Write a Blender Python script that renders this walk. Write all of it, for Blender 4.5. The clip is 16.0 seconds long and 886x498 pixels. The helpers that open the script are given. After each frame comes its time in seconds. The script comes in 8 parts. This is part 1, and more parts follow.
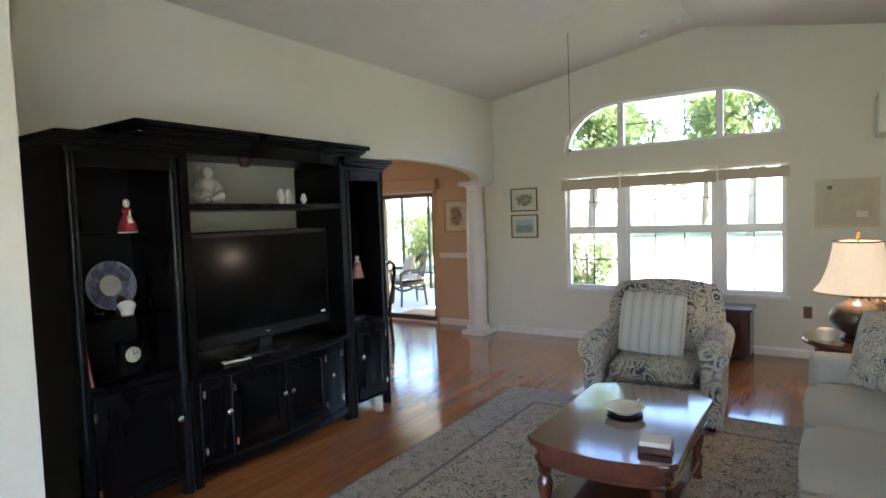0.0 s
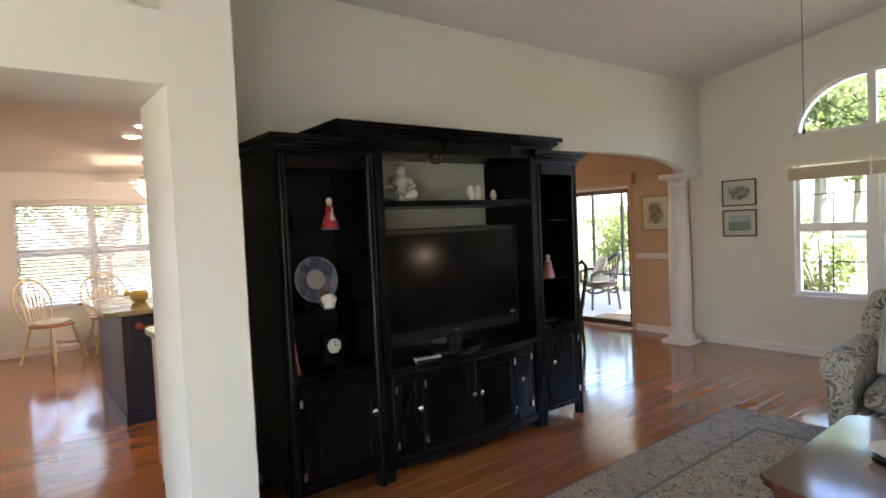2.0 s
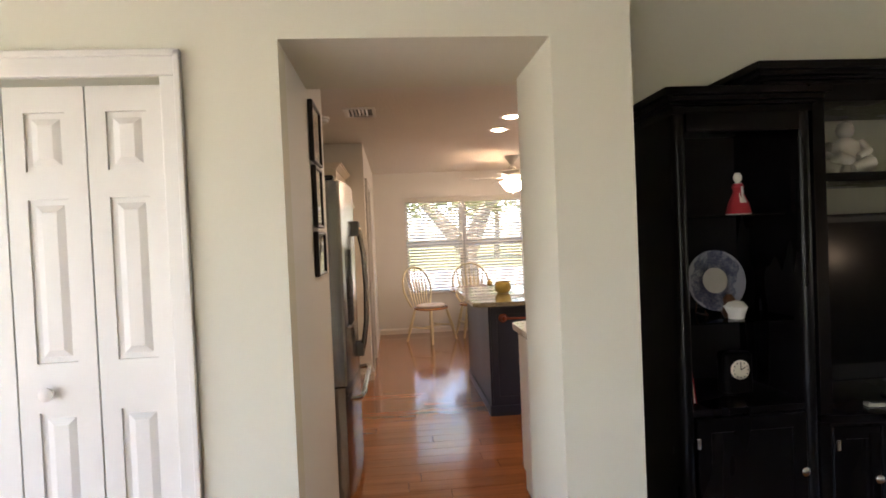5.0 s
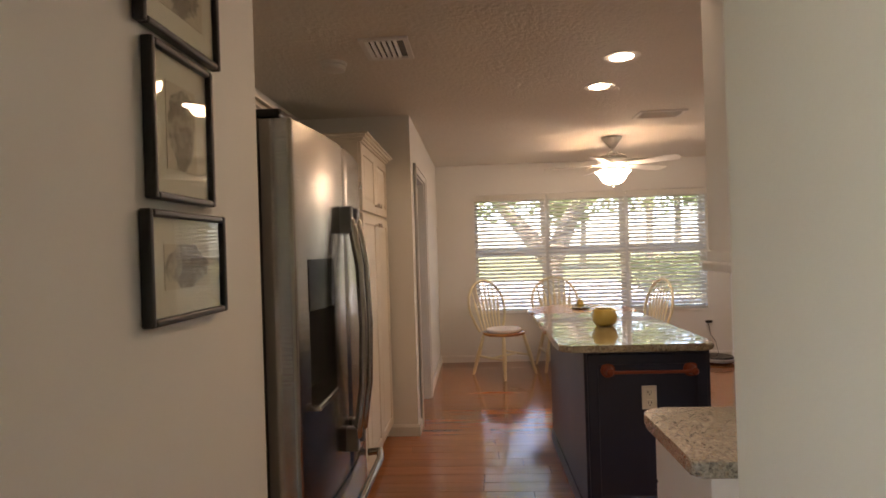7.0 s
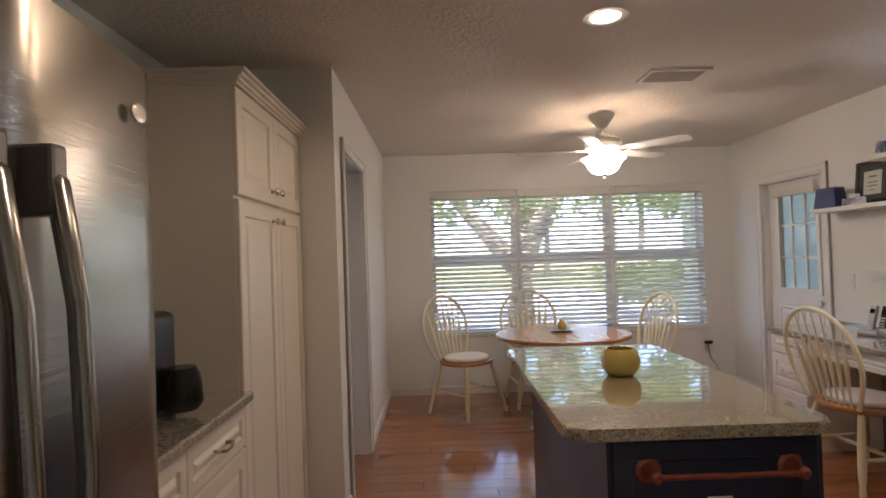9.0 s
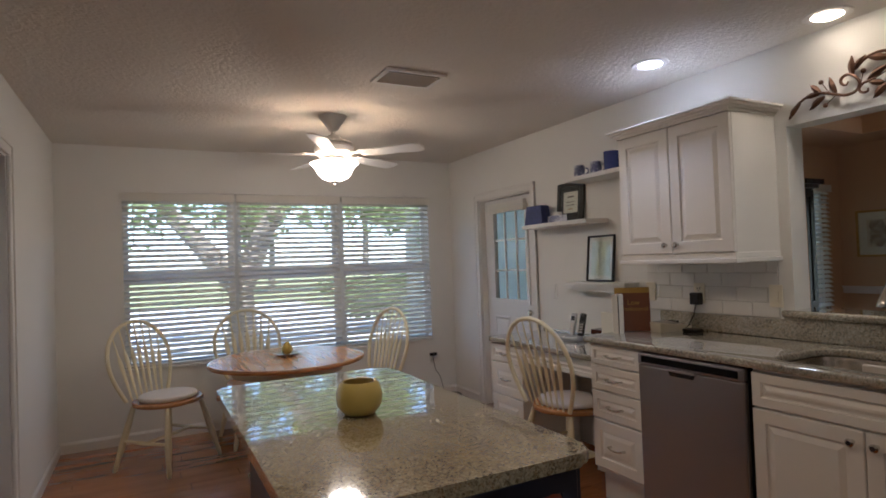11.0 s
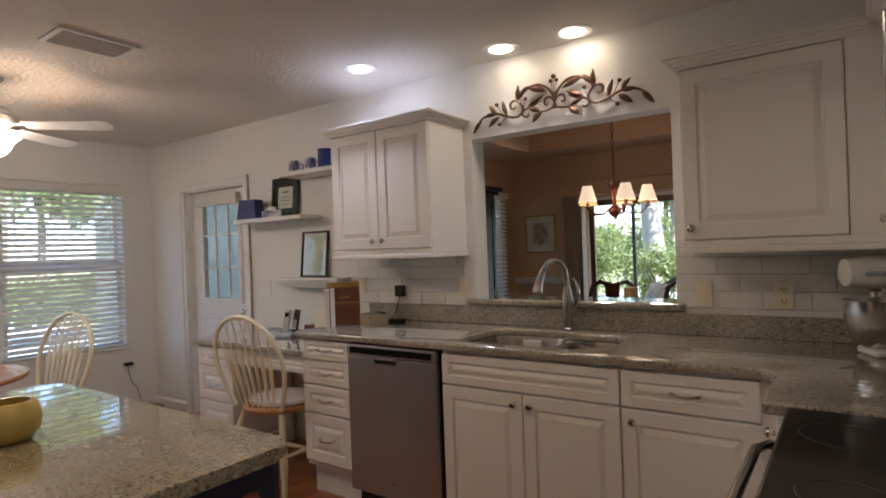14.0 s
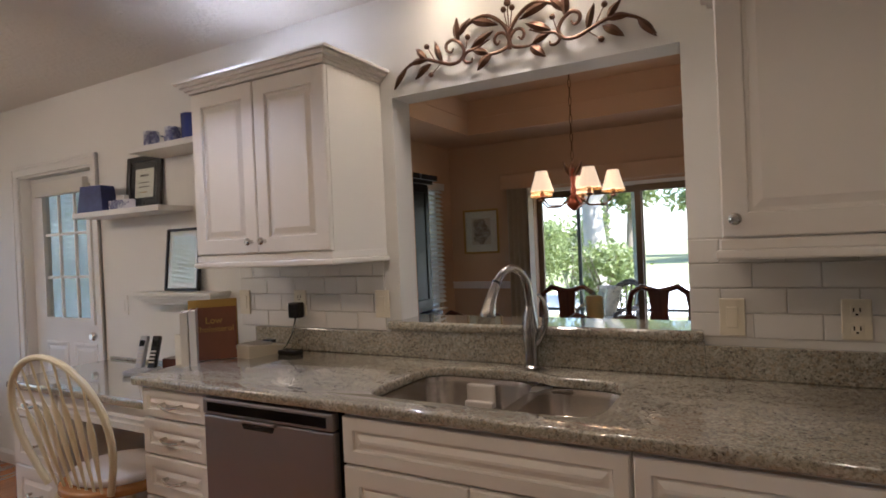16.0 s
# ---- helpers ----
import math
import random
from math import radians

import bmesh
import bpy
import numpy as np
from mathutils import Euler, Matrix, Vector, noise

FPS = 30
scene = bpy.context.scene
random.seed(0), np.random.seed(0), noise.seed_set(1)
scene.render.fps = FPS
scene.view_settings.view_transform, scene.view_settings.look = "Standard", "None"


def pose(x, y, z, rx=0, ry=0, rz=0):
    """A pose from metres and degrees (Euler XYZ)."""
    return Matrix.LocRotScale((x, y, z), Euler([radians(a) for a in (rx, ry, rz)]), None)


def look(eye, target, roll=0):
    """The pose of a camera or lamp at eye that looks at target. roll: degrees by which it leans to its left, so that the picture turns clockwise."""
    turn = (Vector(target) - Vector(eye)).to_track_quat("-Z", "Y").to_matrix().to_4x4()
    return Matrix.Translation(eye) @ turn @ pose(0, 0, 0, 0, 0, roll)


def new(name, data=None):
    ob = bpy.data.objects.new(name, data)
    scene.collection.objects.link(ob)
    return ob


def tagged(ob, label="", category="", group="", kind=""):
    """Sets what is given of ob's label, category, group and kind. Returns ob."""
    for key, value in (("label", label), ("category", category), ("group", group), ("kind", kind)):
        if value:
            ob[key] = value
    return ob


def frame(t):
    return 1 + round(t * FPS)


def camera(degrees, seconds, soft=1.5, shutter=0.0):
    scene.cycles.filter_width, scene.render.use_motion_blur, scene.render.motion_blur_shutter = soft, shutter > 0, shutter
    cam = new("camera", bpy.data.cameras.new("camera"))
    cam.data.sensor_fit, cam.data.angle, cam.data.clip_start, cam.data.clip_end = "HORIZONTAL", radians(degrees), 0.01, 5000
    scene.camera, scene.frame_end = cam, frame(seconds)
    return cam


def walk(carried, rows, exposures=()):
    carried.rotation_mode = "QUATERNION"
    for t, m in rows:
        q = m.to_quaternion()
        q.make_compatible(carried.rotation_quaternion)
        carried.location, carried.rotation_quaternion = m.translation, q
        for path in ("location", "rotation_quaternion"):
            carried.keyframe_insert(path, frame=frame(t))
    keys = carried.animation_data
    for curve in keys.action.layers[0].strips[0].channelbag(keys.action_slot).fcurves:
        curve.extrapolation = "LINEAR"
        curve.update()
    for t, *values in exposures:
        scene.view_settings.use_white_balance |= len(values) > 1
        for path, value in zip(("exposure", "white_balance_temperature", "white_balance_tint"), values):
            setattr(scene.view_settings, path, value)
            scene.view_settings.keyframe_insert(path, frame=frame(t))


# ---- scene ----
cam = camera(75.4, 16.0, soft=1.7)
PATH = [
    (0, (1.067, 0.312, 1.497), (-0.033, 1.978, 1.385), -2.0),
    (0.5, (1.032, 0.32, 1.498), (-0.154, 1.927, 1.389), -2.1),
    (1, (0.987, 0.361, 1.493), (-0.312, 1.878, 1.39), -2.1),
    (1.5, (0.938, 0.42, 1.474), (-0.485, 1.822, 1.38), -2.4),
    (2, (0.894, 0.454, 1.465), (-0.679, 1.687, 1.383), -2.6),
    (2.5, (0.864, 0.459, 1.452), (-0.856, 1.478, 1.383), -2.8),
    (3, (0.844, 0.46, 1.452), (-0.973, 1.292, 1.39), -3.0),
    (3.5, (0.808, 0.448, 1.456), (-1.076, 1.117, 1.398), -3.2),
    (4, (0.72, 0.446, 1.448), (-1.218, 0.939, 1.395), -3.3),
    (4.5, (0.552, 0.46, 1.44), (-1.423, 0.773, 1.395), -2.9),
    (6.8, (-1.165, 0.676, 1.396), (-3.162, 0.582, 1.389), -1.8),
    (7, (-1.313, 0.695, 1.396), (-3.31, 0.58, 1.398), -1.8),
    (7.5, (-1.681, 0.717, 1.385), (-3.675, 0.562, 1.393), -1.7),
    (8, (-2.011, 0.719, 1.396), (-4.004, 0.552, 1.414), -1.6),
    (10.3, (-2.997, 0.852, 1.388), (-4.906, 1.449, 1.428), -2.1),
    (10.5, (-3.019, 0.862, 1.387), (-4.894, 1.558, 1.43), -2.0),
    (11, (-3.037, 0.855, 1.387), (-4.813, 1.775, 1.429), -2.1),
    (11.5, (-3.037, 0.816, 1.39), (-4.705, 1.92, 1.423), -2.1),
    (12, (-3.025, 0.791, 1.391), (-4.591, 2.034, 1.417), -2.1),
    (12.5, (-3.011, 0.779, 1.39), (-4.478, 2.138, 1.407), -2.0),
    (13, (-3.003, 0.769, 1.389), (-4.371, 2.227, 1.4), -2.0),
    (13.5, (-2.995, 0.809, 1.382), (-4.26, 2.358, 1.387), -2.1),
    (14, (-3.003, 0.898, 1.369), (-4.162, 2.528, 1.369), -2.1),
    (14.5, (-3.069, 1.053, 1.362), (-4.16, 2.729, 1.355), -2.2),
    (15, (-3.222, 1.272, 1.367), (-4.245, 2.991, 1.366), -2.0),
    (15.5, (-3.349, 1.5, 1.371), (-4.323, 3.247, 1.365), -2.2),
    (16, (-3.467, 1.739, 1.382), (-4.439, 3.486, 1.368), -2.5),
]
EXPOSURES = [(0, 3.5, 5750, 20), (2, 3.5, 6200, 25), (3, 3.45, 6500, 28), (4.7, 3.15, 6650, 26), (6.8, 2.6, 6600, 26), (7.5, 2.65, 7100, 29), (8.2, 2.65, 6400, 25), (10.3, 2.0, 5450, 20), (11, 2.0, 5400, 19), (12, 2.06, 5500, 20), (14, 2.32, 5600, 21), (16, 2.4, 5600, 22)]
walk(cam, [(t, look(eye, target, roll)) for t, eye, target, roll in PATH], EXPOSURES)

# ---- world, sun, lamps of the place, one added can ----
world = bpy.data.worlds.new("sky")
scene.world = world
world.use_nodes = True
wn = world.node_tree.nodes
sky = wn.new("ShaderNodeTexSky")
sky.sky_type, sky.sun_disc = "NISHITA", False
SUN_EL, SUN_AZ = radians(52), radians(100)
sky.sun_elevation, sky.sun_rotation = SUN_EL, SUN_AZ
wn["Background"].inputs["Strength"].default_value = 0.15
world.node_tree.links.new(sky.outputs[0], wn["Background"].inputs[0])
sun = new("sun", bpy.data.lights.new("sun", "SUN"))
sun.data.energy, sun.data.angle, sun.data.color = 5.0, radians(0.5), (1.0, 0.94, 0.85)
sdir = Vector((math.sin(SUN_AZ) * math.cos(SUN_EL), math.cos(SUN_AZ) * math.cos(SUN_EL), math.sin(SUN_EL)))
sun.matrix_world = look(sdir * 30, (0, 0, 0))


def lamp(name, x, y, z, watts, radius=0.05, color=(1.0, 0.78, 0.52)):
    li = bpy.data.lights.new(name, "POINT")
    li.energy, li.shadow_soft_size, li.color = watts, radius, color
    ob = new(name, li)
    ob.location = (x, y, z)
    return ob


def spot(name, x, y, z, watts, color=(1.0, 0.8, 0.56), size=130, blend=1.0):
    li = bpy.data.lights.new(name, "SPOT")
    li.energy, li.shadow_soft_size, li.color = watts, 0.06, color
    li.spot_size, li.spot_blend = radians(size), blend
    ob = new(name, li)
    ob.location = (x, y, z)
    return ob


# The last can is unseen, added to brighten the right wall cabinet and jamb.
CANS_AND_FILL = [(-5.26, 3.32, (0.86, 0.9, 1.0)), (-4.48, 3.57, (1.0, 0.86, 0.66)), (-4.09, 3.6, (1.0, 0.86, 0.66)), (-4.49, 1.52, (1.0, 0.7, 0.38)), (-5.06, 1.52, (1.0, 0.7, 0.38)), (-3.3, 1.25, (1.0, 0.8, 0.54))]
for cx, cy, col in CANS_AND_FILL:
    spot("can_light_bulb", cx, cy - 0.05, 2.395, 5.0 if col[2] > 0.9 else (2.2 if cy > 3 else (2.7 if cx > -4 else 2.3)), col, 140 if col[2] > 0.9 else (112 if cy > 3 else 165), 1.0 if cy > 3 else 0.3)
FAN = (-6.9, 2.03)
lamp("fan_bulb", FAN[0], FAN[1], 2.04, 1.15, 0.07)
lamp("table_lamp_bulb", 1.27, 4.9, 1.08, 0.75, 0.05)
for k in range(5):
    a = k * math.tau / 5 + 0.35
    lamp("chandelier_bulb", -4.52 + 0.25 * math.cos(a), 5.4 + 0.25 * math.sin(a), 1.74, 0.22, 0.025)


# ---- materials ----
def nodes_of(name):
    m = bpy.data.materials.new(name)
    m.use_nodes = True
    return m, m.node_tree.nodes, m.node_tree.links, m.node_tree.nodes["Principled BSDF"]


def setp(p, **kw):
    for k, v in kw.items():
        p.inputs[k.replace("_", " ")].default_value = v


def mix_rgb(n, l, fac, a, b, mode="MIX"):
    x = n.new("ShaderNodeMix")
    x.data_type, x.blend_type = "RGBA", mode
    for i, v in ((0, fac), (6, a), (7, b)):
        if isinstance(v, (tuple, list)):
            x.inputs[i].default_value = (*v[:3], 1)
        elif isinstance(v, (int, float)):
            x.inputs[i].default_value = v
        else:
            l.new(v, x.inputs[i])
    return x.outputs[2]


def noise_tex(n, l, coord, scale, detail=4, rough=0.55):
    x = n.new("ShaderNodeTexNoise")
    x.inputs["Scale"].default_value, x.inputs["Detail"].default_value, x.inputs["Roughness"].default_value = scale, detail, rough
    l.new(coord, x.inputs["Vector"])
    return x.outputs["Fac"]


def ramp(n, l, fac, stops):
    x = n.new("ShaderNodeValToRGB")
    e = x.color_ramp.elements
    while len(e) < len(stops):
        e.new(0.5)
    for k, (p, c) in zip(e, stops):
        k.position = p
        k.color = (*c, 1) if isinstance(c, tuple) else (c, c, c, 1)
    l.new(fac, x.inputs[0])
    return x.outputs[0]


def coords(n, l, kind="Object", scale=None, rot=None):
    c = n.new("ShaderNodeTexCoord").outputs[kind]
    if scale or rot:
        mp = n.new("ShaderNodeMapping")
        mp.inputs["Scale"].default_value = scale or (1, 1, 1)
        mp.inputs["Rotation"].default_value = rot or (0, 0, 0)
        l.new(c, mp.inputs["Vector"])
        c = mp.outputs[0]
    return c


def bump(n, l, p, height, strength=0.2, dist=0.01):
    b = n.new("ShaderNodeBump")
    b.inputs["Strength"].default_value, b.inputs["Distance"].default_value = strength, dist
    l.new(height, b.inputs["Height"])
    l.new(b.outputs[0], p.inputs["Normal"])


def plain(name, col, rough=0.5, metal=0.0, var=0.08, fine=60, coarse=2.5, bmp=0.05, spec=0.5, coat=0.0, stretch=None, rvar=0.15, relief=0.004):
    """Paint, metal, cloth and the like: colour with stains and grain, uneven gloss and a fine relief."""
    m, n, l, p = nodes_of(name)
    c = coords(n, l, scale=stretch)
    big, small = noise_tex(n, l, c, coarse, 3), noise_tex(n, l, c, fine, 5)
    dark, light = tuple(v * (1 - var) for v in col), tuple(min(1, v * (1 + var)) for v in col)
    base = mix_rgb(n, l, big, dark, light)
    base = mix_rgb(n, l, 0.25, base, mix_rgb(n, l, small, dark, light))
    l.new(base, p.inputs["Base Color"])
    r = n.new("ShaderNodeMapRange")
    r.inputs["To Min"].default_value, r.inputs["To Max"].default_value = rough * (1 - rvar), min(1, rough * (1 + rvar))
    l.new(big, r.inputs["Value"])
    l.new(r.outputs[0], p.inputs["Roughness"])
    setp(p, Metallic=metal, Specular_IOR_Level=spec, Coat_Weight=coat)
    if bmp:
        bump(n, l, p, small, bmp, relief)
    return m


def wood(name, a, b, rough=0.3, along=1, scale=14, coat=0.0, bmp=0.06, per_object=0.0):
    """Wood with grain along an axis (0 x, 1 y, 2 z)."""
    m, n, l, p = nodes_of(name)
    s = [1.0, 1.0, 1.0]
    s[along] = 0.07
    c = coords(n, l, scale=tuple(s))
    if per_object:
        inf = n.new("ShaderNodeObjectInfo")
        add = n.new("ShaderNodeVectorMath")
        add.operation = "ADD"
        sc = n.new("ShaderNodeVectorMath")
        sc.operation = "SCALE"
        sc.inputs[0].default_value, = [(17.0, 3.0, 9.0)]
        l.new(inf.outputs["Random"], sc.inputs["Scale"])
        l.new(c, add.inputs[0])
        l.new(sc.outputs[0], add.inputs[1])
        c = add.outputs[0]
    g = noise_tex(n, l, c, scale, 8, 0.65)
    g2 = noise_tex(n, l, c, scale * 5, 4, 0.6)
    base = ramp(n, l, g, [(0.3, a), (0.7, b)])
    base = mix_rgb(n, l, 0.18, base, ramp(n, l, g2, [(0.35, tuple(v * 0.5 for v in a)), (0.65, b)]))
    if per_object:
        br = n.new("ShaderNodeMapRange")
        br.inputs["To Min"].default_value, br.inputs["To Max"].default_value = 1 - per_object, 1 + per_object
        l.new(inf.outputs["Random"], br.inputs["Value"])
        x = n.new("ShaderNodeVectorMath")
        x.operation = "SCALE"
        l.new(base, x.inputs[0])
        l.new(br.outputs[0], x.inputs["Scale"])
        base = x.outputs[0]
    l.new(base, p.inputs["Base Color"])
    setp(p, Roughness=rough, Coat_Weight=coat, Coat_Roughness=0.08)
    bump(n, l, p, g2, bmp, 0.002)
    return m


def granite(name, base, dark, light, rough=0.12):
    """Polished speckled stone: two sizes of crystal with faint drifts."""
    m, n, l, p = nodes_of(name)
    c = coords(n, l)
    cells = []
    for scale in (130, 260):
        v = n.new("ShaderNodeTexVoronoi")
        v.inputs["Scale"].default_value = scale
        l.new(c, v.inputs["Vector"])
        sp = n.new("ShaderNodeSeparateColor")
        l.new(v.outputs["Color"], sp.inputs[0])
        cells.append(sp.outputs[0])
    rust = tuple(a * b for a, b in zip(base, (1.15, 0.85, 0.6)))
    col = ramp(n, l, cells[0], [(0.1, dark), (0.22, rust), (0.4, base), (0.66, base), (0.9, light)])
    fine = ramp(n, l, cells[1], [(0.14, dark), (0.3, base), (0.7, light)])
    col = mix_rgb(n, l, 0.45, col, fine)
    cloud = noise_tex(n, l, coords(n, l, scale=(1, 2.4, 1)), 7, 8, 0.7)
    col = mix_rgb(n, l, 0.22, col, ramp(n, l, cloud, [(0.35, dark), (0.5, base), (0.65, light)]))
    l.new(col, p.inputs["Base Color"])
    setp(p, Roughness=rough, Specular_IOR_Level=0.5, Coat_Weight=1.0, Coat_Roughness=0.025, Coat_IOR=1.65)
    return m


def glass(name, tint=(0.96, 0.98, 0.97), rough=0.0):
    m, n, l, p = nodes_of(name)
    tr, gl, mx, lw = n.new("ShaderNodeBsdfTransparent"), n.new("ShaderNodeBsdfGlossy"), n.new("ShaderNodeMixShader"), n.new("ShaderNodeLayerWeight")
    tr.inputs[0].default_value, gl.inputs["Roughness"].default_value = (*tint, 1), rough
    pw, ml = n.new("ShaderNodeMath"), n.new("ShaderNodeMath")
    pw.operation, pw.inputs[1].default_value = "POWER", 4.0
    ml.operation, ml.inputs[1].default_value, ml.inputs[2].default_value = "MULTIPLY_ADD", 0.6, 0.035
    l.new(lw.outputs["Facing"], pw.inputs[0])
    l.new(pw.outputs[0], ml.inputs[0])
    l.new(ml.outputs[0], mx.inputs[0])
    l.new(tr.outputs[0], mx.inputs[1])
    l.new(gl.outputs[0], mx.inputs[2])
    l.new(mx.outputs[0], n["Material Output"].inputs[0])
    return m


def glow(name, col, strength):
    m, n, l, p = nodes_of(name)
    setp(p, Base_Color=(*col, 1), Emission_Color=(*col, 1), Emission_Strength=strength, Roughness=0.6)
    return m


def shade_mat(name, col, strength):
    """Lamp-shade cloth: lets its lamp's light through and glows softly with it."""
    m, n, l, p = nodes_of(name)
    g = noise_tex(n, l, coords(n, l), 40, 4)
    l.new(mix_rgb(n, l, g, tuple(v * 0.85 for v in col), col), p.inputs["Base Color"])
    setp(p, Emission_Color=(*col, 1), Emission_Strength=strength, Roughness=0.8)
    return m


def leaf_mat(name, a, b, trans=0.5):
    m, n, l, p = nodes_of(name)
    geo = n.new("ShaderNodeNewGeometry")
    col = mix_rgb(n, l, geo.outputs["Random Per Island"], a, b)
    l.new(col, p.inputs["Base Color"])
    setp(p, Roughness=0.5)
    t, mx = n.new("ShaderNodeBsdfTranslucent"), n.new("ShaderNodeMixShader")
    l.new(mix_rgb(n, l, 0.5, col, (0.42, 0.5, 0.14)), t.inputs[0])
    mx.inputs[0].default_value = trans
    l.new(p.outputs[0], mx.inputs[1])
    l.new(t.outputs[0], mx.inputs[2])
    l.new(mx.outputs[0], n["Material Output"].inputs[0])
    return m


def pattern_cloth(name, ground, ink1, ink2, scale=9, rough=0.9, dots=4.5):
    """Woven or printed cloth with curling figures."""
    m, n, l, p = nodes_of(name)
    c = coords(n, l)
    d = n.new("ShaderNodeTexNoise")
    d.inputs["Scale"].default_value = scale * 0.6
    l.new(c, d.inputs["Vector"])
    warp = mix_rgb(n, l, 0.14, c, d.outputs["Color"], "ADD")
    v = n.new("ShaderNodeTexVoronoi")
    v.inputs["Scale"].default_value = scale
    l.new(warp, v.inputs["Vector"])
    mt = n.new("ShaderNodeMath")
    mt.operation, mt.inputs[1].default_value = "MULTIPLY", 30
    l.new(v.outputs["Distance"], mt.inputs[0])
    sn = n.new("ShaderNodeMath")
    sn.operation = "SINE"
    l.new(mt.outputs[0], sn.inputs[0])
    rings = ramp(n, l, sn.outputs[0], [(0.0, 0.0), (0.35, 1.0)])
    sp = n.new("ShaderNodeSeparateColor")
    l.new(v.outputs["Color"], sp.inputs[0])
    cell = ramp(n, l, sp.outputs[0], [(0.45, ink1), (0.55, ink2)])
    wide = ramp(n, l, noise_tex(n, l, c, scale * 0.9, 3), [(0.45, 0.0), (0.5, 1.0)])
    figure = mix_rgb(n, l, rings, cell, ground)
    base = mix_rgb(n, l, wide, figure, mix_rgb(n, l, 0.35, ground, figure))
    v2 = n.new("ShaderNodeTexVoronoi")
    v2.inputs["Scale"].default_value = scale * dots
    l.new(warp, v2.inputs["Vector"])
    dot = ramp(n, l, v2.outputs["Distance"], [(0.24, 1.0), (0.34, 0.0)])
    base = mix_rgb(n, l, dot, base, mix_rgb(n, l, wide, ground, cell))
    weave = noise_tex(n, l, c, 400, 2)
    base = mix_rgb(n, l, weave, mix_rgb(n, l, 0.15, base, (0.0, 0.0, 0.0)), base)
    l.new(base, p.inputs["Base Color"])
    setp(p, Roughness=rough, Specular_IOR_Level=0.15, Sheen_Weight=0.2)
    bump(n, l, p, weave, 0.2, 0.002)
    return m


def stripe_cloth(name, a, b, c3, freq, axis="X"):
    m, n, l, p = nodes_of(name)
    c = coords(n, l)
    w = n.new("ShaderNodeTexWave")
    w.bands_direction = axis
    w.inputs["Scale"].default_value, w.inputs["Distortion"].default_value = freq, 0.3
    l.new(c, w.inputs["Vector"])
    base = ramp(n, l, w.outputs["Fac"], [(0.0, b), (0.05, b), (0.08, a), (0.85, a), (0.95, c3)])
    l.new(base, p.inputs["Base Color"])
    setp(p, Roughness=0.9, Specular_IOR_Level=0.1)
    bump(n, l, p, noise_tex(n, l, c, 300, 2), 0.2, 0.002)
    return m


def print_mat(name, paper, ink, scale=9):
    """An old print: blotted ink strokes on toned paper."""
    m, n, l, p = nodes_of(name)
    c = coords(n, l)
    big = noise_tex(n, l, c, scale, 8, 0.7)
    fine = noise_tex(n, l, coords(n, l, scale=(1, 1, 3)), scale * 7, 6, 0.7)
    base = ramp(n, l, big, [(0.47, ink), (0.55, tuple((a + b) / 2 for a, b in zip(paper, ink))), (0.64, paper)])
    base = mix_rgb(n, l, 0.35, base, ramp(n, l, fine, [(0.4, ink), (0.55, paper)]))
    # the drawing fades into bare paper towards its rim
    g, s, ln = n.new("ShaderNodeTexCoord"), n.new("ShaderNodeVectorMath"), n.new("ShaderNodeVectorMath")
    s.operation, ln.operation = "MULTIPLY_ADD", "LENGTH"
    s.inputs[1].default_value, s.inputs[2].default_value = (1, 0, 1), (-0.5, 0, -0.5)
    ad = n.new("ShaderNodeMath")
    ad.operation = "ADD"
    l.new(g.outputs["Generated"], s.inputs[0])
    l.new(s.outputs[0], ln.inputs[0])
    l.new(ln.outputs["Value"], ad.inputs[0])
    l.new(noise_tex(n, l, c, scale * 0.6, 4, 0.6), ad.inputs[1])
    base = mix_rgb(n, l, ramp(n, l, ad.outputs[0], [(0.96, (0, 0, 0)), (1.14, (1, 1, 1))]), base, paper)
    l.new(base, p.inputs["Base Color"])
    setp(p, Roughness=0.85)
    return m


WALL_LIVING = plain("paint_sage_cream", (0.68, 0.665, 0.56), 0.75, var=0.03, fine=180, bmp=0.08, spec=0.3)
WALL_KITCHEN = plain("paint_white_warm", (0.74, 0.73, 0.69), 0.7, var=0.03, fine=180, bmp=0.08, spec=0.3)
WALL_DINING = plain("paint_peach", (0.56, 0.385, 0.25), 0.7, var=0.03, fine=180, bmp=0.08, spec=0.3)
CEILING = plain("ceiling_knockdown", (0.7, 0.67, 0.61), 0.85, var=0.06, fine=42, bmp=1.0, spec=0.2, relief=0.007)
TRIM = plain("trim_white_gloss", (0.72, 0.705, 0.67), 0.35, var=0.03, bmp=0.03)
CABINET = plain("cabinet_white", (0.8, 0.775, 0.72), 0.38, var=0.03, bmp=0.03)
FLOOR = wood("floor_cherry", (0.25, 0.082, 0.024), (0.42, 0.16, 0.05), 0.16, 1, 9, per_object=0.12, coat=0.6)
SUBFLOOR = plain("floor_joint", (0.09, 0.035, 0.015), 0.5)
GRANITE = granite("granite_green_grey", (0.29, 0.27, 0.21), (0.06, 0.05, 0.04), (0.5, 0.47, 0.38))
BLACK_WOOD = plain("black_stained_wood", (0.004, 0.0034, 0.004), 0.28, var=0.3, bmp=0.04, spec=0.16, stretch=(1, 1, 0.2))
BLACK_IN = plain("black_wood_inside", (0.008, 0.007, 0.008), 0.5, var=0.3)
SCREEN = plain("tv_screen", (0.003, 0.003, 0.0035), 0.14, var=0.1, bmp=0, spec=0.2)
BLACK_PLASTIC = plain("black_plastic", (0.012, 0.012, 0.013), 0.25, var=0.2, bmp=0.02)
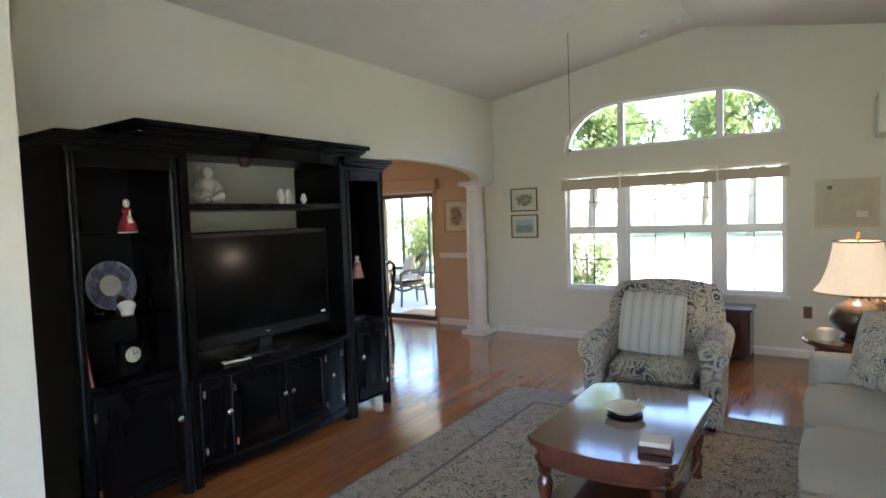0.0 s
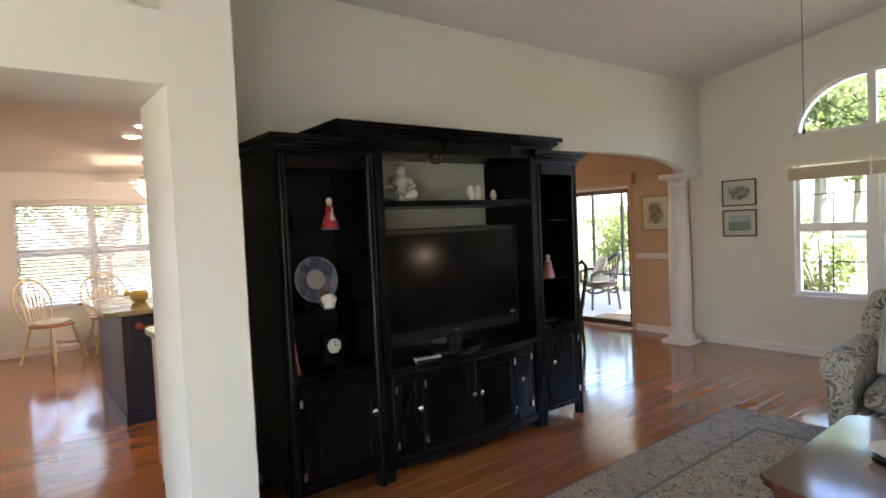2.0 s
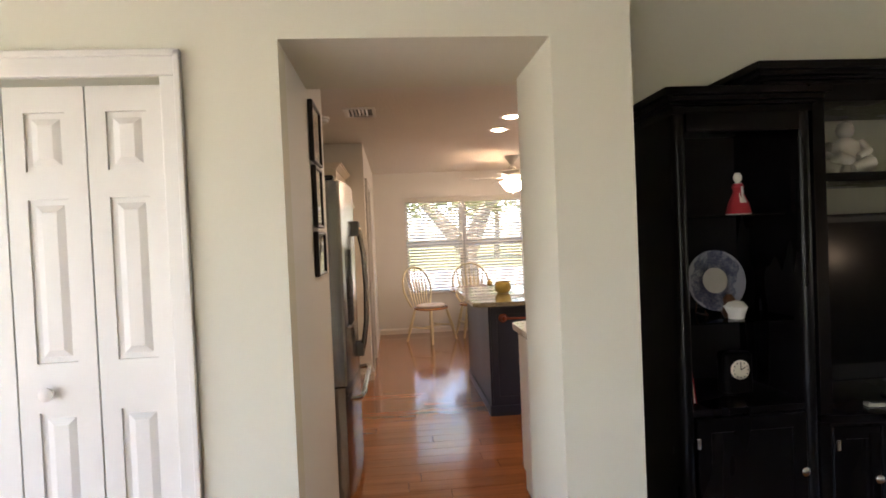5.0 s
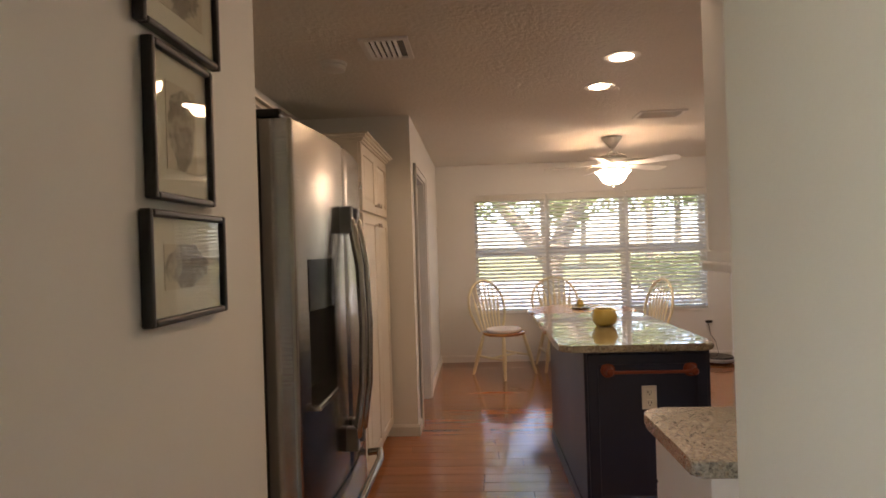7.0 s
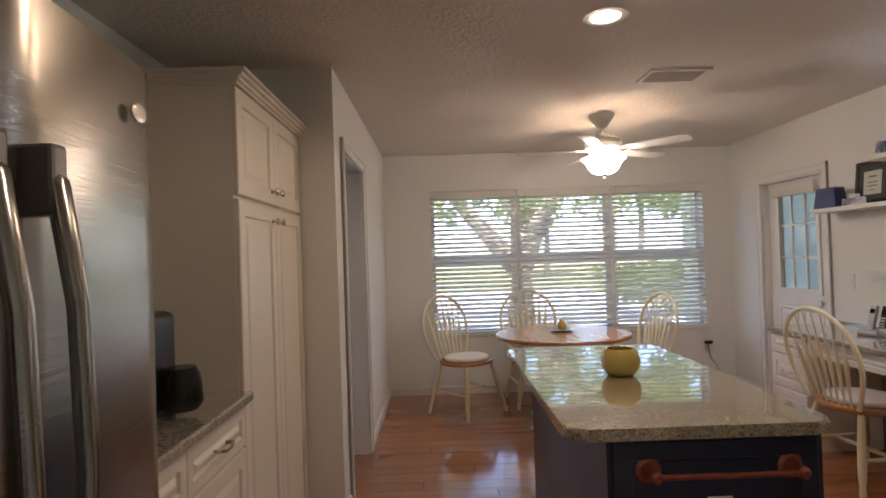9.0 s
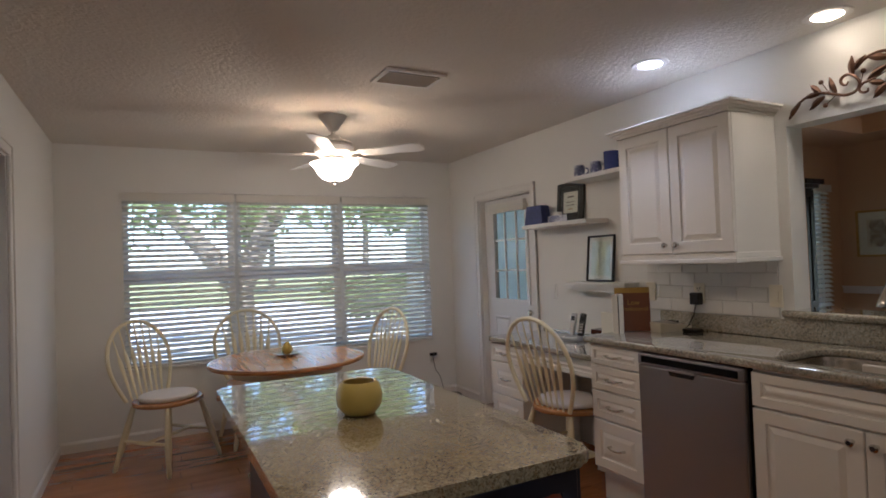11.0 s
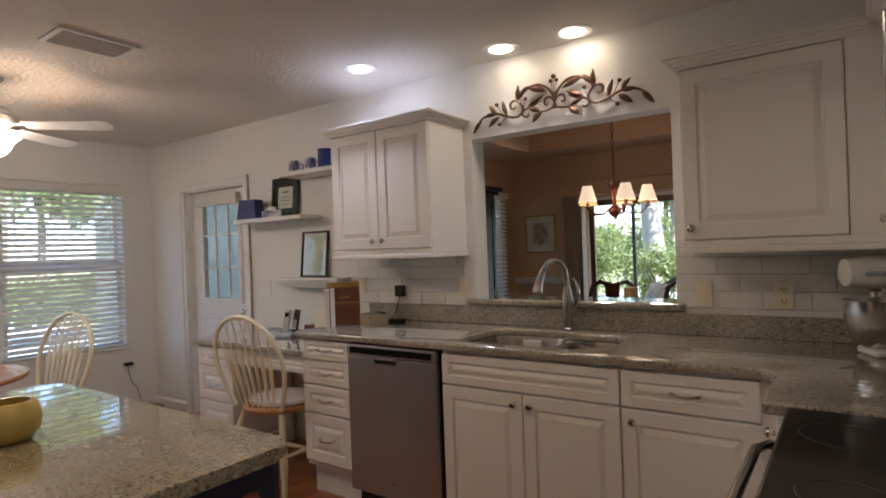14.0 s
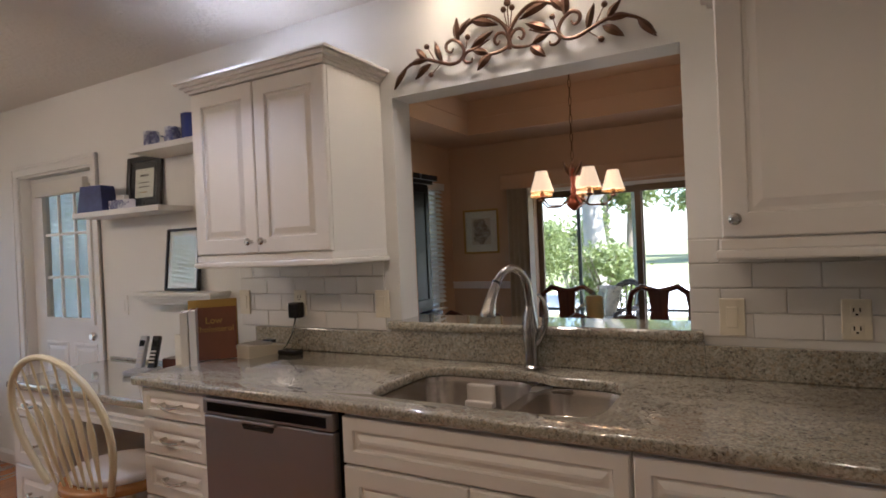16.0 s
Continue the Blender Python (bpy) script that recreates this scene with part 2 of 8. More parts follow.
STEEL = plain("brushed_steel", (0.36, 0.34, 0.31), 0.2, 1.0, var=0.06, fine=160, bmp=0.12, stretch=(0.03, 0.03, 1), rvar=0.2)
STEEL_DARK = plain("dark_steel", (0.2, 0.185, 0.175), 0.35, 0.9, var=0.08, fine=160, bmp=0.04)
DW_STEEL = plain("dishwasher_steel", (0.36, 0.345, 0.35), 0.34, 0.9, var=0.06, fine=160, bmp=0.04, stretch=(0.03, 1, 1))
CHROME = plain("brushed_nickel", (0.66, 0.64, 0.6), 0.2, 1.0, var=0.05, bmp=0)
BRONZE = plain("dark_bronze", (0.11, 0.055, 0.03), 0.4, 0.6, var=0.3, bmp=0.1)
NAVY = plain("navy_painted_wood", (0.017, 0.022, 0.042), 0.35, var=0.2, bmp=0.04)
COPPER = plain("copper_rust", (0.27, 0.07, 0.035), 0.4, 0.5, var=0.2, bmp=0.05)
GLASS = glass("window_glass")
DARK_GLASS = glass("dark_glass", (0.25, 0.26, 0.27))
VINYL = plain("window_vinyl", (0.8, 0.8, 0.78), 0.4, var=0.02, bmp=0)
BLIND = plain("blind_slat", (0.8, 0.78, 0.72), 0.5, var=0.04, bmp=0.02)
bn, bl_ = BLIND.node_tree.nodes, BLIND.node_tree.links
bt_, bx_ = bn.new("ShaderNodeBsdfTranslucent"), bn.new("ShaderNodeMixShader")
bt_.inputs[0].default_value, bx_.inputs[0].default_value = (0.8, 0.77, 0.7, 1), 0.3
bl_.new(bn["Principled BSDF"].outputs[0], bx_.inputs[1])
bl_.new(bt_.outputs[0], bx_.inputs[2])
bl_.new(bx_.outputs[0], bn["Material Output"].inputs[0])
WOVEN = plain("woven_shade", (0.5, 0.43, 0.32), 0.9, var=0.25, fine=200, bmp=0.4, stretch=(0.05, 1, 1))
PANTRY = plain("cabinet_cream", (0.76, 0.7, 0.6), 0.4, var=0.03, bmp=0.03)
CREAM_PAINT = plain("chair_cream_paint", (0.76, 0.69, 0.47), 0.4, var=0.06, bmp=0.05)
OAK = wood("honey_oak", (0.36, 0.15, 0.045), (0.55, 0.28, 0.1), 0.25, 0, 12, coat=0.3)
CHERRY = wood("dark_cherry", (0.05, 0.013, 0.008), (0.15, 0.04, 0.02), 0.14, 1, 12, coat=1.0)
MAHOG = wood("mahogany", (0.035, 0.012, 0.008), (0.1, 0.03, 0.018), 0.25, 2, 12, coat=0.3)
CUSHION = plain("cushion_white", (0.72, 0.66, 0.6), 0.9, var=0.05, fine=250, bmp=0.2)
SOFA = plain("sofa_sage_cloth", (0.4, 0.385, 0.33), 0.95, var=0.06, fine=350, bmp=0.3, spec=0.15)
PAISLEY = pattern_cloth("paisley_cloth", (0.5, 0.46, 0.37), (0.055, 0.075, 0.105), (0.2, 0.17, 0.12), 8)
PILLOW2 = pattern_cloth("paisley_pillow", (0.55, 0.51, 0.42), (0.07, 0.07, 0.08), (0.28, 0.24, 0.17), 16)
STRIPE = stripe_cloth("striped_cloth", (0.5, 0.48, 0.42), (0.39, 0.37, 0.32), (0.56, 0.53, 0.46), 4.6)
RUG = pattern_cloth("persian_rug", (0.46, 0.38, 0.25), (0.075, 0.06, 0.048), (0.22, 0.15, 0.09), 13, 1.0, 3.0)
RUG_EDGE = pattern_cloth("persian_rug_border", (0.42, 0.345, 0.235), (0.085, 0.07, 0.056), (0.21, 0.15, 0.1), 16, 1.0, 3.0)
PORCELAIN = plain("porcelain_white", (0.78, 0.76, 0.7), 0.2, var=0.05, bmp=0.02)
IVORY = plain("ivory_plate", (0.74, 0.68, 0.54), 0.35, var=0.04, bmp=0)
BLUE_GLAZE = plain("blue_glaze", (0.03, 0.045, 0.16), 0.2, var=0.3, fine=25)
YELLOW_GLAZE = plain("yellow_glaze", (0.5, 0.38, 0.09), 0.3, var=0.25, fine=18, bmp=0.15)
RED = plain("red_dress", (0.4, 0.02, 0.03), 0.6, var=0.2)
PINK = plain("pink_dress", (0.6, 0.27, 0.24), 0.6, var=0.15)
PEWTER = plain("pewter_grey", (0.42, 0.4, 0.34), 0.5, var=0.3, fine=30)
PAPER = plain("paper", (0.7, 0.66, 0.55), 0.85, var=0.06)
INK = plain("print_ink", (0.16, 0.145, 0.125), 0.85, var=0.5, coarse=12)
GOLD = plain("gold_frame", (0.42, 0.27, 0.09), 0.4, 0.6, var=0.2)
BLACK_FRAME = plain("black_frame", (0.015, 0.013, 0.012), 0.3, var=0.2)
TILE = plain("wall_tile_white", (0.74, 0.72, 0.68), 0.14, var=0.03, bmp=0.02)
GROUT = plain("tile_grout", (0.55, 0.53, 0.49), 0.9, var=0.06)
WICKER = plain("dark_wicker", (0.05, 0.033, 0.022), 0.6, var=0.4, fine=120, bmp=0.6)
CONCRETE = plain("lanai_concrete", (0.55, 0.54, 0.5), 0.8, var=0.1, fine=80, bmp=0.2)
STUCCO = plain("stucco_outside", (0.55, 0.52, 0.45), 0.9, var=0.06, fine=70, bmp=0.4)
ALU = plain("dark_aluminium", (0.05, 0.055, 0.05), 0.4, 0.6, var=0.1)
LAWN = plain("lawn", (0.19, 0.205, 0.1), 0.95, var=0.35, fine=30, coarse=0.4, bmp=0.6, spec=0.1)
BARK = plain("bark", (0.2, 0.17, 0.13), 0.95, var=0.4, fine=22, coarse=4, bmp=1.0, stretch=(1, 1, 0.3), spec=0.1)
LEAF_A = leaf_mat("leaves_green", (0.06, 0.1, 0.03), (0.14, 0.18, 0.07))
LEAF_B = leaf_mat("leaves_light", (0.11, 0.15, 0.05), (0.22, 0.26, 0.12))
GREY_PLASTIC = plain("grey_plastic", (0.45, 0.43, 0.38), 0.45, var=0.05)
SILVER = plain("silver_plastic", (0.4, 0.41, 0.43), 0.3, 0.6, var=0.05)
WARM_BULB = glow("lamp_glass_lit", (1.0, 0.82, 0.58), 3.0)
CAN_COOL = glow("can_lens_cool", (0.9, 0.93, 1.0), 6.0)
CAN_WARM = glow("can_lens_warm", (1.0, 0.8, 0.5), 6.0)
SHADE = shade_mat("lamp_shade_cloth", (0.78, 0.6, 0.37), 0.075)
SHADE_S = shade_mat("small_shade_cloth", (0.8, 0.58, 0.33), 0.22)


# ---- mesh helpers ----
def link(name, bm, mat, smooth=False):
    me = bpy.data.meshes.new(name)
    bmesh.ops.recalc_face_normals(bm, faces=bm.faces)
    bm.to_mesh(me)
    bm.free()
    if mat:
        me.materials.append(mat)
    if smooth:
        for f in me.polygons:
            f.use_smooth = True
        me.set_sharp_from_angle(angle=radians(40))
    return new(name, me)


def part(name, bm, material, parent, label="", smooth=False):
    ob = link(name, bm, material, smooth)
    ob.parent = parent
    return tagged(ob, label)


def thing(name, loc, label, category, rz=0, group=""):
    ob = new(name)
    ob.empty_display_size = 0.1
    ob.matrix_basis = pose(*loc, 0, 0, rz)
    return tagged(ob, label, category, group)


def structure(name, bm, mat, label, category="", smooth=False):
    return tagged(link(name, bm, mat, smooth), label, category or name.split("_")[0], kind="structure")


def single(name, bm, mat, loc, label, category, rz=0, group="", smooth=False):
    """A thing of one mesh, built round its own origin."""
    ob = link(name, bm, mat, smooth)
    ob.matrix_basis = pose(*loc, 0, 0, rz)
    return tagged(ob, label, category, group)


def box(x0, x1, y0, y1, z0, z1, bm=None, bev=0.0, seg=2):
    b = bmesh.new() if bm is None or bev else bm
    vs = [b.verts.new((x, y, z)) for x in (x0, x1) for y in (y0, y1) for z in (z0, z1)]
    for f in ((0, 1, 3, 2), (4, 6, 7, 5), (0, 4, 5, 1), (2, 3, 7, 6), (0, 2, 6, 4), (1, 5, 7, 3)):
        b.faces.new([vs[i] for i in f])
    if bev:
        bmesh.ops.bevel(b, geom=list(b.edges), offset=bev, segments=seg, profile=0.5, affect="EDGES")
        if bm is not None:
            me = bpy.data.meshes.new("tmp")
            b.to_mesh(me)
            b.free()
            bm.from_mesh(me)
            bpy.data.meshes.remove(me)
            return bm
    return b


def boxes(*args):
    b = bmesh.new()
    for a in args:
        box(*a, bm=b)
    return b


def lathe(profile, seg=24, at=(0, 0, 0), bm=None, sx=1.0, sy=1.0):
    """Turns (radius, height) rows round the z axis."""
    b = bm or bmesh.new()
    rings = []
    for r, z in profile:
        rings.append([b.verts.new((at[0] + sx * r * math.cos(k * math.tau / seg), at[1] + sy * r * math.sin(k * math.tau / seg), at[2] + z)) for k in range(seg)])
    for p, q in zip(rings, rings[1:]):
        for k in range(seg):
            b.faces.new((p[k], p[(k + 1) % seg], q[(k + 1) % seg], q[k]))
    b.faces.new(rings[0][::-1])
    b.faces.new(rings[-1])
    return b


def tube(pts, r, seg=8, bm=None, flat=1.0):
    """A rod along points; r a number or one for each point."""
    b = bm or bmesh.new()
    pts = [Vector(p) for p in pts]
    rs = r if isinstance(r, (list, tuple)) else [r] * len(pts)
    rings, side = [], None
    for i, p in enumerate(pts):
        d = (pts[min(i + 1, len(pts) - 1)] - pts[max(i - 1, 0)]).normalized()
        if side is None:
            side = d.cross(Vector((0, 0, 1)) if abs(d.z) < 0.9 else Vector((1, 0, 0))).normalized()
        side = (side - d * side.dot(d)).normalized()
        up = d.cross(side)
        rings.append([b.verts.new(p + rs[i] * (math.cos(a) * side + flat * math.sin(a) * up)) for a in (k * math.tau / seg for k in range(seg))])
    for p, q in zip(rings, rings[1:]):
        for k in range(seg):
            b.faces.new((p[k], p[(k + 1) % seg], q[(k + 1) % seg], q[k]))
    b.faces.new(rings[0][::-1])
    b.faces.new(rings[-1])
    return b


def rings_rect(x0, x1, z0, z1, rings, bm=None):
    """A panel in the xz plane that faces -y, from rings of (inset, y)."""
    b = bm or bmesh.new()
    loops = []
    for i, y in rings:
        loops.append([b.verts.new(v) for v in ((x0 + i, y, z0 + i), (x1 - i, y, z0 + i), (x1 - i, y, z1 - i), (x0 + i, y, z1 - i))])
    for p, q in zip(loops, loops[1:]):
        for k in range(4):
            b.faces.new((p[k], p[(k + 1) % 4], q[(k + 1) % 4], q[k]))
    b.faces.new(loops[0][::-1])
    b.faces.new(loops[-1])
    return b


def raised(x0, x1, z0, z1, y=0.0, t=0.02, rail=0.055, bm=None):
    """A raised-panel cabinet front."""
    s = min(1.0, (z1 - z0) / 0.2)
    rail = rail * max(0.5, s)
    return rings_rect(x0, x1, z0, z1, [(0, y + t), (0, y + 0.004), (0.004, y), (rail, y), (rail + 0.004, y + 0.009), (rail + 0.012, y + 0.009), (rail + 0.012 + 0.022 * s, y + 0.001)], bm)


def extrude_poly(poly, y0, y1, bm=None):
    """A flat outline in x and z, given depth along y."""
    b = bm or bmesh.new()
    a = [b.verts.new((x, y0, z)) for x, z in poly]
    c = [b.verts.new((x, y1, z)) for x, z in poly]
    b.faces.new(a)
    b.faces.new(c[::-1])
    for k in range(len(poly)):
        j = (k + 1) % len(poly)
        b.faces.new((a[k], c[k], c[j], a[j]))
    return b


def slab(poly, z0, z1, bev=0.0):
    b = bmesh.new()
    a = [b.verts.new((x, y, z0)) for x, y in poly]
    c = [b.verts.new((x, y, z1)) for x, y in poly]
    b.faces.new(a[::-1])
    top = b.faces.new(c)
    for k in range(len(poly)):
        j = (k + 1) % len(poly)
        b.faces.new((a[k], a[j], c[j], c[k]))
    if bev:
        es = [e for f in b.faces if len(f.verts) == len(poly) for e in f.edges]
        bmesh.ops.bevel(b, geom=list(set(es)), offset=bev, segments=3, profile=0.5, affect="EDGES")
    return b


def swap_xy(bm):
    for v in bm.verts:
        v.co.x, v.co.y = v.co.y, v.co.x
    return bm


def curve(pts, n=5):
    """A smooth run through a few points."""
    p = [Vector(q) for q in pts]
    p = [p[0] * 2 - p[1]] + p + [p[-1] * 2 - p[-2]]
    out = []
    for i in range(1, len(p) - 2):
        for k in range(n):
            t = k / n
            out.append(0.5 * (2 * p[i] + (p[i + 1] - p[i - 1]) * t + (2 * p[i - 1] - 5 * p[i] + 4 * p[i + 1] - p[i + 2]) * t * t + (3 * p[i] - p[i - 1] - 3 * p[i + 1] + p[i + 2]) * t ** 3))
    return out + [p[-2]]


def wall_with_holes(a0, a1, t0, t1, z0, z1, holes, along="x"):
    """A wall from a0 to a1 with rectangular holes (h0, h1, hz0, hz1), as boxes butted end to end."""
    b = bmesh.new()
    def put(p0, p1, q0, q1):
        if p1 - p0 > 1e-4 and q1 - q0 > 1e-4:
            box(p0, p1, t0, t1, q0, q1, bm=b) if along == "x" else box(t0, t1, p0, p1, q0, q1, bm=b)
    cur = a0
    for h0, h1, g0, g1 in sorted(holes):
        put(cur, h0, z0, z1)
        put(h0, h1, z0, g0)
        put(h0, h1, g1, z1)
        cur = h1
    put(cur, a1, z0, z1)
    return b


def arch_fill(y0, y1, spring, crown, top, n=20):
    """The wall above an arch, as an outline of (along, z)."""
    c, h, r = (y0 + y1) / 2, crown - spring, (y1 - y0) / 2
    pts = [(c - r * math.cos(math.pi * k / n), spring + h * math.sin(math.pi * k / n) ** 0.8) for k in range(n + 1)]
    return pts + [(y1, top), (y0, top)]


# ---- the shell ----
X_TV, X_KW, Y_SINK, Y_WIN, Y_DIN, CEIL = -2.42, -8.38, 3.73, 6.83, 6.95, 2.42
RIDGE_X, RIDGE_Z, EAVE = 0.0, 3.36, 2.91
SLOPE = (RIDGE_Z - EAVE) / (RIDGE_X - X_TV)
X_R, Y_BACK = 2.75, -2.6
# Unseen opening in the back wall, added to let daylight in from behind.
BDOOR_ADDED = (-1.2, 2.6, 0.02, 2.25)

structure("floor", box(-9.5, X_R + 0.2, -3.2, Y_DIN + 0.12, -0.2, -0.014), SUBFLOOR, "sub floor below the wooden planks")
# living room
structure("wall_tv", wall_with_holes(1.31, 4.0, X_TV - 0.12, X_TV, 0, EAVE + 0.02, [], "y"), WALL_LIVING, "sage cream painted living room wall")
structure("wall_arch", swap_xy(extrude_poly([(x, z) for x, z in arch_fill(4.0, 6.45, 1.93, 2.09, EAVE + 0.02)], X_TV - 0.12, X_TV)), WALL_LIVING, "painted wall over a wide shallow arch to the dining room", "wall")
structure("wall_header", box(X_TV - 0.12, X_TV, 6.45, Y_WIN, 1.925, EAVE + 0.02), WALL_LIVING, "painted header that rests on the column")
gable = bmesh.new()
WX0, WX1, WZ0, WZ1 = -1.47, 0.79, 0.6, 1.93
AZ0, AZ1 = 2.2, 2.73
AM0, AM1 = -0.80, 0.185
for a in ((X_TV - 0.14, WX0, 0, AZ1), (WX1, X_R, 0, AZ1), (WX0, WX1, 0, WZ0), (WX0, WX1, WZ1, AZ0)):
    box(a[0], a[1], Y_WIN, Y_WIN + 0.2, a[2], a[3], bm=gable)
extrude_poly([(X_TV - 0.14, AZ1), (X_R, AZ1), (X_R, RIDGE_Z - SLOPE * X_R), (RIDGE_X, RIDGE_Z), (X_TV - 0.14, EAVE)], Y_WIN, Y_WIN + 0.2, gable)
for cx, ex in ((AM0, WX0), (AM1, WX1)):
    pts = [(cx + (ex - cx) * math.sin(math.pi / 2 * k / 12), AZ0 + (AZ1 - AZ0) * math.cos(math.pi / 2 * k / 12)) for k in range(13)]
    extrude_poly(pts + [(ex, AZ1)], Y_WIN, Y_WIN + 0.2, gable)
structure("wall_window", gable, WALL_LIVING, "painted gable wall with a tall window and an arched transom", "wall")
# Unseen opening in the side wall, added to light the passage wall.
SDOOR_ADDED = (-2.3, -0.6, 0.02, 2.15)
structure("wall_living_side", wall_with_holes(Y_BACK, Y_WIN, X_R, X_R + 0.15, 0, 3.4, [SDOOR_ADDED], "y"), WALL_LIVING, "sage cream painted side wall", "wall")
structure("wall_living_back", wall_with_holes(-1.75, X_R + 0.15, Y_BACK - 0.15, Y_BACK, 0, 3.5, [BDOOR_ADDED]), WALL_LIVING, "sage cream painted back wall", "wall")
vault = extrude_poly([(X_TV - 0.14, EAVE), (RIDGE_X, RIDGE_Z), (X_R + 0.2, RIDGE_Z - SLOPE * (X_R + 0.2)), (X_R + 0.2, 3.6), (X_TV - 0.14, 3.6)], Y_BACK - 0.2, Y_WIN + 0.2)
structure("ceiling_living", vault, CEILING, "pale vaulted ceiling over the living room", "ceiling")
structure("ledge", box(1.47, X_R, Y_WIN - 0.45, Y_WIN, 2.08, 2.42, bev=0.004), WALL_LIVING, "painted plant ledge high on the wall", "ledge")

# passage wall to the kitchen, with, ledge above and closet
X_F, X_B = -1.59, -2.1
OP0, OP1, OPZ = 0.155, 1.035, 2.078
front = bmesh.new()
CL0, CL1, CLZ = -1.185, -0.205, 1.967
box(X_B, X_F, OP1, 1.31, 0, EAVE + 0.2, bm=front)
box(-2.2, X_F, OP0, OP1, OPZ, 2.37, bm=front)
box(-2.2, X_B, OP1, 1.25, OPZ, CEIL, bm=front)
box(X_B, X_B + 0.1, OP0, OP1, 2.37, EAVE + 0.2, bm=front)
box(X_F - 0.12, X_F, -0.205, OP0, 0, EAVE + 0.2, bm=front)
box(X_F - 0.12, X_F, CL0, CL1, CLZ, EAVE + 0.2, bm=front)
box(X_F - 0.12, X_F, Y_BACK, CL0, 0, EAVE + 0.2, bm=front)
structure("wall_passage", front, WALL_LIVING, "cream painted wall with a square passage to the kitchen", "wall")
structure("wall_return", boxes((X_TV - 0.12, X_B, 1.25, 1.31, 0, EAVE + 0.1)), WALL_LIVING, "short painted return wall", "wall")
structure("wall_pictures", boxes((-2.72, X_F - 0.12, 0.03, OP0, 0, 2.9), (-2.72, -2.62, -0.62, 0.03, 0, 2.9)), WALL_KITCHEN, "white painted passage wall hung with pictures", "wall")
structure("closet_back", boxes((-2.5, -2.4, CL0 - 0.2, 0.0, 0, 2.5)), WALL_KITCHEN, "plain closet back wall", "wall")

# kitchen
structure("wall_stove", wall_with_holes(1.25, Y_SINK, X_TV - 0.13, X_TV - 0.121, 0, CEIL, [], "y"), WALL_KITCHEN, "white kitchen wall behind the stove", "wall")
PT = (-4.785, -3.675, 1.044, 2.0)
DOOR = (-7.80, -6.95, 0, 1.955)
structure("wall_sink", wall_with_holes(X_KW - 0.15, X_TV - 0.12, Y_SINK, Y_SINK + 0.13, 0, 2.75, [PT, DOOR]), WALL_KITCHEN, "white kitchen wall with a wide pass-through and a door", "wall")
KW = (0.69, 3.455, 0.6, 2.04)
structure("wall_kitchen_window", wall_with_holes(-1.0, Y_SINK + 0.13, X_KW - 0.18, X_KW, 0, CEIL, [KW], "y"), WALL_KITCHEN, "white kitchen wall with a wide window", "wall")
LD = (-6.69, -5.86, 0, 2.02)
structure("wall_laundry", wall_with_holes(X_KW, -5.62, 0.1, 0.22, 0, CEIL, [LD]), WALL_KITCHEN, "white wall with the laundry doorway", "wall")
structure("wall_alcove", boxes((-5.74, -5.62, -0.62, 0.1, 0, CEIL), (-5.62, -2.56, -0.74, -0.62, 0, CEIL)), WALL_KITCHEN, "white wall of the fridge alcove", "wall")
structure("wall_laundry_room", boxes((X_KW, -5.74, -1.9, -1.8, 0, CEIL), (-5.84, -5.74, -1.8, -0.62, 0, CEIL)), WALL_KITCHEN, "white laundry room walls", "wall")
structure("ceiling_kitchen", boxes((X_KW - 0.18, X_TV - 0.12, -2.0, Y_SINK, CEIL, CEIL + 0.15), (X_TV - 0.12, -2.16, 0.155, 1.25, CEIL, CEIL + 0.15)), CEILING, "textured white kitchen ceiling", "ceiling")

# dining room
SL = (-5.35, -3.455, 0, 1.87)
structure("wall_dining", wall_with_holes(-6.4, X_TV - 0.14, Y_DIN, Y_DIN + 0.12, 0, 2.9, [SL]), WALL_DINING, "peach dining room wall with a sliding door", "wall")
DW = (6.0, 6.72, 0.75, 1.98)
structure("wall_dining_side", wall_with_holes(Y_SINK + 0.13, Y_DIN, -6.4, -6.25, 0, 2.9, [DW], "y"), WALL_DINING, "peach dining room side wall with a window", "wall")
structure("wall_dining_near", boxes((-6.25, PT[0], Y_SINK + 0.13, Y_SINK + 0.135, 0, 2.44), (PT[1], X_TV - 0.12, Y_SINK + 0.13, Y_SINK + 0.135, 0, 2.44)), WALL_DINING, "peach dining room wall beside the pass-through", "wall")
tray = boxes((-6.4, -5.75, Y_SINK + 0.13, Y_DIN, 2.36, 2.5), (-3.1, X_TV - 0.12, Y_SINK + 0.13, Y_DIN, 2.36, 2.5), (-5.75, -3.1, Y_SINK + 0.13, 4.45, 2.36, 2.5), (-5.75, -3.1, 6.4, Y_DIN, 2.36, 2.5), (-6.4, X_TV - 0.12, Y_SINK + 0.13, Y_DIN, 2.66, 2.8), (-5.75, -5.74, 4.45, 6.4, 2.5, 2.66), (-3.11, -3.1, 4.45, 6.4, 2.5, 2.66), (-5.74, -3.11, 4.45, 4.46, 2.5, 2.66), (-5.74, -3.11, 6.39, 6.4, 2.5, 2.66))
structure("ceiling_dining", tray, WALL_DINING, "peach tray ceiling over the dining room", "ceiling")
# Unseen slab with overhangs, added so that no direct sun gets indoors.
structure("roof", boxes((-9.2, 6.4, -3.4, 7.6, 3.62, 3.72)), STUCCO, "unseen plain roof slab, added to keep the sun out of the rooms", "roof")


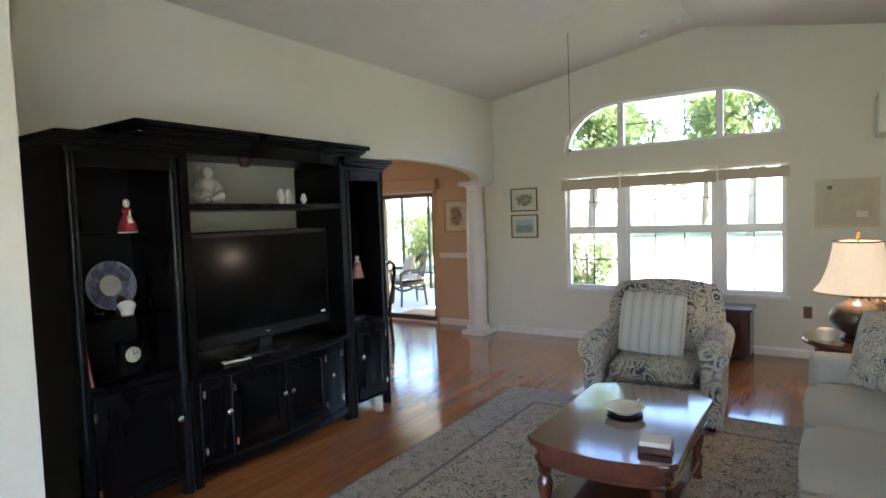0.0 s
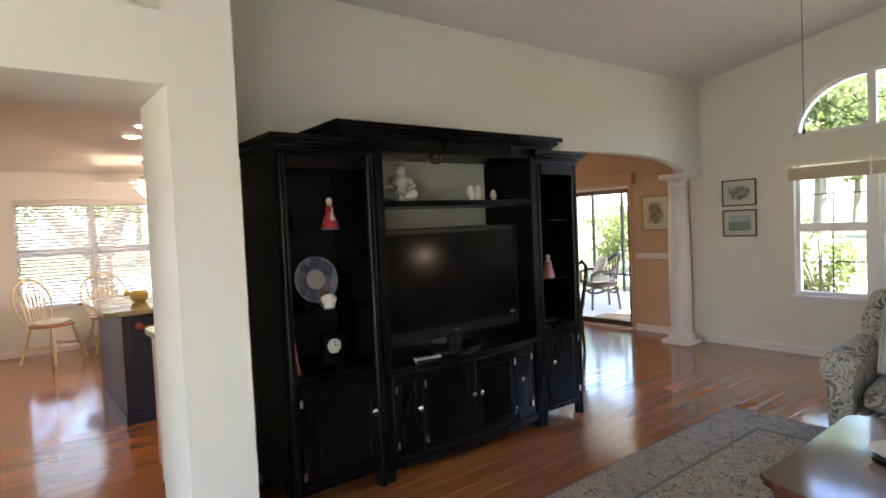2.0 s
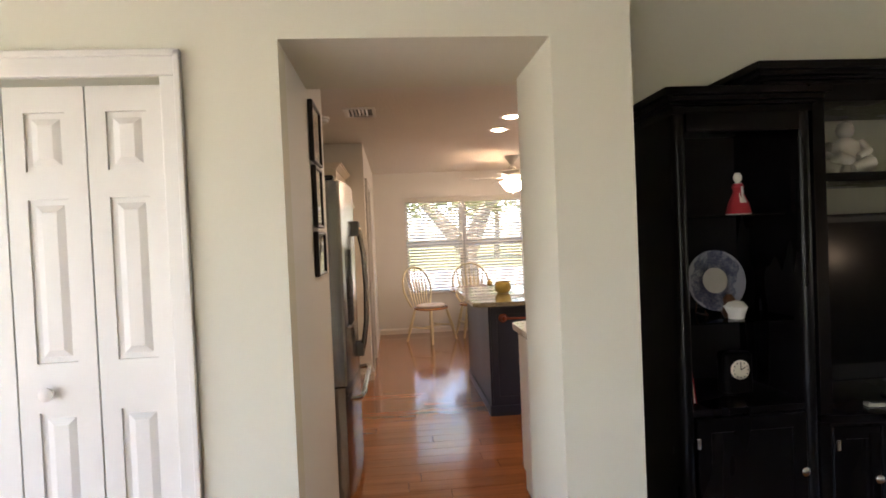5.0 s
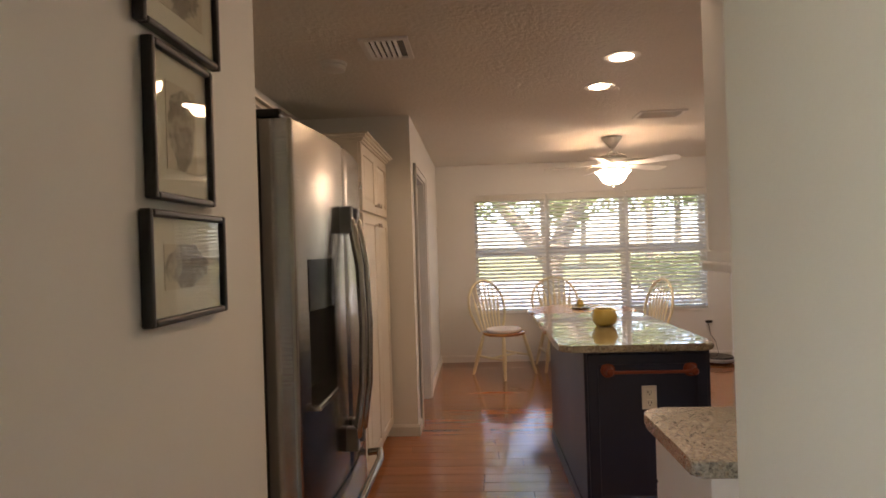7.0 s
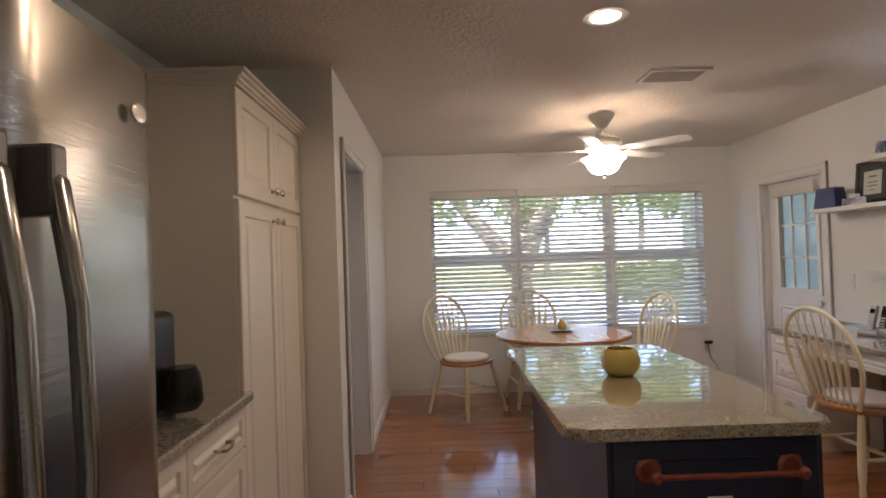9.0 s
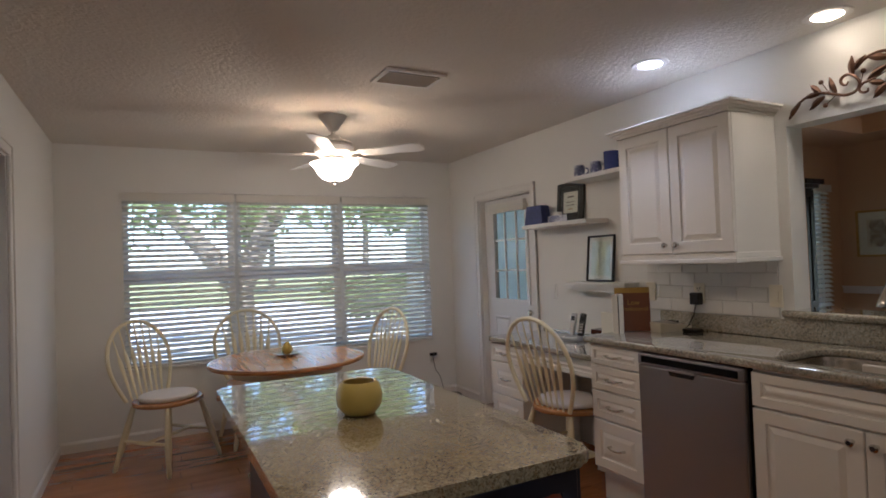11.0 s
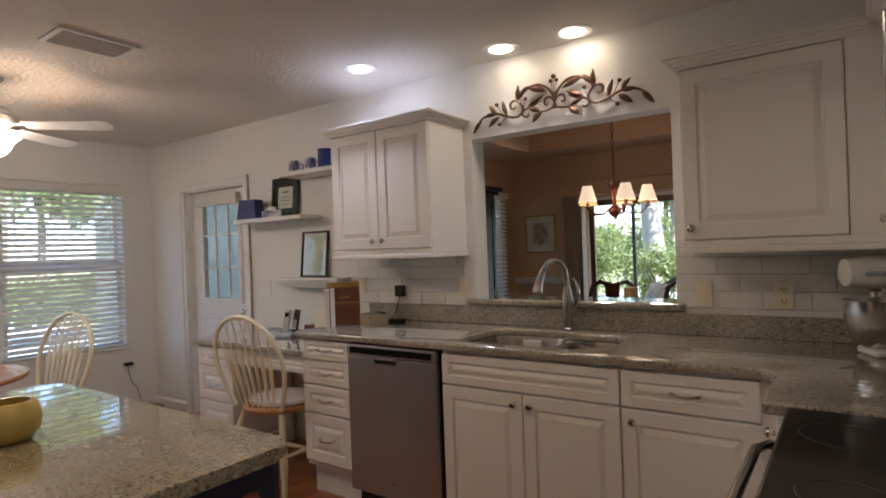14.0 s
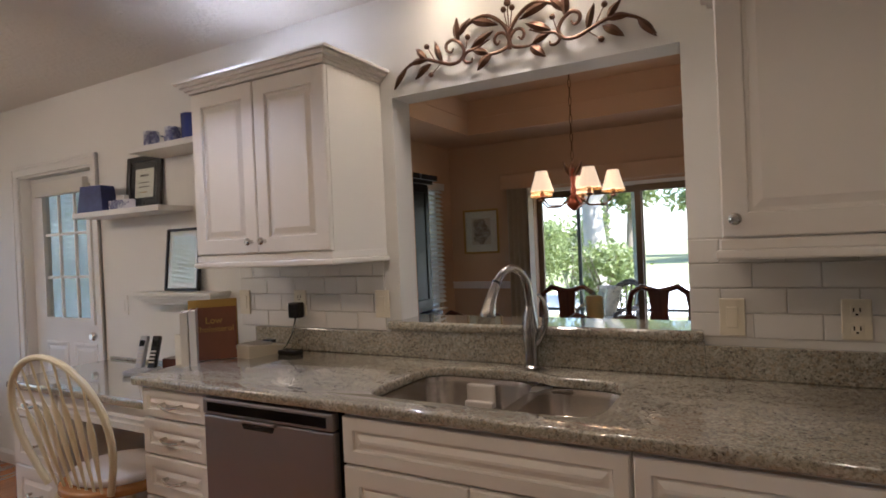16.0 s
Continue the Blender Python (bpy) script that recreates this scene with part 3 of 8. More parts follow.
def profile_strip(x0, x1, y, h, t=0.016, face=-1):
    """Baseboard along x at a wall face, towards -y or +y."""
    b = bmesh.new()
    poly = [(0, 0), (t, 0), (t, h - 0.018), (t * 0.55, h - 0.006), (t * 0.3, h), (0, h)]
    a = [b.verts.new((x0, y + face * p, z)) for p, z in poly]
    c = [b.verts.new((x1, y + face * p, z)) for p, z in poly]
    b.faces.new(a), b.faces.new(c[::-1])
    for k in range(len(poly)):
        j = (k + 1) % len(poly)
        b.faces.new((a[k], c[k], c[j], a[j]))
    return b


for x0, x1, y, f in ((X_TV + 0.0, X_R, Y_WIN, -1), (-6.25, SL[0] - 0.06, Y_DIN, -1), (SL[1] + 0.06, X_TV - 0.14, Y_DIN, -1), (X_KW, LD[0] - 0.07, 0.22, 1), (LD[1] + 0.07, -5.62, 0.22, 1), (X_KW, DOOR[0] - 0.09, Y_SINK, -1), (-2.72, X_F - 0.14, OP0, 1)):
    structure("baseboard", profile_strip(x0, x1, y, 0.085, face=f), TRIM, "white wooden baseboard", "baseboard")
for y0, y1, x, f in ((0.22, Y_SINK, X_KW, 1), (-0.62 + 0.6, 0.236, -5.62, 1), (1.32, 1.6, X_TV, 1), (CL0 - 0.5, CL0 - 0.08, X_F, 1), (CL1 + 0.075, OP0, X_F, 1), (OP1, 1.31, X_F, 1), (6.46, Y_DIN, X_TV - 0.12, -1)):
    structure("baseboard", swap_xy(profile_strip(y0, y1, x, 0.085, face=f)), TRIM, "white wooden baseboard", "baseboard")
for x0, x1 in ((-6.25, SL[0] - 0.09), (SL[1] + 0.09, X_TV - 0.1)):
    cr = box(x0, x1, Y_DIN - 0.022, Y_DIN, 0.93, 0.985, bev=0.006)
    box(x0, x1, Y_DIN - 0.032, Y_DIN, 0.985, 1.0, bm=cr)
    structure("chair_rail", cr, TRIM, "moulded chair rail on the dining room wall", "trim")


def casing(x0, x1, z1, w, y, depth, name, label, face=-1):
    """Door casing round an opening, on a wall face along x."""
    b = bmesh.new()
    for a in ((x0 - w, x0, 0, z1), (x1, x1 + w, 0, z1), (x0 - w, x1 + w, z1, z1 + w)):
        ya, yb = sorted((y, y + face * 0.018))
        box(a[0], a[1], ya, yb, a[2], a[3], bm=b, bev=0.005)
        m = w * 0.3
        yc, yd = sorted((y, y + face * 0.026))
        if a[3] == z1:
            e = (a[0], a[0] + m) if a[0] < x0 else (a[1] - m, a[1])
            box(e[0], e[1], yc, yd, a[2], a[3] + w - 0.003, bm=b, bev=0.004)
        else:
            box(a[0], a[1], yc, yd, a[3] - m, a[3], bm=b, bev=0.004)
    yj, yk = sorted((y, y - face * depth))
    for a in ((x0 - 0.004, x0 + 0.012, 0, z1), (x1 - 0.012, x1 + 0.004, 0, z1), (x0 + 0.012, x1 - 0.012, z1 - 0.012, z1 + 0.004)):
        box(a[0], a[1], yj, yk, a[2], a[3], bm=b)
    return structure(name, b, TRIM, label, "trim")


casing(*DOOR[:2], DOOR[3], 0.065, Y_SINK, 0.13, "trim_back_door", "white moulded casing round the back door")
casing(*LD[:2], LD[3], 0.065, 0.22, 0.12, "trim_laundry_door", "white moulded casing round the laundry doorway", face=1)
cl = bmesh.new()
for a in ((CL0 - 0.065, CL0, 0, CLZ), (CL1, CL1 + 0.065, 0, CLZ), (CL0 - 0.065, CL1 + 0.065, CLZ, CLZ + 0.08)):
    box(X_F, X_F + 0.018, a[0], a[1], a[2], a[3], bm=cl, bev=0.005)
box(X_F, X_F + 0.026, CL1 + 0.045, CL1 + 0.065, 0, CLZ + 0.077, bm=cl, bev=0.004)
box(X_F, X_F + 0.026, CL0 - 0.065, CL1 + 0.065, CLZ + 0.058, CLZ + 0.08, bm=cl, bev=0.004)
structure("trim_closet", cl, TRIM, "white moulded casing round the closet doors", "trim")


# ---- windows and doors ----
def window_frame_bars(parent, x0, x1, z0, z1, w=0.045, y0=0.03, y1=0.1, mat=VINYL, name="window_frame"):
    part(name, boxes((x0, x0 + w, y0, y1, z0, z1), (x1 - w, x1, y0, y1, z0, z1), (x0 + w, x1 - w, y0, y1, z0, z0 + w), (x0 + w, x1 - w, y0, y1, z1 - w, z1)), mat, parent)


def pane(parent, x0, x1, z0, z1, y, mat=GLASS):
    ob = part("pane", boxes((x0, x1, y, y + 0.004, z0, z1)), mat, parent)
    ob.visible_shadow = False
    return ob


lw = tagged(thing("window_1", (0, Y_WIN, 0), "tall three-part window with white frames and dark muntins", "window"), kind="structure")
part("window_sill", box(WX0 - 0.03, WX1 + 0.03, -0.035, 0.03, WZ0 - 0.03, WZ0, bev=0.006), TRIM, lw)
cols = [(WX0, -0.835), (-0.765, 0.15), (0.22, WX1)]
for a, b in ((-0.835, -0.765), (0.15, 0.22)):
    part("mullion", boxes((a, b, 0.02, 0.11, WZ0, WZ1)), VINYL, lw)
for i, (a, b) in enumerate(cols):
    window_frame_bars(lw, a, b, WZ0, 1.28, 0.04, 0.03, 0.075, name="sash")
    window_frame_bars(lw, a, b, 1.28, WZ1, 0.04, 0.055, 0.1, name="sash")
    for z0, z1, y in ((WZ0, 1.28, 0.05), (1.28, WZ1, 0.075)):
        pane(lw, a + 0.04, b - 0.04, z0 + 0.04, z1 - 0.04, y)
        n = 3 if i == 1 else 2
        zm = z0 + (z1 - z0) * 0.5
        part("muntin", boxes((a + 0.04, b - 0.04, y + 0.006, y + 0.012, zm - 0.006, zm + 0.006)), ALU, lw, "dark thin muntin")
        for k in range(1, n):
            xm = a + (b - a) * k / n
            part("muntin", boxes((xm - 0.006, xm + 0.006, y + 0.0125, y + 0.0185, z0 + 0.04, z1 - 0.04)), ALU, lw, "dark thin muntin")
lt = tagged(thing("window_2", (0, Y_WIN, 0), "arched transom window in three parts with dark muntins", "window"), kind="structure")
part("mullion", boxes((AM0 - 0.045, AM0 + 0.02, 0.02, 0.1, AZ0, AZ1)), VINYL, lt)
part("mullion", boxes((AM1 - 0.02, AM1 + 0.045, 0.02, 0.1, AZ0, AZ1)), VINYL, lt)
part("window_frame", boxes((WX0, WX1, 0.03, 0.1, AZ0, AZ0 + 0.03)), VINYL, lt)
part("window_frame", boxes((AM0 + 0.02, AM1 - 0.02, 0.03, 0.1, AZ1 - 0.035, AZ1)), VINYL, lt)
pane(lt, AM0 + 0.02, AM1 - 0.02, AZ0 + 0.03, AZ1 - 0.035, 0.06)
for k in (1, 2):
    xm = AM0 + (AM1 - AM0) * k / 3
    part("muntin", boxes((xm - 0.006, xm + 0.006, 0.07, 0.076, AZ0 + 0.03, AZ1 - 0.035)), ALU, lt)
part("muntin", boxes((AM0 + 0.02, AM1 - 0.02, 0.0765, 0.0825, 2.452, 2.464)), ALU, lt)
for cx, ex in ((AM0 - 0.045, WX0), (AM1 + 0.045, WX1)):
    arc_pts = [(cx + (ex - cx) * math.sin(math.pi / 2 * k / 16), AZ0 + (AZ1 - AZ0 - 0.004) * math.cos(math.pi / 2 * k / 16)) for k in range(17)]
    s = 0.93
    inner = [(cx + (x - cx) * s, AZ0 + (z - AZ0) * s) for x, z in arc_pts]
    fr = bmesh.new()
    for k in range(16):
        extrude_poly([arc_pts[k], arc_pts[k + 1], inner[k + 1], inner[k]], 0.03, 0.1, fr)
    part("window_frame", fr, VINYL, lt)
    pn = part("pane", extrude_poly(inner + [(cx, AZ0 + 0.03)], 0.06, 0.064), GLASS, lt)
    pn.visible_shadow = False
    r = 0.5
    part("muntin", tube([(cx + (x - cx) * r, 0.073, AZ0 + (z - AZ0) * r) for x, z in arc_pts], 0.006, 6), ALU, lt)
    xm, zm = arc_pts[8]
    part("muntin", tube([(cx, 0.08, AZ0 + 0.03), (cx + (xm - cx) * s, 0.08, AZ0 + (zm - AZ0) * s)], 0.006, 6), ALU, lt)
for i, (a, b) in enumerate(((WX0 - 0.03, -0.81), (-0.8, 0.18), (0.19, WX1 + 0.03))):
    ws = thing("roller_shade", (0, Y_WIN - 0.012, 0), "rolled-up woven beige shade at the window's head", "window shade", group="woven shades")
    part("headrail", box(a, b, -0.05, -0.004, 1.895, 1.925, bev=0.004), IVORY, ws)
    zb = (1.75, 1.755, 1.77)[i]
    for k in range(4):
        part("fold", box(a + 0.004, b - 0.004, -0.046 + 0.005 * k, -0.036 + 0.005 * k, zb + 0.012 * k, 1.875, bev=0.003), WOVEN, ws)

# kitchen window with blinds
kw = tagged(thing("window_3", (X_KW, 0, 0), "wide three-part kitchen window with white frames", "window", rz=90), kind="structure")
# local x runs along the room's y, local y towards the outside
kcols = [(KW[0], 1.54), (1.585, 2.50), (2.545, KW[1])]
part("window_sill", box(KW[0] - 0.02, KW[1] + 0.02, -0.02, 0.06, KW[2] - 0.025, KW[2], bev=0.005), TRIM, kw)
for a, b in ((1.54, 1.585), (2.50, 2.545)):
    part("mullion", boxes((a, b, 0.05, 0.15, KW[2], KW[3])), VINYL, kw)
for a, b in kcols:
    window_frame_bars(kw, a, b, KW[2], 1.335, 0.035, 0.07, 0.11, name="sash")
    window_frame_bars(kw, a, b, 1.335, KW[3], 0.035, 0.1, 0.14, name="sash")
    pane(kw, a + 0.035, b - 0.035, KW[2] + 0.035, 1.3, 0.09)
    pane(kw, a + 0.035, b - 0.035, 1.37, KW[3] - 0.035, 0.12)


def blind(loc, rz, width, z0, z1, label, tilt=33, pitch=0.0445, slat=0.05, group="blinds"):
    t = thing("window_blind", loc, label, "blind", rz, group)
    part("headrail", box(0.004, width - 0.004, -0.03, 0.03, z1 - 0.045, z1, bev=0.003), BLIND, t)
    part("valance", box(0, width, -0.04, -0.031, z1 - 0.065, z1 + 0.002, bev=0.002), BLIND, t)
    n = int((z1 - 0.07 - z0 - 0.02) / pitch)
    c, s = math.cos(radians(tilt)) * slat / 2, math.sin(radians(tilt)) * slat / 2
    me = None
    for k in range(n):
        z = z1 - 0.075 - k * pitch
        if me is None:
            b = bmesh.new()
            pts = [(-c, -s), (0, 0.002), (c, s)]
            lo = [[b.verts.new((x, py, pz + dz)) for py, pz in pts] for x in (0.008, width - 0.008) for dz in (0.0, 0.0028)]
            for r0, r1 in ((lo[0], lo[2]), (lo[1], lo[3])):
                for j in range(2):
                    b.faces.new((r0[j], r0[j + 1], r1[j + 1], r1[j]))
            for i in (0, 2):
                b.faces.new((lo[0][i], lo[2][i], lo[3][i], lo[1][i]))
            ob = part("slat", b, BLIND, t)
            me = ob.data
        else:
            ob = new("slat", me)
            ob.parent = t
        ob.location = (0, 0, z)
    part("bottom_rail", box(0.006, width - 0.006, -0.026, 0.026, z0, z0 + 0.018, bev=0.004), BLIND, t)
    for x in (0.12, width - 0.12):
        part("ladder_cord", tube([(x, -0.031, z0 + 0.01), (x, -0.031, z1 - 0.05)], 0.0012, 4), BLIND, t)
        part("ladder_cord", tube([(x, 0.031, z0 + 0.01), (x, 0.031, z1 - 0.05)], 0.0012, 4), BLIND, t)
    part("tilt_wand", tube([(0.09, -0.045, z1 - 0.06), (0.09, -0.047, z1 - 0.45)], 0.004, 6), BLIND, t)
    return t


for (a, b), lab in zip(kcols, ("white slatted blind, half open, over the kitchen window",) * 3):
    blind((X_KW - 0.005, a - 0.015, 0), 90, b - a + 0.03, KW[2] + 0.005, KW[3] - 0.004, lab)
structure("trim_window_head", boxes((X_KW, X_KW + 0.03, KW[0] - 0.01, KW[1] + 0.01, KW[3] + 0.004, KW[3] + 0.022)), TRIM, "thin white head trim over the kitchen window", "trim")

# dining side window and blind
dw = tagged(thing("window_4", (-6.25, 0, 0), "narrow dining room window", "window", rz=90), kind="structure")
window_frame_bars(dw, DW[0], DW[1], DW[2], DW[3], 0.04, 0.05, 0.1)
pane(dw, DW[0] + 0.04, DW[1] - 0.04, DW[2] + 0.04, DW[3] - 0.04, 0.07)
blind((-6.235, DW[0], 0), 90, DW[1] - DW[0], DW[2], DW[3], "white slatted blind over the narrow dining window")

# sliding door
DOOR_BROWN = plain("bronze_door_frame", (0.12, 0.08, 0.045), 0.4, 0.4, var=0.1)
sd = tagged(thing("door_2", (0, Y_DIN, 0), "tall sliding glass door to the porch", "sliding door"), kind="structure")
mid = (SL[0] + SL[1]) / 2
for a, b, y in ((SL[0], mid + 0.03, 0.07), (mid - 0.03, SL[1], 0.03)):
    part("door_frame", boxes((a, a + 0.05, y, y + 0.035, 0.02, SL[3] - 0.03), (b - 0.05, b, y, y + 0.035, 0.02, SL[3] - 0.03), (a + 0.05, b - 0.05, y, y + 0.035, 0.02, 0.09), (a + 0.05, b - 0.05, y, y + 0.035, SL[3] - 0.09, SL[3] - 0.03)), DOOR_BROWN, sd)
    pane(sd, a + 0.05, b - 0.05, 0.09, SL[3] - 0.09, y + 0.015)
part("track", boxes((SL[0], SL[1], 0.0, 0.12, -0.005, 0.02), (SL[0], SL[1], 0.0, 0.12, SL[3] - 0.03, SL[3])), VINYL, sd)
casing_b = bmesh.new()
for a in ((SL[0] - 0.05, SL[0], 0, SL[3] + 0.05), (SL[1], SL[1] + 0.05, 0, SL[3] + 0.05), (SL[0], SL[1], SL[3], SL[3] + 0.05)):
    box(a[0], a[1], Y_DIN - 0.014, Y_DIN, a[2], a[3], bm=casing_b, bev=0.003)
structure("trim_slider", casing_b, WALL_DINING, "painted casing round the sliding door", "trim")
single("valance", box(SL[0] - 0.3, SL[1] + 0.12, -0.11, -0.016, 1.885, 2.03, bev=0.01), WALL_DINING, (0, Y_DIN, 0), "painted wooden valance over the sliding door", "valance")
vb = thing("vertical_blind", (SL[0] - 0.22, Y_DIN - 0.07, 0), "drawn-back beige vertical blind stacked beside the door", "blind")
for k in range(9):
    b = boxes((-0.004, 0.0, -0.045, 0.045, 0.03, 1.885))
    for v in b.verts:
        x, y = v.co.x, v.co.y
        a = radians(14 if k % 2 else -10)
        v.co.x, v.co.y = 0.026 * k + x * math.cos(a) - y * math.sin(a), x * math.sin(a) + y * math.cos(a)
    part("vane", b, WOVEN, vb)

# back door with nine lights
bd = tagged(thing("door_1", (DOOR[0] + 0.014, Y_SINK + 0.06, 0), "white half-glazed back door, shut", "door"), kind="structure")
W = DOOR[1] - DOOR[0] - 0.028
gx0, gx1, gz0, gz1 = 0.14, W - 0.14, 1.0, 1.84
part("slab", boxes((0, gx0, 0, 0.042, 0.012, 1.94), (gx1, W, 0, 0.042, 0.012, 1.94), (gx0, gx1, 0, 0.042, 0.012, gz0), (gx0, gx1, 0, 0.042, gz1, 1.94)), TRIM, bd)
part("glass_frame", boxes((gx0 - 0.02, gx0 + 0.02, -0.014, 0, gz0 - 0.02, gz1 + 0.02), (gx1 - 0.02, gx1 + 0.02, -0.014, 0, gz0 - 0.02, gz1 + 0.02), (gx0 + 0.02, gx1 - 0.02, -0.014, 0, gz0 - 0.02, gz0 + 0.02), (gx0 + 0.02, gx1 - 0.02, -0.014, 0, gz1 - 0.02, gz1 + 0.02)), TRIM, bd)
for i in range(3):
    for j in range(3):
        pane(bd, gx0 + (gx1 - gx0) * i / 3, gx0 + (gx1 - gx0) * (i + 1) / 3, gz0 + (gz1 - gz0) * j / 3, gz0 + (gz1 - gz0) * (j + 1) / 3, 0.018)
for k in (1, 2):
    xm, zm = gx0 + (gx1 - gx0) * k / 3, gz0 + (gz1 - gz0) * k / 3
    part("muntin", boxes((xm - 0.009, xm + 0.009, 0.002, 0.016, gz0 + 0.02, gz1 - 0.02)), TRIM, bd)
    part("muntin", boxes((gx0 + 0.02, gx1 - 0.02, 0.003, 0.017, zm - 0.009, zm + 0.009)), TRIM, bd)
for x0, x1 in ((0.12, W / 2 - 0.035), (W / 2 + 0.035, W - 0.12)):
    part("panel", rings_rect(x0, x1, 0.2, 0.86, [(0, 0.0), (0, -0.004), (0.012, -0.008), (0.03, -0.001), (0.05, -0.006)]), TRIM, bd)
hd = part("door_handle", lathe([(0.026, 0), (0.026, 0.006), (0.01, 0.01), (0.01, 0.04), (0.024, 0.05), (0.027, 0.062), (0.018, 0.075)], 16), CHROME, bd, "nickel door knob", True)
hd.matrix_basis = pose(W - 0.06, 0, 0.92, 90, 0, 0)
part("mini_blind", boxes((gx0 - 0.02, gx1 + 0.02, -0.05, -0.016, gz1 - 0.03, gz1 + 0.06)), BLIND, bd, "raised white mini blind")

# closet bifold doors: local x along the wall's y
def bifold(y0, y1, knob=None):
    t = tagged(thing("closet_door", (X_F - 0.03, y0, 0), "white six-panel bifold closet door, shut", "door", rz=90, group="bifold closet doors"))
    w = y1 - y0 - 0.004
    rows = ((0.25, 0.93), (1.087, 1.60), (1.687, 1.87))
    m = 0.058
    part("slab", boxes((0, w, 0.009, 0.034, 0.012, 1.95), (0, m, 0, 0.009, 0.012, 1.95), (w - m, w, 0, 0.009, 0.012, 1.95), (m, w - m, 0, 0.009, 0.012, rows[0][0]), (m, w - m, 0, 0.009, rows[0][1], rows[1][0]), (m, w - m, 0, 0.009, rows[1][1], rows[2][0]), (m, w - m, 0, 0.009, rows[2][1], 1.95)), TRIM, t)
    for z0, z1 in rows:
        part("panel", rings_rect(m + 0.002, w - m - 0.002, z0 + 0.002, z1 - 0.002, [(0, 0.0092), (0, 0.0085), (0.016, 0.0085), (0.038, 0.0005)]), TRIM, t)
    if knob:
        k = part("knob", lathe([(0.012, 0), (0.009, 0.012), (0.02, 0.022), (0.022, 0.032), (0.012, 0.04)], 16), TRIM, t, "round white knob", True)
        k.matrix_basis = pose(knob * w, 0, 0.995, 90, 0, 0)
    return t


ws = (CL1 - CL0) / 4
for k in range(4):
    bifold(CL0 + k * ws + 0.002, CL0 + (k + 1) * ws, 0.4 if k == 2 else None)

# column
cm = thing("column", (-2.58, 6.6, 0), "white turned column on a square plinth", "column")
part("plinth", box(-0.16, 0.16, -0.16, 0.16, 0, 0.05, bev=0.005), TRIM, cm)
part("shaft", lathe([(0.145, 0.05), (0.15, 0.075), (0.14, 0.095), (0.118, 0.11), (0.115, 0.14), (0.122, 0.6), (0.115, 1.2), (0.098, 1.78), (0.108, 1.785), (0.108, 1.8), (0.098, 1.805), (0.1, 1.84), (0.128, 1.87)], 32), TRIM, cm, smooth=True)
part("capital", box(-0.15, 0.15, -0.15, 0.15, 1.87, 1.924, bev=0.008), TRIM, cm)

# unseen sliding doors, added for daylight from behind and beside the walker's start
ss_ = tagged(thing("door_4", (X_R + 0.06, 0, 0), "wide unseen sliding glass door, added at the side for daylight", "sliding door", rz=90), kind="structure")
for a, b in ((SDOOR_ADDED[0], -1.45), (-1.45, SDOOR_ADDED[1])):
    window_frame_bars(ss_, a, b, 0.02, 2.15, 0.05, -0.02, 0.03, name="door_frame")
    pane(ss_, a + 0.05, b - 0.05, 0.07, 2.1, 0.0)
bs_ = tagged(thing("door_3", (0, Y_BACK - 0.06, 0), "wide unseen sliding glass door, added at the back for daylight", "sliding door"), kind="structure")
for a, b in ((BDOOR_ADDED[0], 0.25), (0.25, 1.4), (1.4, BDOOR_ADDED[1])):
    window_frame_bars(bs_, a, b, 0.02, 2.25, 0.05, -0.02, 0.03, name="door_frame")
    pane(bs_, a + 0.05, b - 0.05, 0.07, 2.2, 0.0)


# ---- kitchen ----
CT, IT = 0.93, 0.905


def bar_pull(parent, x, y, z, w=0.1):
    b = tube([(x - w / 2, y, z), (x - w / 2, y - 0.022, z + 0.002), (x - w * 0.2, y - 0.03, z - 0.004), (x + w * 0.2, y - 0.03, z - 0.004), (x + w / 2, y - 0.022, z + 0.002), (x + w / 2, y, z)], [0.008, 0.006, 0.005, 0.005, 0.006, 0.008], 8)
    return part("handle", b, CHROME, parent, "curved nickel pull", True)


def knob(parent, x, y, z):
    b = lathe([(0.009, 0), (0.006, 0.008), (0.008, 0.014), (0.015, 0.019), (0.0155, 0.025), (0.009, 0.031)], 14)
    k = part("knob", b, CHROME, parent, "round nickel knob", True)
    k.matrix_basis = pose(x, y, z, 90, 0, 0)
    return k


def base_cabinet(loc, rz, w, fronts, label, depth=0.6, top=CT - 0.035, kick=0.1, group="base cabinets", mat=CABINET):
    t = thing("base_cabinet", loc, label, "cabinet", rz, group)
    if label.startswith("white sink"):
        part("body", boxes((0, w, 0.021, depth, kick, 0.7), (0, w, 0.021, 0.06, 0.7, top), (0.0, w, 0.075, depth, 0.0, kick)), mat, t)
    else:
        part("body", boxes((0, w, 0.021, depth, kick, top), (0.0, w, 0.075, depth, 0.0, kick)), mat, t)
    for kind, a, b, z0, z1, hx in fronts:
        f = part("drawer" if kind == "drawer" else "door", raised(a + 0.002, b - 0.002, z0 + 0.002, z1 - 0.002), mat, t)
        if kind == "drawer":
            if hx:
                bar_pull(f, (a + b) / 2, 0, (z0 + z1) / 2)
        else:
            knob(f, hx, 0, z1 - 0.045)
    return t


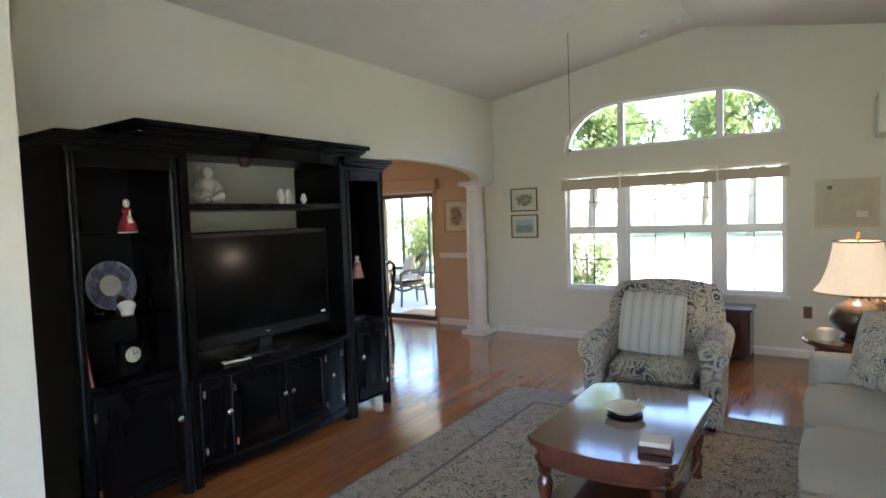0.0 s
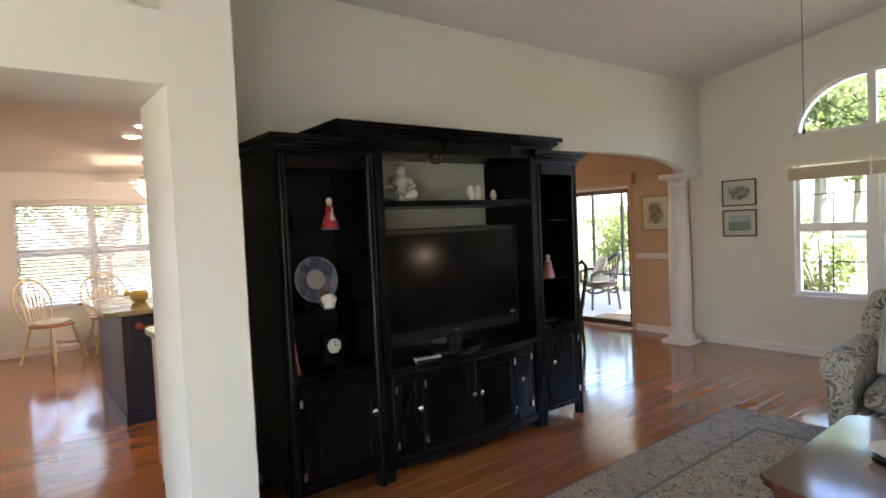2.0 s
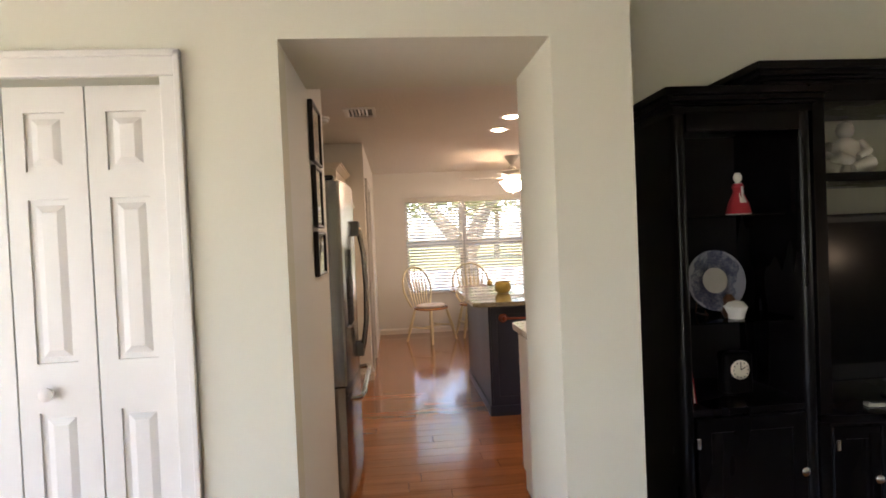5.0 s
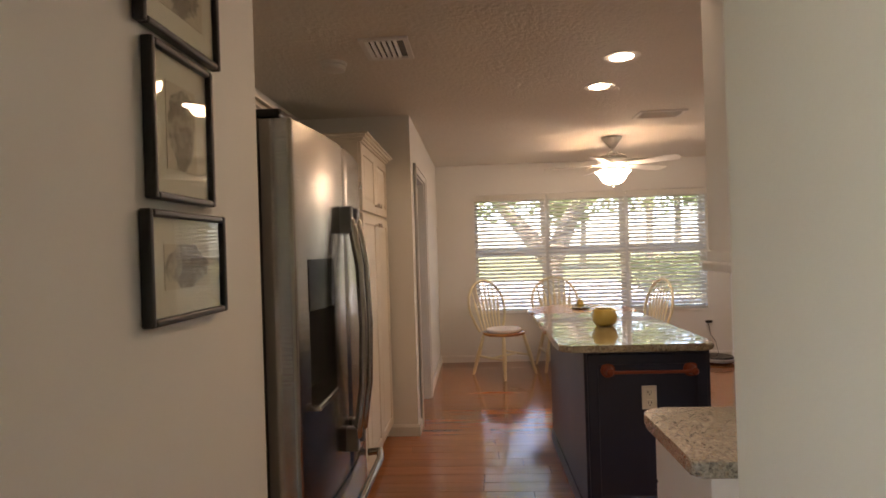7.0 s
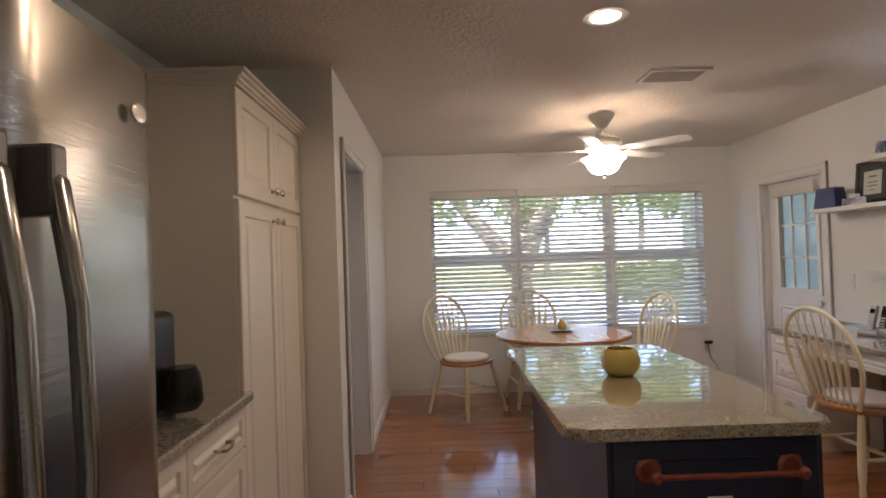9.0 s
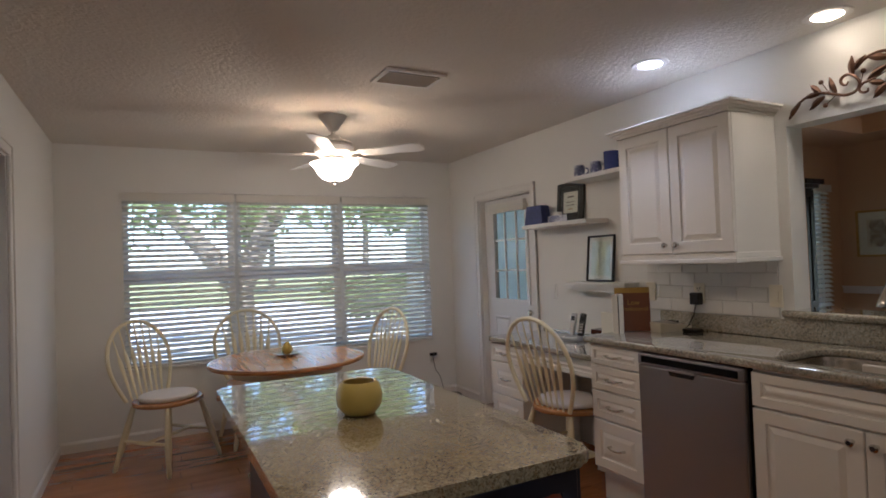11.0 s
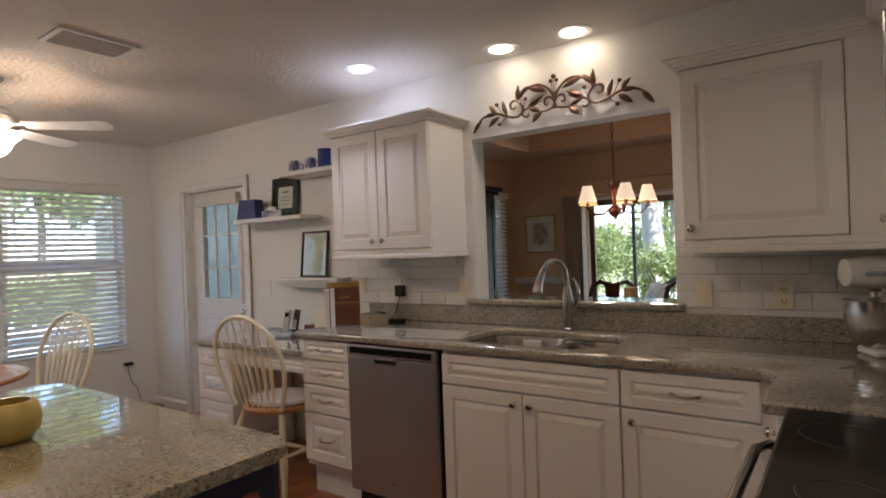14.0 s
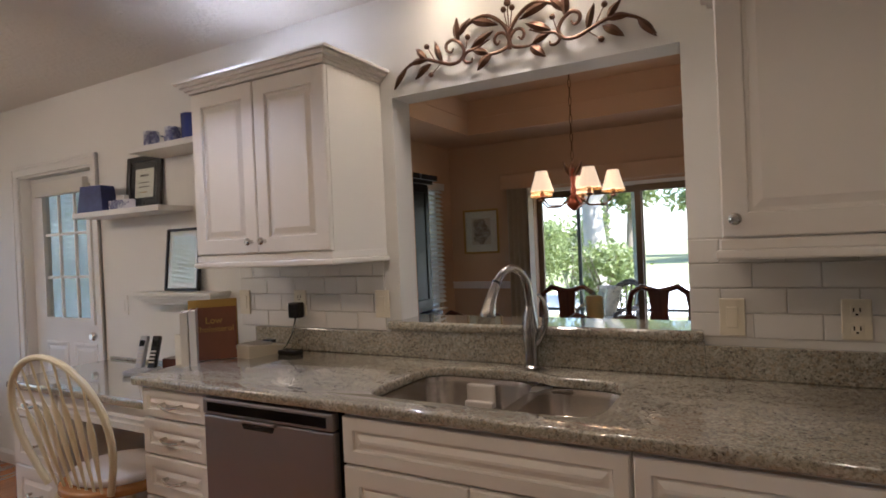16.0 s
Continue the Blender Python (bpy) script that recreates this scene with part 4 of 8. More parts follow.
YF = 3.09
base_cabinet((-5.575, YF, 0), 0, 0.372, [("drawer", 0, 0.372, 0.775, 0.89, 1), ("drawer", 0, 0.372, 0.635, 0.77, 1), ("drawer", 0, 0.372, 0.475, 0.63, 1), ("drawer", 0, 0.372, 0.2, 0.47, 1)], "white four-drawer base cabinet with nickel pulls", kick=0.17)
base_cabinet((-4.598, YF, 0), 0, 0.848, [("drawer", 0, 0.848, 0.735, 0.88, 0), ("door", 0, 0.424, 0.12, 0.73, 0.385), ("door", 0.424, 0.848, 0.12, 0.73, 0.463)], "white sink base cabinet with two raised-panel doors")
base_cabinet((-3.746, YF, 0), 0, 0.508, [("drawer", 0.0, 0.48, 0.735, 0.88, 1), ("door", 0.0, 0.48, 0.12, 0.73, 0.045)], "white base cabinet with a drawer over a door")

base_cabinet((-2.945, 1.866, 0), -90, 0.69, [("drawer", 0, 0.69, 0.735, 0.88, 1), ("door", 0, 0.69, 0.12, 0.73, 0.045)], "white base cabinet at the end of the stove run", depth=0.39)
base_cabinet((-3.18, 3.09, 0), -90, 0.455, [("door", 0, 0.455, 0.12, 0.88, 0.41)], "narrow white base cabinet beside the stove")
single("corner_filler", boxes((0, 0.058, 0.0, 0.02, 0.1, CT - 0.035), (0.058, 0.078, 0.0, 0.02, 0.1, CT - 0.035)), CABINET, (-3.238, YF, 0), "white filler panel in the cabinet corner", "cabinet panel")
# dishwasher
dwt = thing("dishwasher", (-5.208, 3.078, 0), "stainless steel dishwasher with a dark control strip", "dishwasher")
part("tub", boxes((0.006, 0.588, 0.03, 0.6, 0.1, 0.885)), BLACK_PLASTIC, dwt)
part("door", box(0.004, 0.59, 0, 0.03, 0.115, 0.825, bev=0.006), DW_STEEL, dwt)
cpl = part("control_panel", box(0.004, 0.59, -0.004, 0.03, 0.829, 0.885, bev=0.006), DW_STEEL, dwt)
part("key_strip", box(0.03, 0.565, -0.0065, -0.003, 0.84, 0.872, bev=0.001), SCREEN, cpl, "glossy dark key strip")
part("handle_recess", extrude_poly([(0.19, 0.824), (0.35, 0.824), (0.335, 0.796), (0.205, 0.796)], -0.003, 0.002), BLACK_PLASTIC, dwt, "dark pocket handle")
part("handle", box(0.185, 0.355, -0.014, -0.002, 0.818, 0.83, bev=0.004), DW_STEEL, dwt)
part("badge", boxes((0.28, 0.31, -0.0012, 0, 0.19, 0.197)), CHROME, dwt)
part("kick_plate", boxes((0.004, 0.59, 0.07, 0.09, 0.0, 0.11)), BLACK_PLASTIC, dwt)

# worktop in one piece, with the sink cut out
CX0, CX1, CYF, CYB = -5.62, X_TV - 0.131, 3.065, Y_SINK
SX0, SX1, SY0, SY1 = -4.57, -3.84, 3.165, 3.6
SYR, SXM = 3.56, -4.12


def round_path(corners, n=6):
    """An outline with rounded corners from (x, y, radius)."""
    out, m = [], len(corners)
    for i, (x, y, r) in enumerate(corners):
        a, b, c = Vector(corners[i - 1][:2]), Vector((x, y)), Vector(corners[(i + 1) % m][:2])
        if not r:
            out.append((x, y))
            continue
        p, q = b + (a - b).normalized() * r, b + (c - b).normalized() * r
        for k in range(n + 1):
            t = k / n
            v = p * (1 - t) ** 2 + b * 2 * t * (1 - t) + q * t * t
            out.append((v.x, v.y))
    return out


def pierced_slab(outer, inner, z0, z1, bev):
    """A slab with one opening, its upper and lower rims eased."""
    b = bmesh.new()
    edges = []
    for loop in (outer, inner):
        vs = [b.verts.new((x, y, z1)) for x, y in loop]
        edges += [b.edges.new((vs[k], vs[(k + 1) % len(vs)])) for k in range(len(vs))]
    bmesh.ops.triangle_fill(b, use_beauty=True, use_dissolve=False, edges=edges, normal=(0, 0, 1))
    g = bmesh.ops.extrude_face_region(b, geom=list(b.faces))
    for v in g["geom"]:
        if isinstance(v, bmesh.types.BMVert):
            v.co.z = z0
    bmesh.ops.recalc_face_normals(b, faces=b.faces)
    rim = [e for e in b.edges if len(e.link_faces) == 2 and e.calc_face_angle(0) > 1.2 and abs(e.verts[0].co.z - e.verts[1].co.z) < 1e-5]
    bmesh.ops.bevel(b, geom=rim, offset=bev, segments=3, profile=0.5, affect="EDGES")
    return b


wtt = thing("worktop", (0, 0, 0), "grey-green speckled granite worktop along the wall", "worktop")
edge_out = round_path([(CX0, CYB, 0), (CX0, CYF, 0.03), (-3.21, CYF, 0.09), (-3.21, 2.632, 0), (CX1, 2.632, 0), (CX1, CYB, 0)])
edge_in = round_path([(SX0, SY0, 0.1), (SX1, SY0, 0.1), (SX1, SYR, 0.1), (SXM + 0.03, SYR, 0.03), (SXM - 0.03, SY1, 0.05), (SX0, SY1, 0.12)])
part("slab", pierced_slab(edge_out, edge_in, CT - 0.035, CT, 0.009), GRANITE, wtt, smooth=True)
part("backsplash", box(CX0, PT[0] - 0.045, CYB - 0.02, CYB - 0.001, CT, 1.03, bev=0.003), GRANITE, wtt)
part("backsplash", box(PT[0] - 0.045, PT[1] + 0.04, CYB - 0.02, CYB - 0.001, CT, 1.041, bev=0.002), GRANITE, wtt)
part("backsplash", box(PT[1] + 0.04, CX1, CYB - 0.02, CYB - 0.001, CT, 1.03, bev=0.003), GRANITE, wtt)
single("worktop", slab(round_path([(-2.97, 1.14, 0.07), (CX1, 1.14, 0.02), (CX1, 1.866, 0), (-2.97, 1.866, 0)]), CT - 0.035, CT, 0.008), GRANITE, (0, 0, 0), "short granite worktop at the end of the stove run", "worktop")
single("pass_through_sill", box(PT[0] - 0.045, PT[1] + 0.04, -0.05, 0.2, 1.042, 1.078, bev=0.013, seg=3), GRANITE, (0, Y_SINK, 0), "granite ledge across the pass-through", "ledge")

# sink and tap
sk = thing("sink", (0, 0, 0), "double-bowl stainless steel undermount sink", "sink")


def bowl(x0, x1, y0, y1, zt, zb, r=0.07):
    b = bmesh.new()
    loops = []
    for inset, z in ((-0.02, zt), (0.0, zt), (0.006, zt - 0.02), (0.015, zb + 0.03), (0.04, zb + 0.004), (0.09, zb)):
        pts = []
        for cx, cy, a0 in ((x1 - r, y1 - r, 0), (x0 + r, y1 - r, 90), (x0 + r, y0 + r, 180), (x1 - r, y0 + r, 270)):
            for k in range(6):
                a = radians(a0 + 18 * k)
                rr = max(0.01, r - inset)
                ox = inset - max(0, inset - r + 0.01)
                pts.append((cx + rr * math.cos(a), cy + rr * math.sin(a), z))
        loops.append([b.verts.new(p) for p in pts])
    n = len(loops[0])
    for p, q in zip(loops, loops[1:]):
        for k in range(n):
            b.faces.new((p[k], p[(k + 1) % n], q[(k + 1) % n], q[k]))
    b.faces.new(loops[-1])
    return b


SINK_STEEL = plain("sink_steel", (0.5, 0.46, 0.42), 0.26, 1.0, var=0.08, fine=160, bmp=0.04)
part("bowl", bowl(SX0 - 0.004, -4.145, SY0 - 0.004, SY1 + 0.004, CT - 0.037, CT - 0.23, 0.1), SINK_STEEL, sk, smooth=True)
part("bowl", bowl(-4.105, SX1 + 0.004, SY0 - 0.004, SYR + 0.004, CT - 0.037, CT - 0.2, 0.09), SINK_STEEL, sk, smooth=True)
part("divider", box(-4.147, -4.103, SY0 + 0.01, SYR, CT - 0.07, CT - 0.038, bev=0.012), SINK_STEEL, sk)
part("drain", lathe([(0.04, 0), (0.045, 0.003), (0.03, 0.003), (0.02, 0.001)], 16, (-4.34, 3.4, CT - 0.2295)), CHROME, sk)
part("drain", lathe([(0.04, 0), (0.045, 0.003), (0.03, 0.003), (0.02, 0.001)], 16, (-3.975, 3.38, CT - 0.1995)), CHROME, sk)
TAP_METAL = plain("tap_steel", (0.42, 0.4, 0.38), 0.2, 1.0, var=0.06, bmp=0.02)
rack = thing("sink_rack", (0, 0, 0), "thin wire rack lying in the smaller sink bowl", "rack")
for k in range(9):
    xx = -4.05 + 0.018 * k
    part("wire", tube([(xx, SY0 + 0.06, CT - 0.11), (xx, SYR - 0.06, CT - 0.11)], 0.0018, 5), CHROME, rack)
rim = round_path([(-4.07, SY0 + 0.05, 0.04), (-3.88, SY0 + 0.05, 0.04), (-3.88, SYR - 0.05, 0.04), (-4.07, SYR - 0.05, 0.04)])
part("rim", tube([(x, y, CT - 0.11) for x, y in rim + rim[:1]], 0.003, 6), CHROME, rack, smooth=True)
for x, y in ((-4.05, SY0 + 0.07), (-3.9, SY0 + 0.07), (-3.9, SYR - 0.07), (-4.05, SYR - 0.07)):
    part("foot", tube([(x, y, CT - 0.11), (x, y, CT - 0.197)], 0.003, 6), CHROME, rack)
cad = thing("sponge_holder", (-4.36, SY1 - 0.02, CT - 0.085), "clear plastic sponge holder stuck inside the sink", "sponge holder")
part("plate", box(-0.055, 0.055, -0.012, 0.008, -0.045, 0.035, bev=0.008, seg=3), plain("cloudy_plastic", (0.62, 0.58, 0.52), 0.25, var=0.1), cad)
part("lip", box(-0.055, 0.055, -0.03, -0.012, -0.045, -0.02, bev=0.006, seg=3), plain("cloudy_plastic_lip", (0.62, 0.58, 0.52), 0.25, var=0.1), cad)
part("deck", boxes((-4.155, -4.02, SYR - 0.03, SY1 + 0.015, CT - 0.046, CT - 0.0385)), SINK_STEEL, sk)
tp = thing("tap", (-4.19, 3.648, CT), "tall arched brushed nickel kitchen tap", "tap")
part("base", lathe([(0.03, 0), (0.031, 0.01), (0.024, 0.016), (0.024, 0.05), (0.028, 0.11), (0.03, 0.15), (0.024, 0.19), (0.016, 0.225)], 24), TAP_METAL, tp, smooth=True)
sp = curve([(0, 0, 0.2), (-0.002, -0.004, 0.27), (-0.008, -0.018, 0.325), (-0.03, -0.058, 0.36), (-0.052, -0.098, 0.35), (-0.068, -0.126, 0.315)], 4)
part("spout", tube(sp, [0.0155 - 0.002 * k / len(sp) for k in range(len(sp))], 14), TAP_METAL, tp, smooth=True)
part("spray_head", tube(curve([(-0.068, -0.126, 0.315), (-0.079, -0.145, 0.27), (-0.086, -0.157, 0.23), (-0.089, -0.162, 0.203)], 3), [0.0155, 0.0165, 0.0175, 0.0185, 0.02, 0.0215, 0.0235, 0.0255, 0.027, 0.026], 18), TAP_METAL, tp, smooth=True)
part("collar", tube([(-0.067, -0.124, 0.318), (-0.069, -0.128, 0.312)], 0.0172, 16), BLACK_PLASTIC, tp)
part("lever", tube(curve([(0.012, 0.0, 0.08), (0.045, -0.006, 0.13), (0.064, -0.012, 0.19), (0.058, -0.012, 0.24), (0.036, -0.008, 0.268)], 4), [0.012, 0.014, 0.016, 0.0165, 0.0165, 0.016, 0.015, 0.014, 0.013, 0.012, 0.011, 0.01, 0.009, 0.0085, 0.008, 0.0075, 0.007], 12, flat=0.7), TAP_METAL, tp, smooth=True)

# wall cabinets
def crown(w, d, z, side=True):
    b = bmesh.new()
    for i, (o, h) in enumerate(((0.006, 0.012), (0.018, 0.012), (0.034, 0.014), (0.05, 0.01))):
        z0 = z + sum((0.012, 0.012, 0.014, 0.01)[:i])
        box(-o, w + o, -o, d, z0, z0 + h, bm=b)
    return b


def wall_cabinet(loc, rz, w, d, z0, z1, doors, label, group="wall cabinets", mat=CABINET, rail=True, span=None):
    t = thing("wall_cabinet", loc, label, "cabinet", rz, group)
    part("body", box(0, w, 0.021, d, z0, z1), mat, t)
    n = len(doors)
    for k, hx in enumerate(doors):
        a, b = (span or w) * k / n, (span or w) * (k + 1) / n
        f = part("door", raised(a + 0.002, b - 0.002, z0 + 0.004, z1 - 0.004, rail=0.06), mat, t)
        knob(f, a + hx * (b - a), 0, z0 + 0.05)
    if span:
        part("filler", boxes((span + 0.002, w, 0.003, 0.021, z0, z1)), mat, t)
    part("crown_moulding", crown(w, d, z1), mat, t)
    if rail:
        lr = box(-0.004, w + 0.004, 0.004, d, z0 - 0.028, z0, bev=0.004)
        box(-0.014, w + 0.014, -0.008, d, z0 - 0.052, z0 - 0.028, bm=lr, bev=0.006)
        part("light_rail", lr, mat, t)
    return t


wall_cabinet((-5.578, 3.37, 0), 0, 0.735, 0.358, 1.378, 2.068, (0.9, 0.1), "white double-door wall cabinet with crown moulding")
wall_cabinet((-3.557, 3.37, 0), 0, 0.665, 0.358, 1.365, 2.06, (0.06,), "white single-door wall cabinet with crown moulding", span=0.555)
wall_cabinet((-2.89, 3.37, 0), -90, 0.715, 0.335, 1.37, 2.06, (0.06,), "white wall cabinet round the corner by the stove")
wall_cabinet((-2.89, 1.875, 0), -90, 0.56, 0.335, 1.37, 2.06, (0.9, 0.1), "white double-door wall cabinet over the short worktop")
mw = thing("microwave", (-2.9, 2.635, 0), "stainless steel microwave hung over the stove", "microwave", rz=-90)
part("body", box(0, 0.74, 0.02, 0.345, 1.38, 1.8, bev=0.006), STEEL, mw)
mwd = part("door", box(0.004, 0.57, 0, 0.02, 1.385, 1.795, bev=0.006), STEEL, mw)
part("window", box(0.07, 0.5, -0.003, 0.004, 1.43, 1.75, bev=0.002), SCREEN, mwd, "dark glass window")
part("handle", tube([(0.55, 0, 1.42), (0.55, -0.04, 1.45), (0.55, -0.04, 1.73), (0.55, 0, 1.76)], 0.01, 8), STEEL, mw)
part("control_panel", box(0.574, 0.736, 0, 0.02, 1.385, 1.795, bev=0.004), BLACK_PLASTIC, mw)
wall_cabinet((-2.89, 2.65, 0), -90, 0.77, 0.335, 1.81, 2.06, (0.9, 0.1), "low white wall cabinet over the microwave", rail=False)
# stove
st = thing("stove", (-3.142, 2.63, 0), "black electric stove with a smooth glass top", "stove", rz=-90)
part("body", box(0.002, 0.76, 0.03, 0.64, 0.1, 0.9, bev=0.005), BLACK_PLASTIC, st)
part("cooktop", box(0.0, 0.762, -0.01, 0.64, 0.902, 0.925, bev=0.008), SCREEN, st, "black glass cooktop")
part("oven_door", box(0.006, 0.756, 0.0, 0.03, 0.28, 0.84, bev=0.008), BLACK_PLASTIC, st)
part("drawer", box(0.006, 0.756, 0.0, 0.03, 0.1, 0.27, bev=0.008), BLACK_PLASTIC, st)
part("handle", tube([(0.05, 0.0, 0.81), (0.05, -0.045, 0.835), (0.12, -0.07, 0.84), (0.64, -0.07, 0.84), (0.71, -0.045, 0.835), (0.71, 0.0, 0.81)], 0.013, 10), STEEL, st, "curved steel handle", True)
part("backguard", box(0.0, 0.762, 0.58, 0.64, 0.925, 1.1, bev=0.01), BLACK_PLASTIC, st)
for bx, by, br in ((0.2, 0.12, 0.09), (0.56, 0.12, 0.075), (0.2, 0.33, 0.075), (0.56, 0.33, 0.09)):
    part("burner_ring", tube([(bx + br * math.cos(q), by + br * math.sin(q), 0.9252) for q in (math.tau * j / 32 for j in range(33))], 0.0012, 4), plain("burner_mark", (0.08, 0.08, 0.08), 0.4), st)
# stand mixer
mx = thing("stand_mixer", (-2.88, 3.5, CT), "white and chrome stand mixer with a steel bowl", "mixer", rz=25)
part("base", box(-0.1, 0.12, -0.07, 0.07, 0, 0.03, bev=0.014), PORCELAIN, mx)
part("column", box(0.05, 0.12, -0.04, 0.04, 0.03, 0.26, bev=0.016), PORCELAIN, mx)
b = lathe([(0.02, -0.17), (0.05, -0.16), (0.062, -0.08), (0.062, 0.06), (0.05, 0.12), (0.02, 0.13)], 18)
hd2 = part("head", b, PORCELAIN, mx, smooth=True)
hd2.matrix_basis = pose(0.0, 0, 0.3, 0, 90, 0)
part("band", box(-0.12, 0.1, -0.0635, 0.0635, 0.29, 0.305, bev=0.003), CHROME, mx)
part("bowl", lathe([(0.045, 0.03), (0.05, 0.036), (0.08, 0.06), (0.1, 0.13), (0.105, 0.2), (0.1, 0.2), (0.09, 0.13), (0.06, 0.07)], 24, (-0.06, 0, 0)), CHROME, mx, "polished steel bowl", True)
part("bowl_handle", tube([(-0.06, 0.1, 0.17), (-0.06, 0.14, 0.165), (-0.06, 0.14, 0.11), (-0.06, 0.095, 0.1)], 0.006, 8), CHROME, mx)
part("hub", lathe([(0.022, 0), (0.022, 0.02), (0.012, 0.03)], 14, (-0.06, 0, 0.21)), CHROME, mx)

# island
isl = thing("kitchen_island", (0, 0, 0), "navy painted kitchen island with a towel bar", "island")
part("body", boxes((-5.5, -4.19, 1.21, 1.82, 0.0, 0.87)), NAVY, isl)
part("end_panel", rings_rect(1.225, 1.805, 0.1, 0.855, [(0, 0.0), (0, -0.008), (0.004, -0.01), (0.05, -0.01), (0.055, -0.004)]), NAVY, isl).matrix_basis = pose(-4.19, 0, 0, 0, 0, 90)
part("baseboard", boxes((-4.19, -4.182, 1.205, 1.825, 0, 0.08), (-5.5, -4.19, 1.2, 1.21, 0, 0.08), (-5.5, -4.19, 1.82, 1.83, 0, 0.08)), NAVY, isl)
tb = part("towel_bar", tube([(-4.125, 1.33, 0.775), (-4.125, 1.72, 0.775)], 0.008, 10), COPPER, isl, "copper towel bar with round roses", True)
for yy in (1.325, 1.725):
    ro = part("rose", lathe([(0.035, 0), (0.036, 0.008), (0.026, 0.014), (0.022, 0.03), (0.016, 0.05), (0.018, 0.07), (0.01, 0.08)], 16), COPPER, tb, smooth=True)
    ro.matrix_basis = pose(-4.19, yy, 0.775, 0, 90, 0)
R = 0.06
pl = []
for cx, cy, a0 in ((-4.145 - R, 1.845 - R, 0), (-5.555 + R, 1.845 - R, 90), (-5.555 + R, 1.09 + R, 180), (-4.145 - R, 1.09 + R, 270)):
    pl += [(cx + R * math.cos(radians(a0 + 15 * k)), cy + R * math.sin(radians(a0 + 15 * k))) for k in range(7)]
single("island_top", slab(pl, 0.87, IT, 0.011), granite("granite_island", (0.26, 0.22, 0.135), (0.065, 0.048, 0.03), (0.44, 0.39, 0.27), 0.1), (0, 0, 0), "polished tan speckled granite island top", "worktop")
yb = thing("candle_bowl", (-4.82, 1.455, IT), "round mustard yellow ceramic candle bowl", "bowl")
part("bowl", lathe([(0.035, 0), (0.05, 0.004), (0.07, 0.03), (0.075, 0.06), (0.066, 0.095), (0.056, 0.106), (0.05, 0.105), (0.06, 0.09), (0.066, 0.06), (0.05, 0.02)], 28), YELLOW_GLAZE, yb, smooth=True)
part("wick", tube([(0, 0, 0.02), (0, 0, 0.05)], 0.002, 5), BLACK_PLASTIC, yb)


def cover_plate(loc, rz, kind, label, mat=IVORY):
    """An outlet or switch plate whose face looks along local -y."""
    t = thing("wall_outlet" if kind == "outlet" else "light_switch", loc, label, kind, rz, "cover plates")
    part("plate", box(-0.036, 0.036, -0.007, 0, -0.058, 0.058, bev=0.003), mat, t)
    if kind == "outlet":
        for z in (-0.026, 0.026):
            part("socket", box(-0.016, 0.016, -0.0095, -0.007, z - 0.017, z + 0.017, bev=0.002), mat, t)
            part("slot", boxes((-0.009, -0.006, -0.0102, -0.0095, z - 0.004, z + 0.008), (0.006, 0.009, -0.0102, -0.0095, z - 0.004, z + 0.008), (-0.003, 0.003, -0.0102, -0.0095, z - 0.013, z - 0.008)), BLACK_PLASTIC, t, "dark socket slots")
    else:
        part("rocker", box(-0.016, 0.016, -0.011, -0.007, -0.032, 0.032, bev=0.002), mat, t)
    return t


cover_plate((-4.18, 1.52, 0.64), 90, "outlet", "ivory outlet plate on the island's end")
cover_plate((-6.69, Y_SINK, 1.115), 0, "switch", "white light switch beside the back door", TRIM)
for xx, k in ((-5.69, "switch"), (-5.33, "outlet"), (-4.87, "switch"), (-3.555, "switch"), (-3.24, "outlet")):
    cover_plate((xx, Y_SINK - 0.009, 1.145 if xx < -4.8 else 1.12), 0, k, "ivory " + ("outlet" if k == "outlet" else "rocker switch") + " plate on the tiled wall")
cover_plate((X_KW, 3.44, 0.40), 90, "outlet", "white outlet low beside the kitchen window", TRIM)
ch = thing("charger", (-5.33, Y_SINK - 0.0195, 1.12), "black plug-in charger with a hanging cord", "charger")
part("body", box(-0.03, 0.03, -0.045, 0, -0.04, 0.03, bev=0.006), BLACK_PLASTIC, ch)
part("cord", tube([(0, -0.03, -0.04), (0, -0.05, -0.1), (-0.03, -0.06, -0.16), (-0.05, -0.08, CT - 1.12 + 0.005), (0.05, -0.1, CT - 1.12 + 0.004)], 0.003, 6), BLACK_PLASTIC, ch)
part("pad", box(-0.02, 0.08, -0.13, -0.07, CT - 1.12, CT - 1.12 + 0.02, bev=0.006), BLACK_PLASTIC, ch)
pg = thing("wall_plug", (X_KW + 0.0105, 3.44, 0.42), "black plug in the low outlet with its cord", "plug", rz=90)
part("body", box(-0.025, 0.05, -0.035, 0, 0.0, 0.03, bev=0.006), BLACK_PLASTIC, pg)
part("cord", tube([(0.0, -0.03, 0.0), (0.01, -0.06, -0.14), (0.06, -0.06, -0.2), (0.1, -0.08, -0.4), (0.2, -0.12, -0.412)], 0.003, 6), BLACK_PLASTIC, pg)

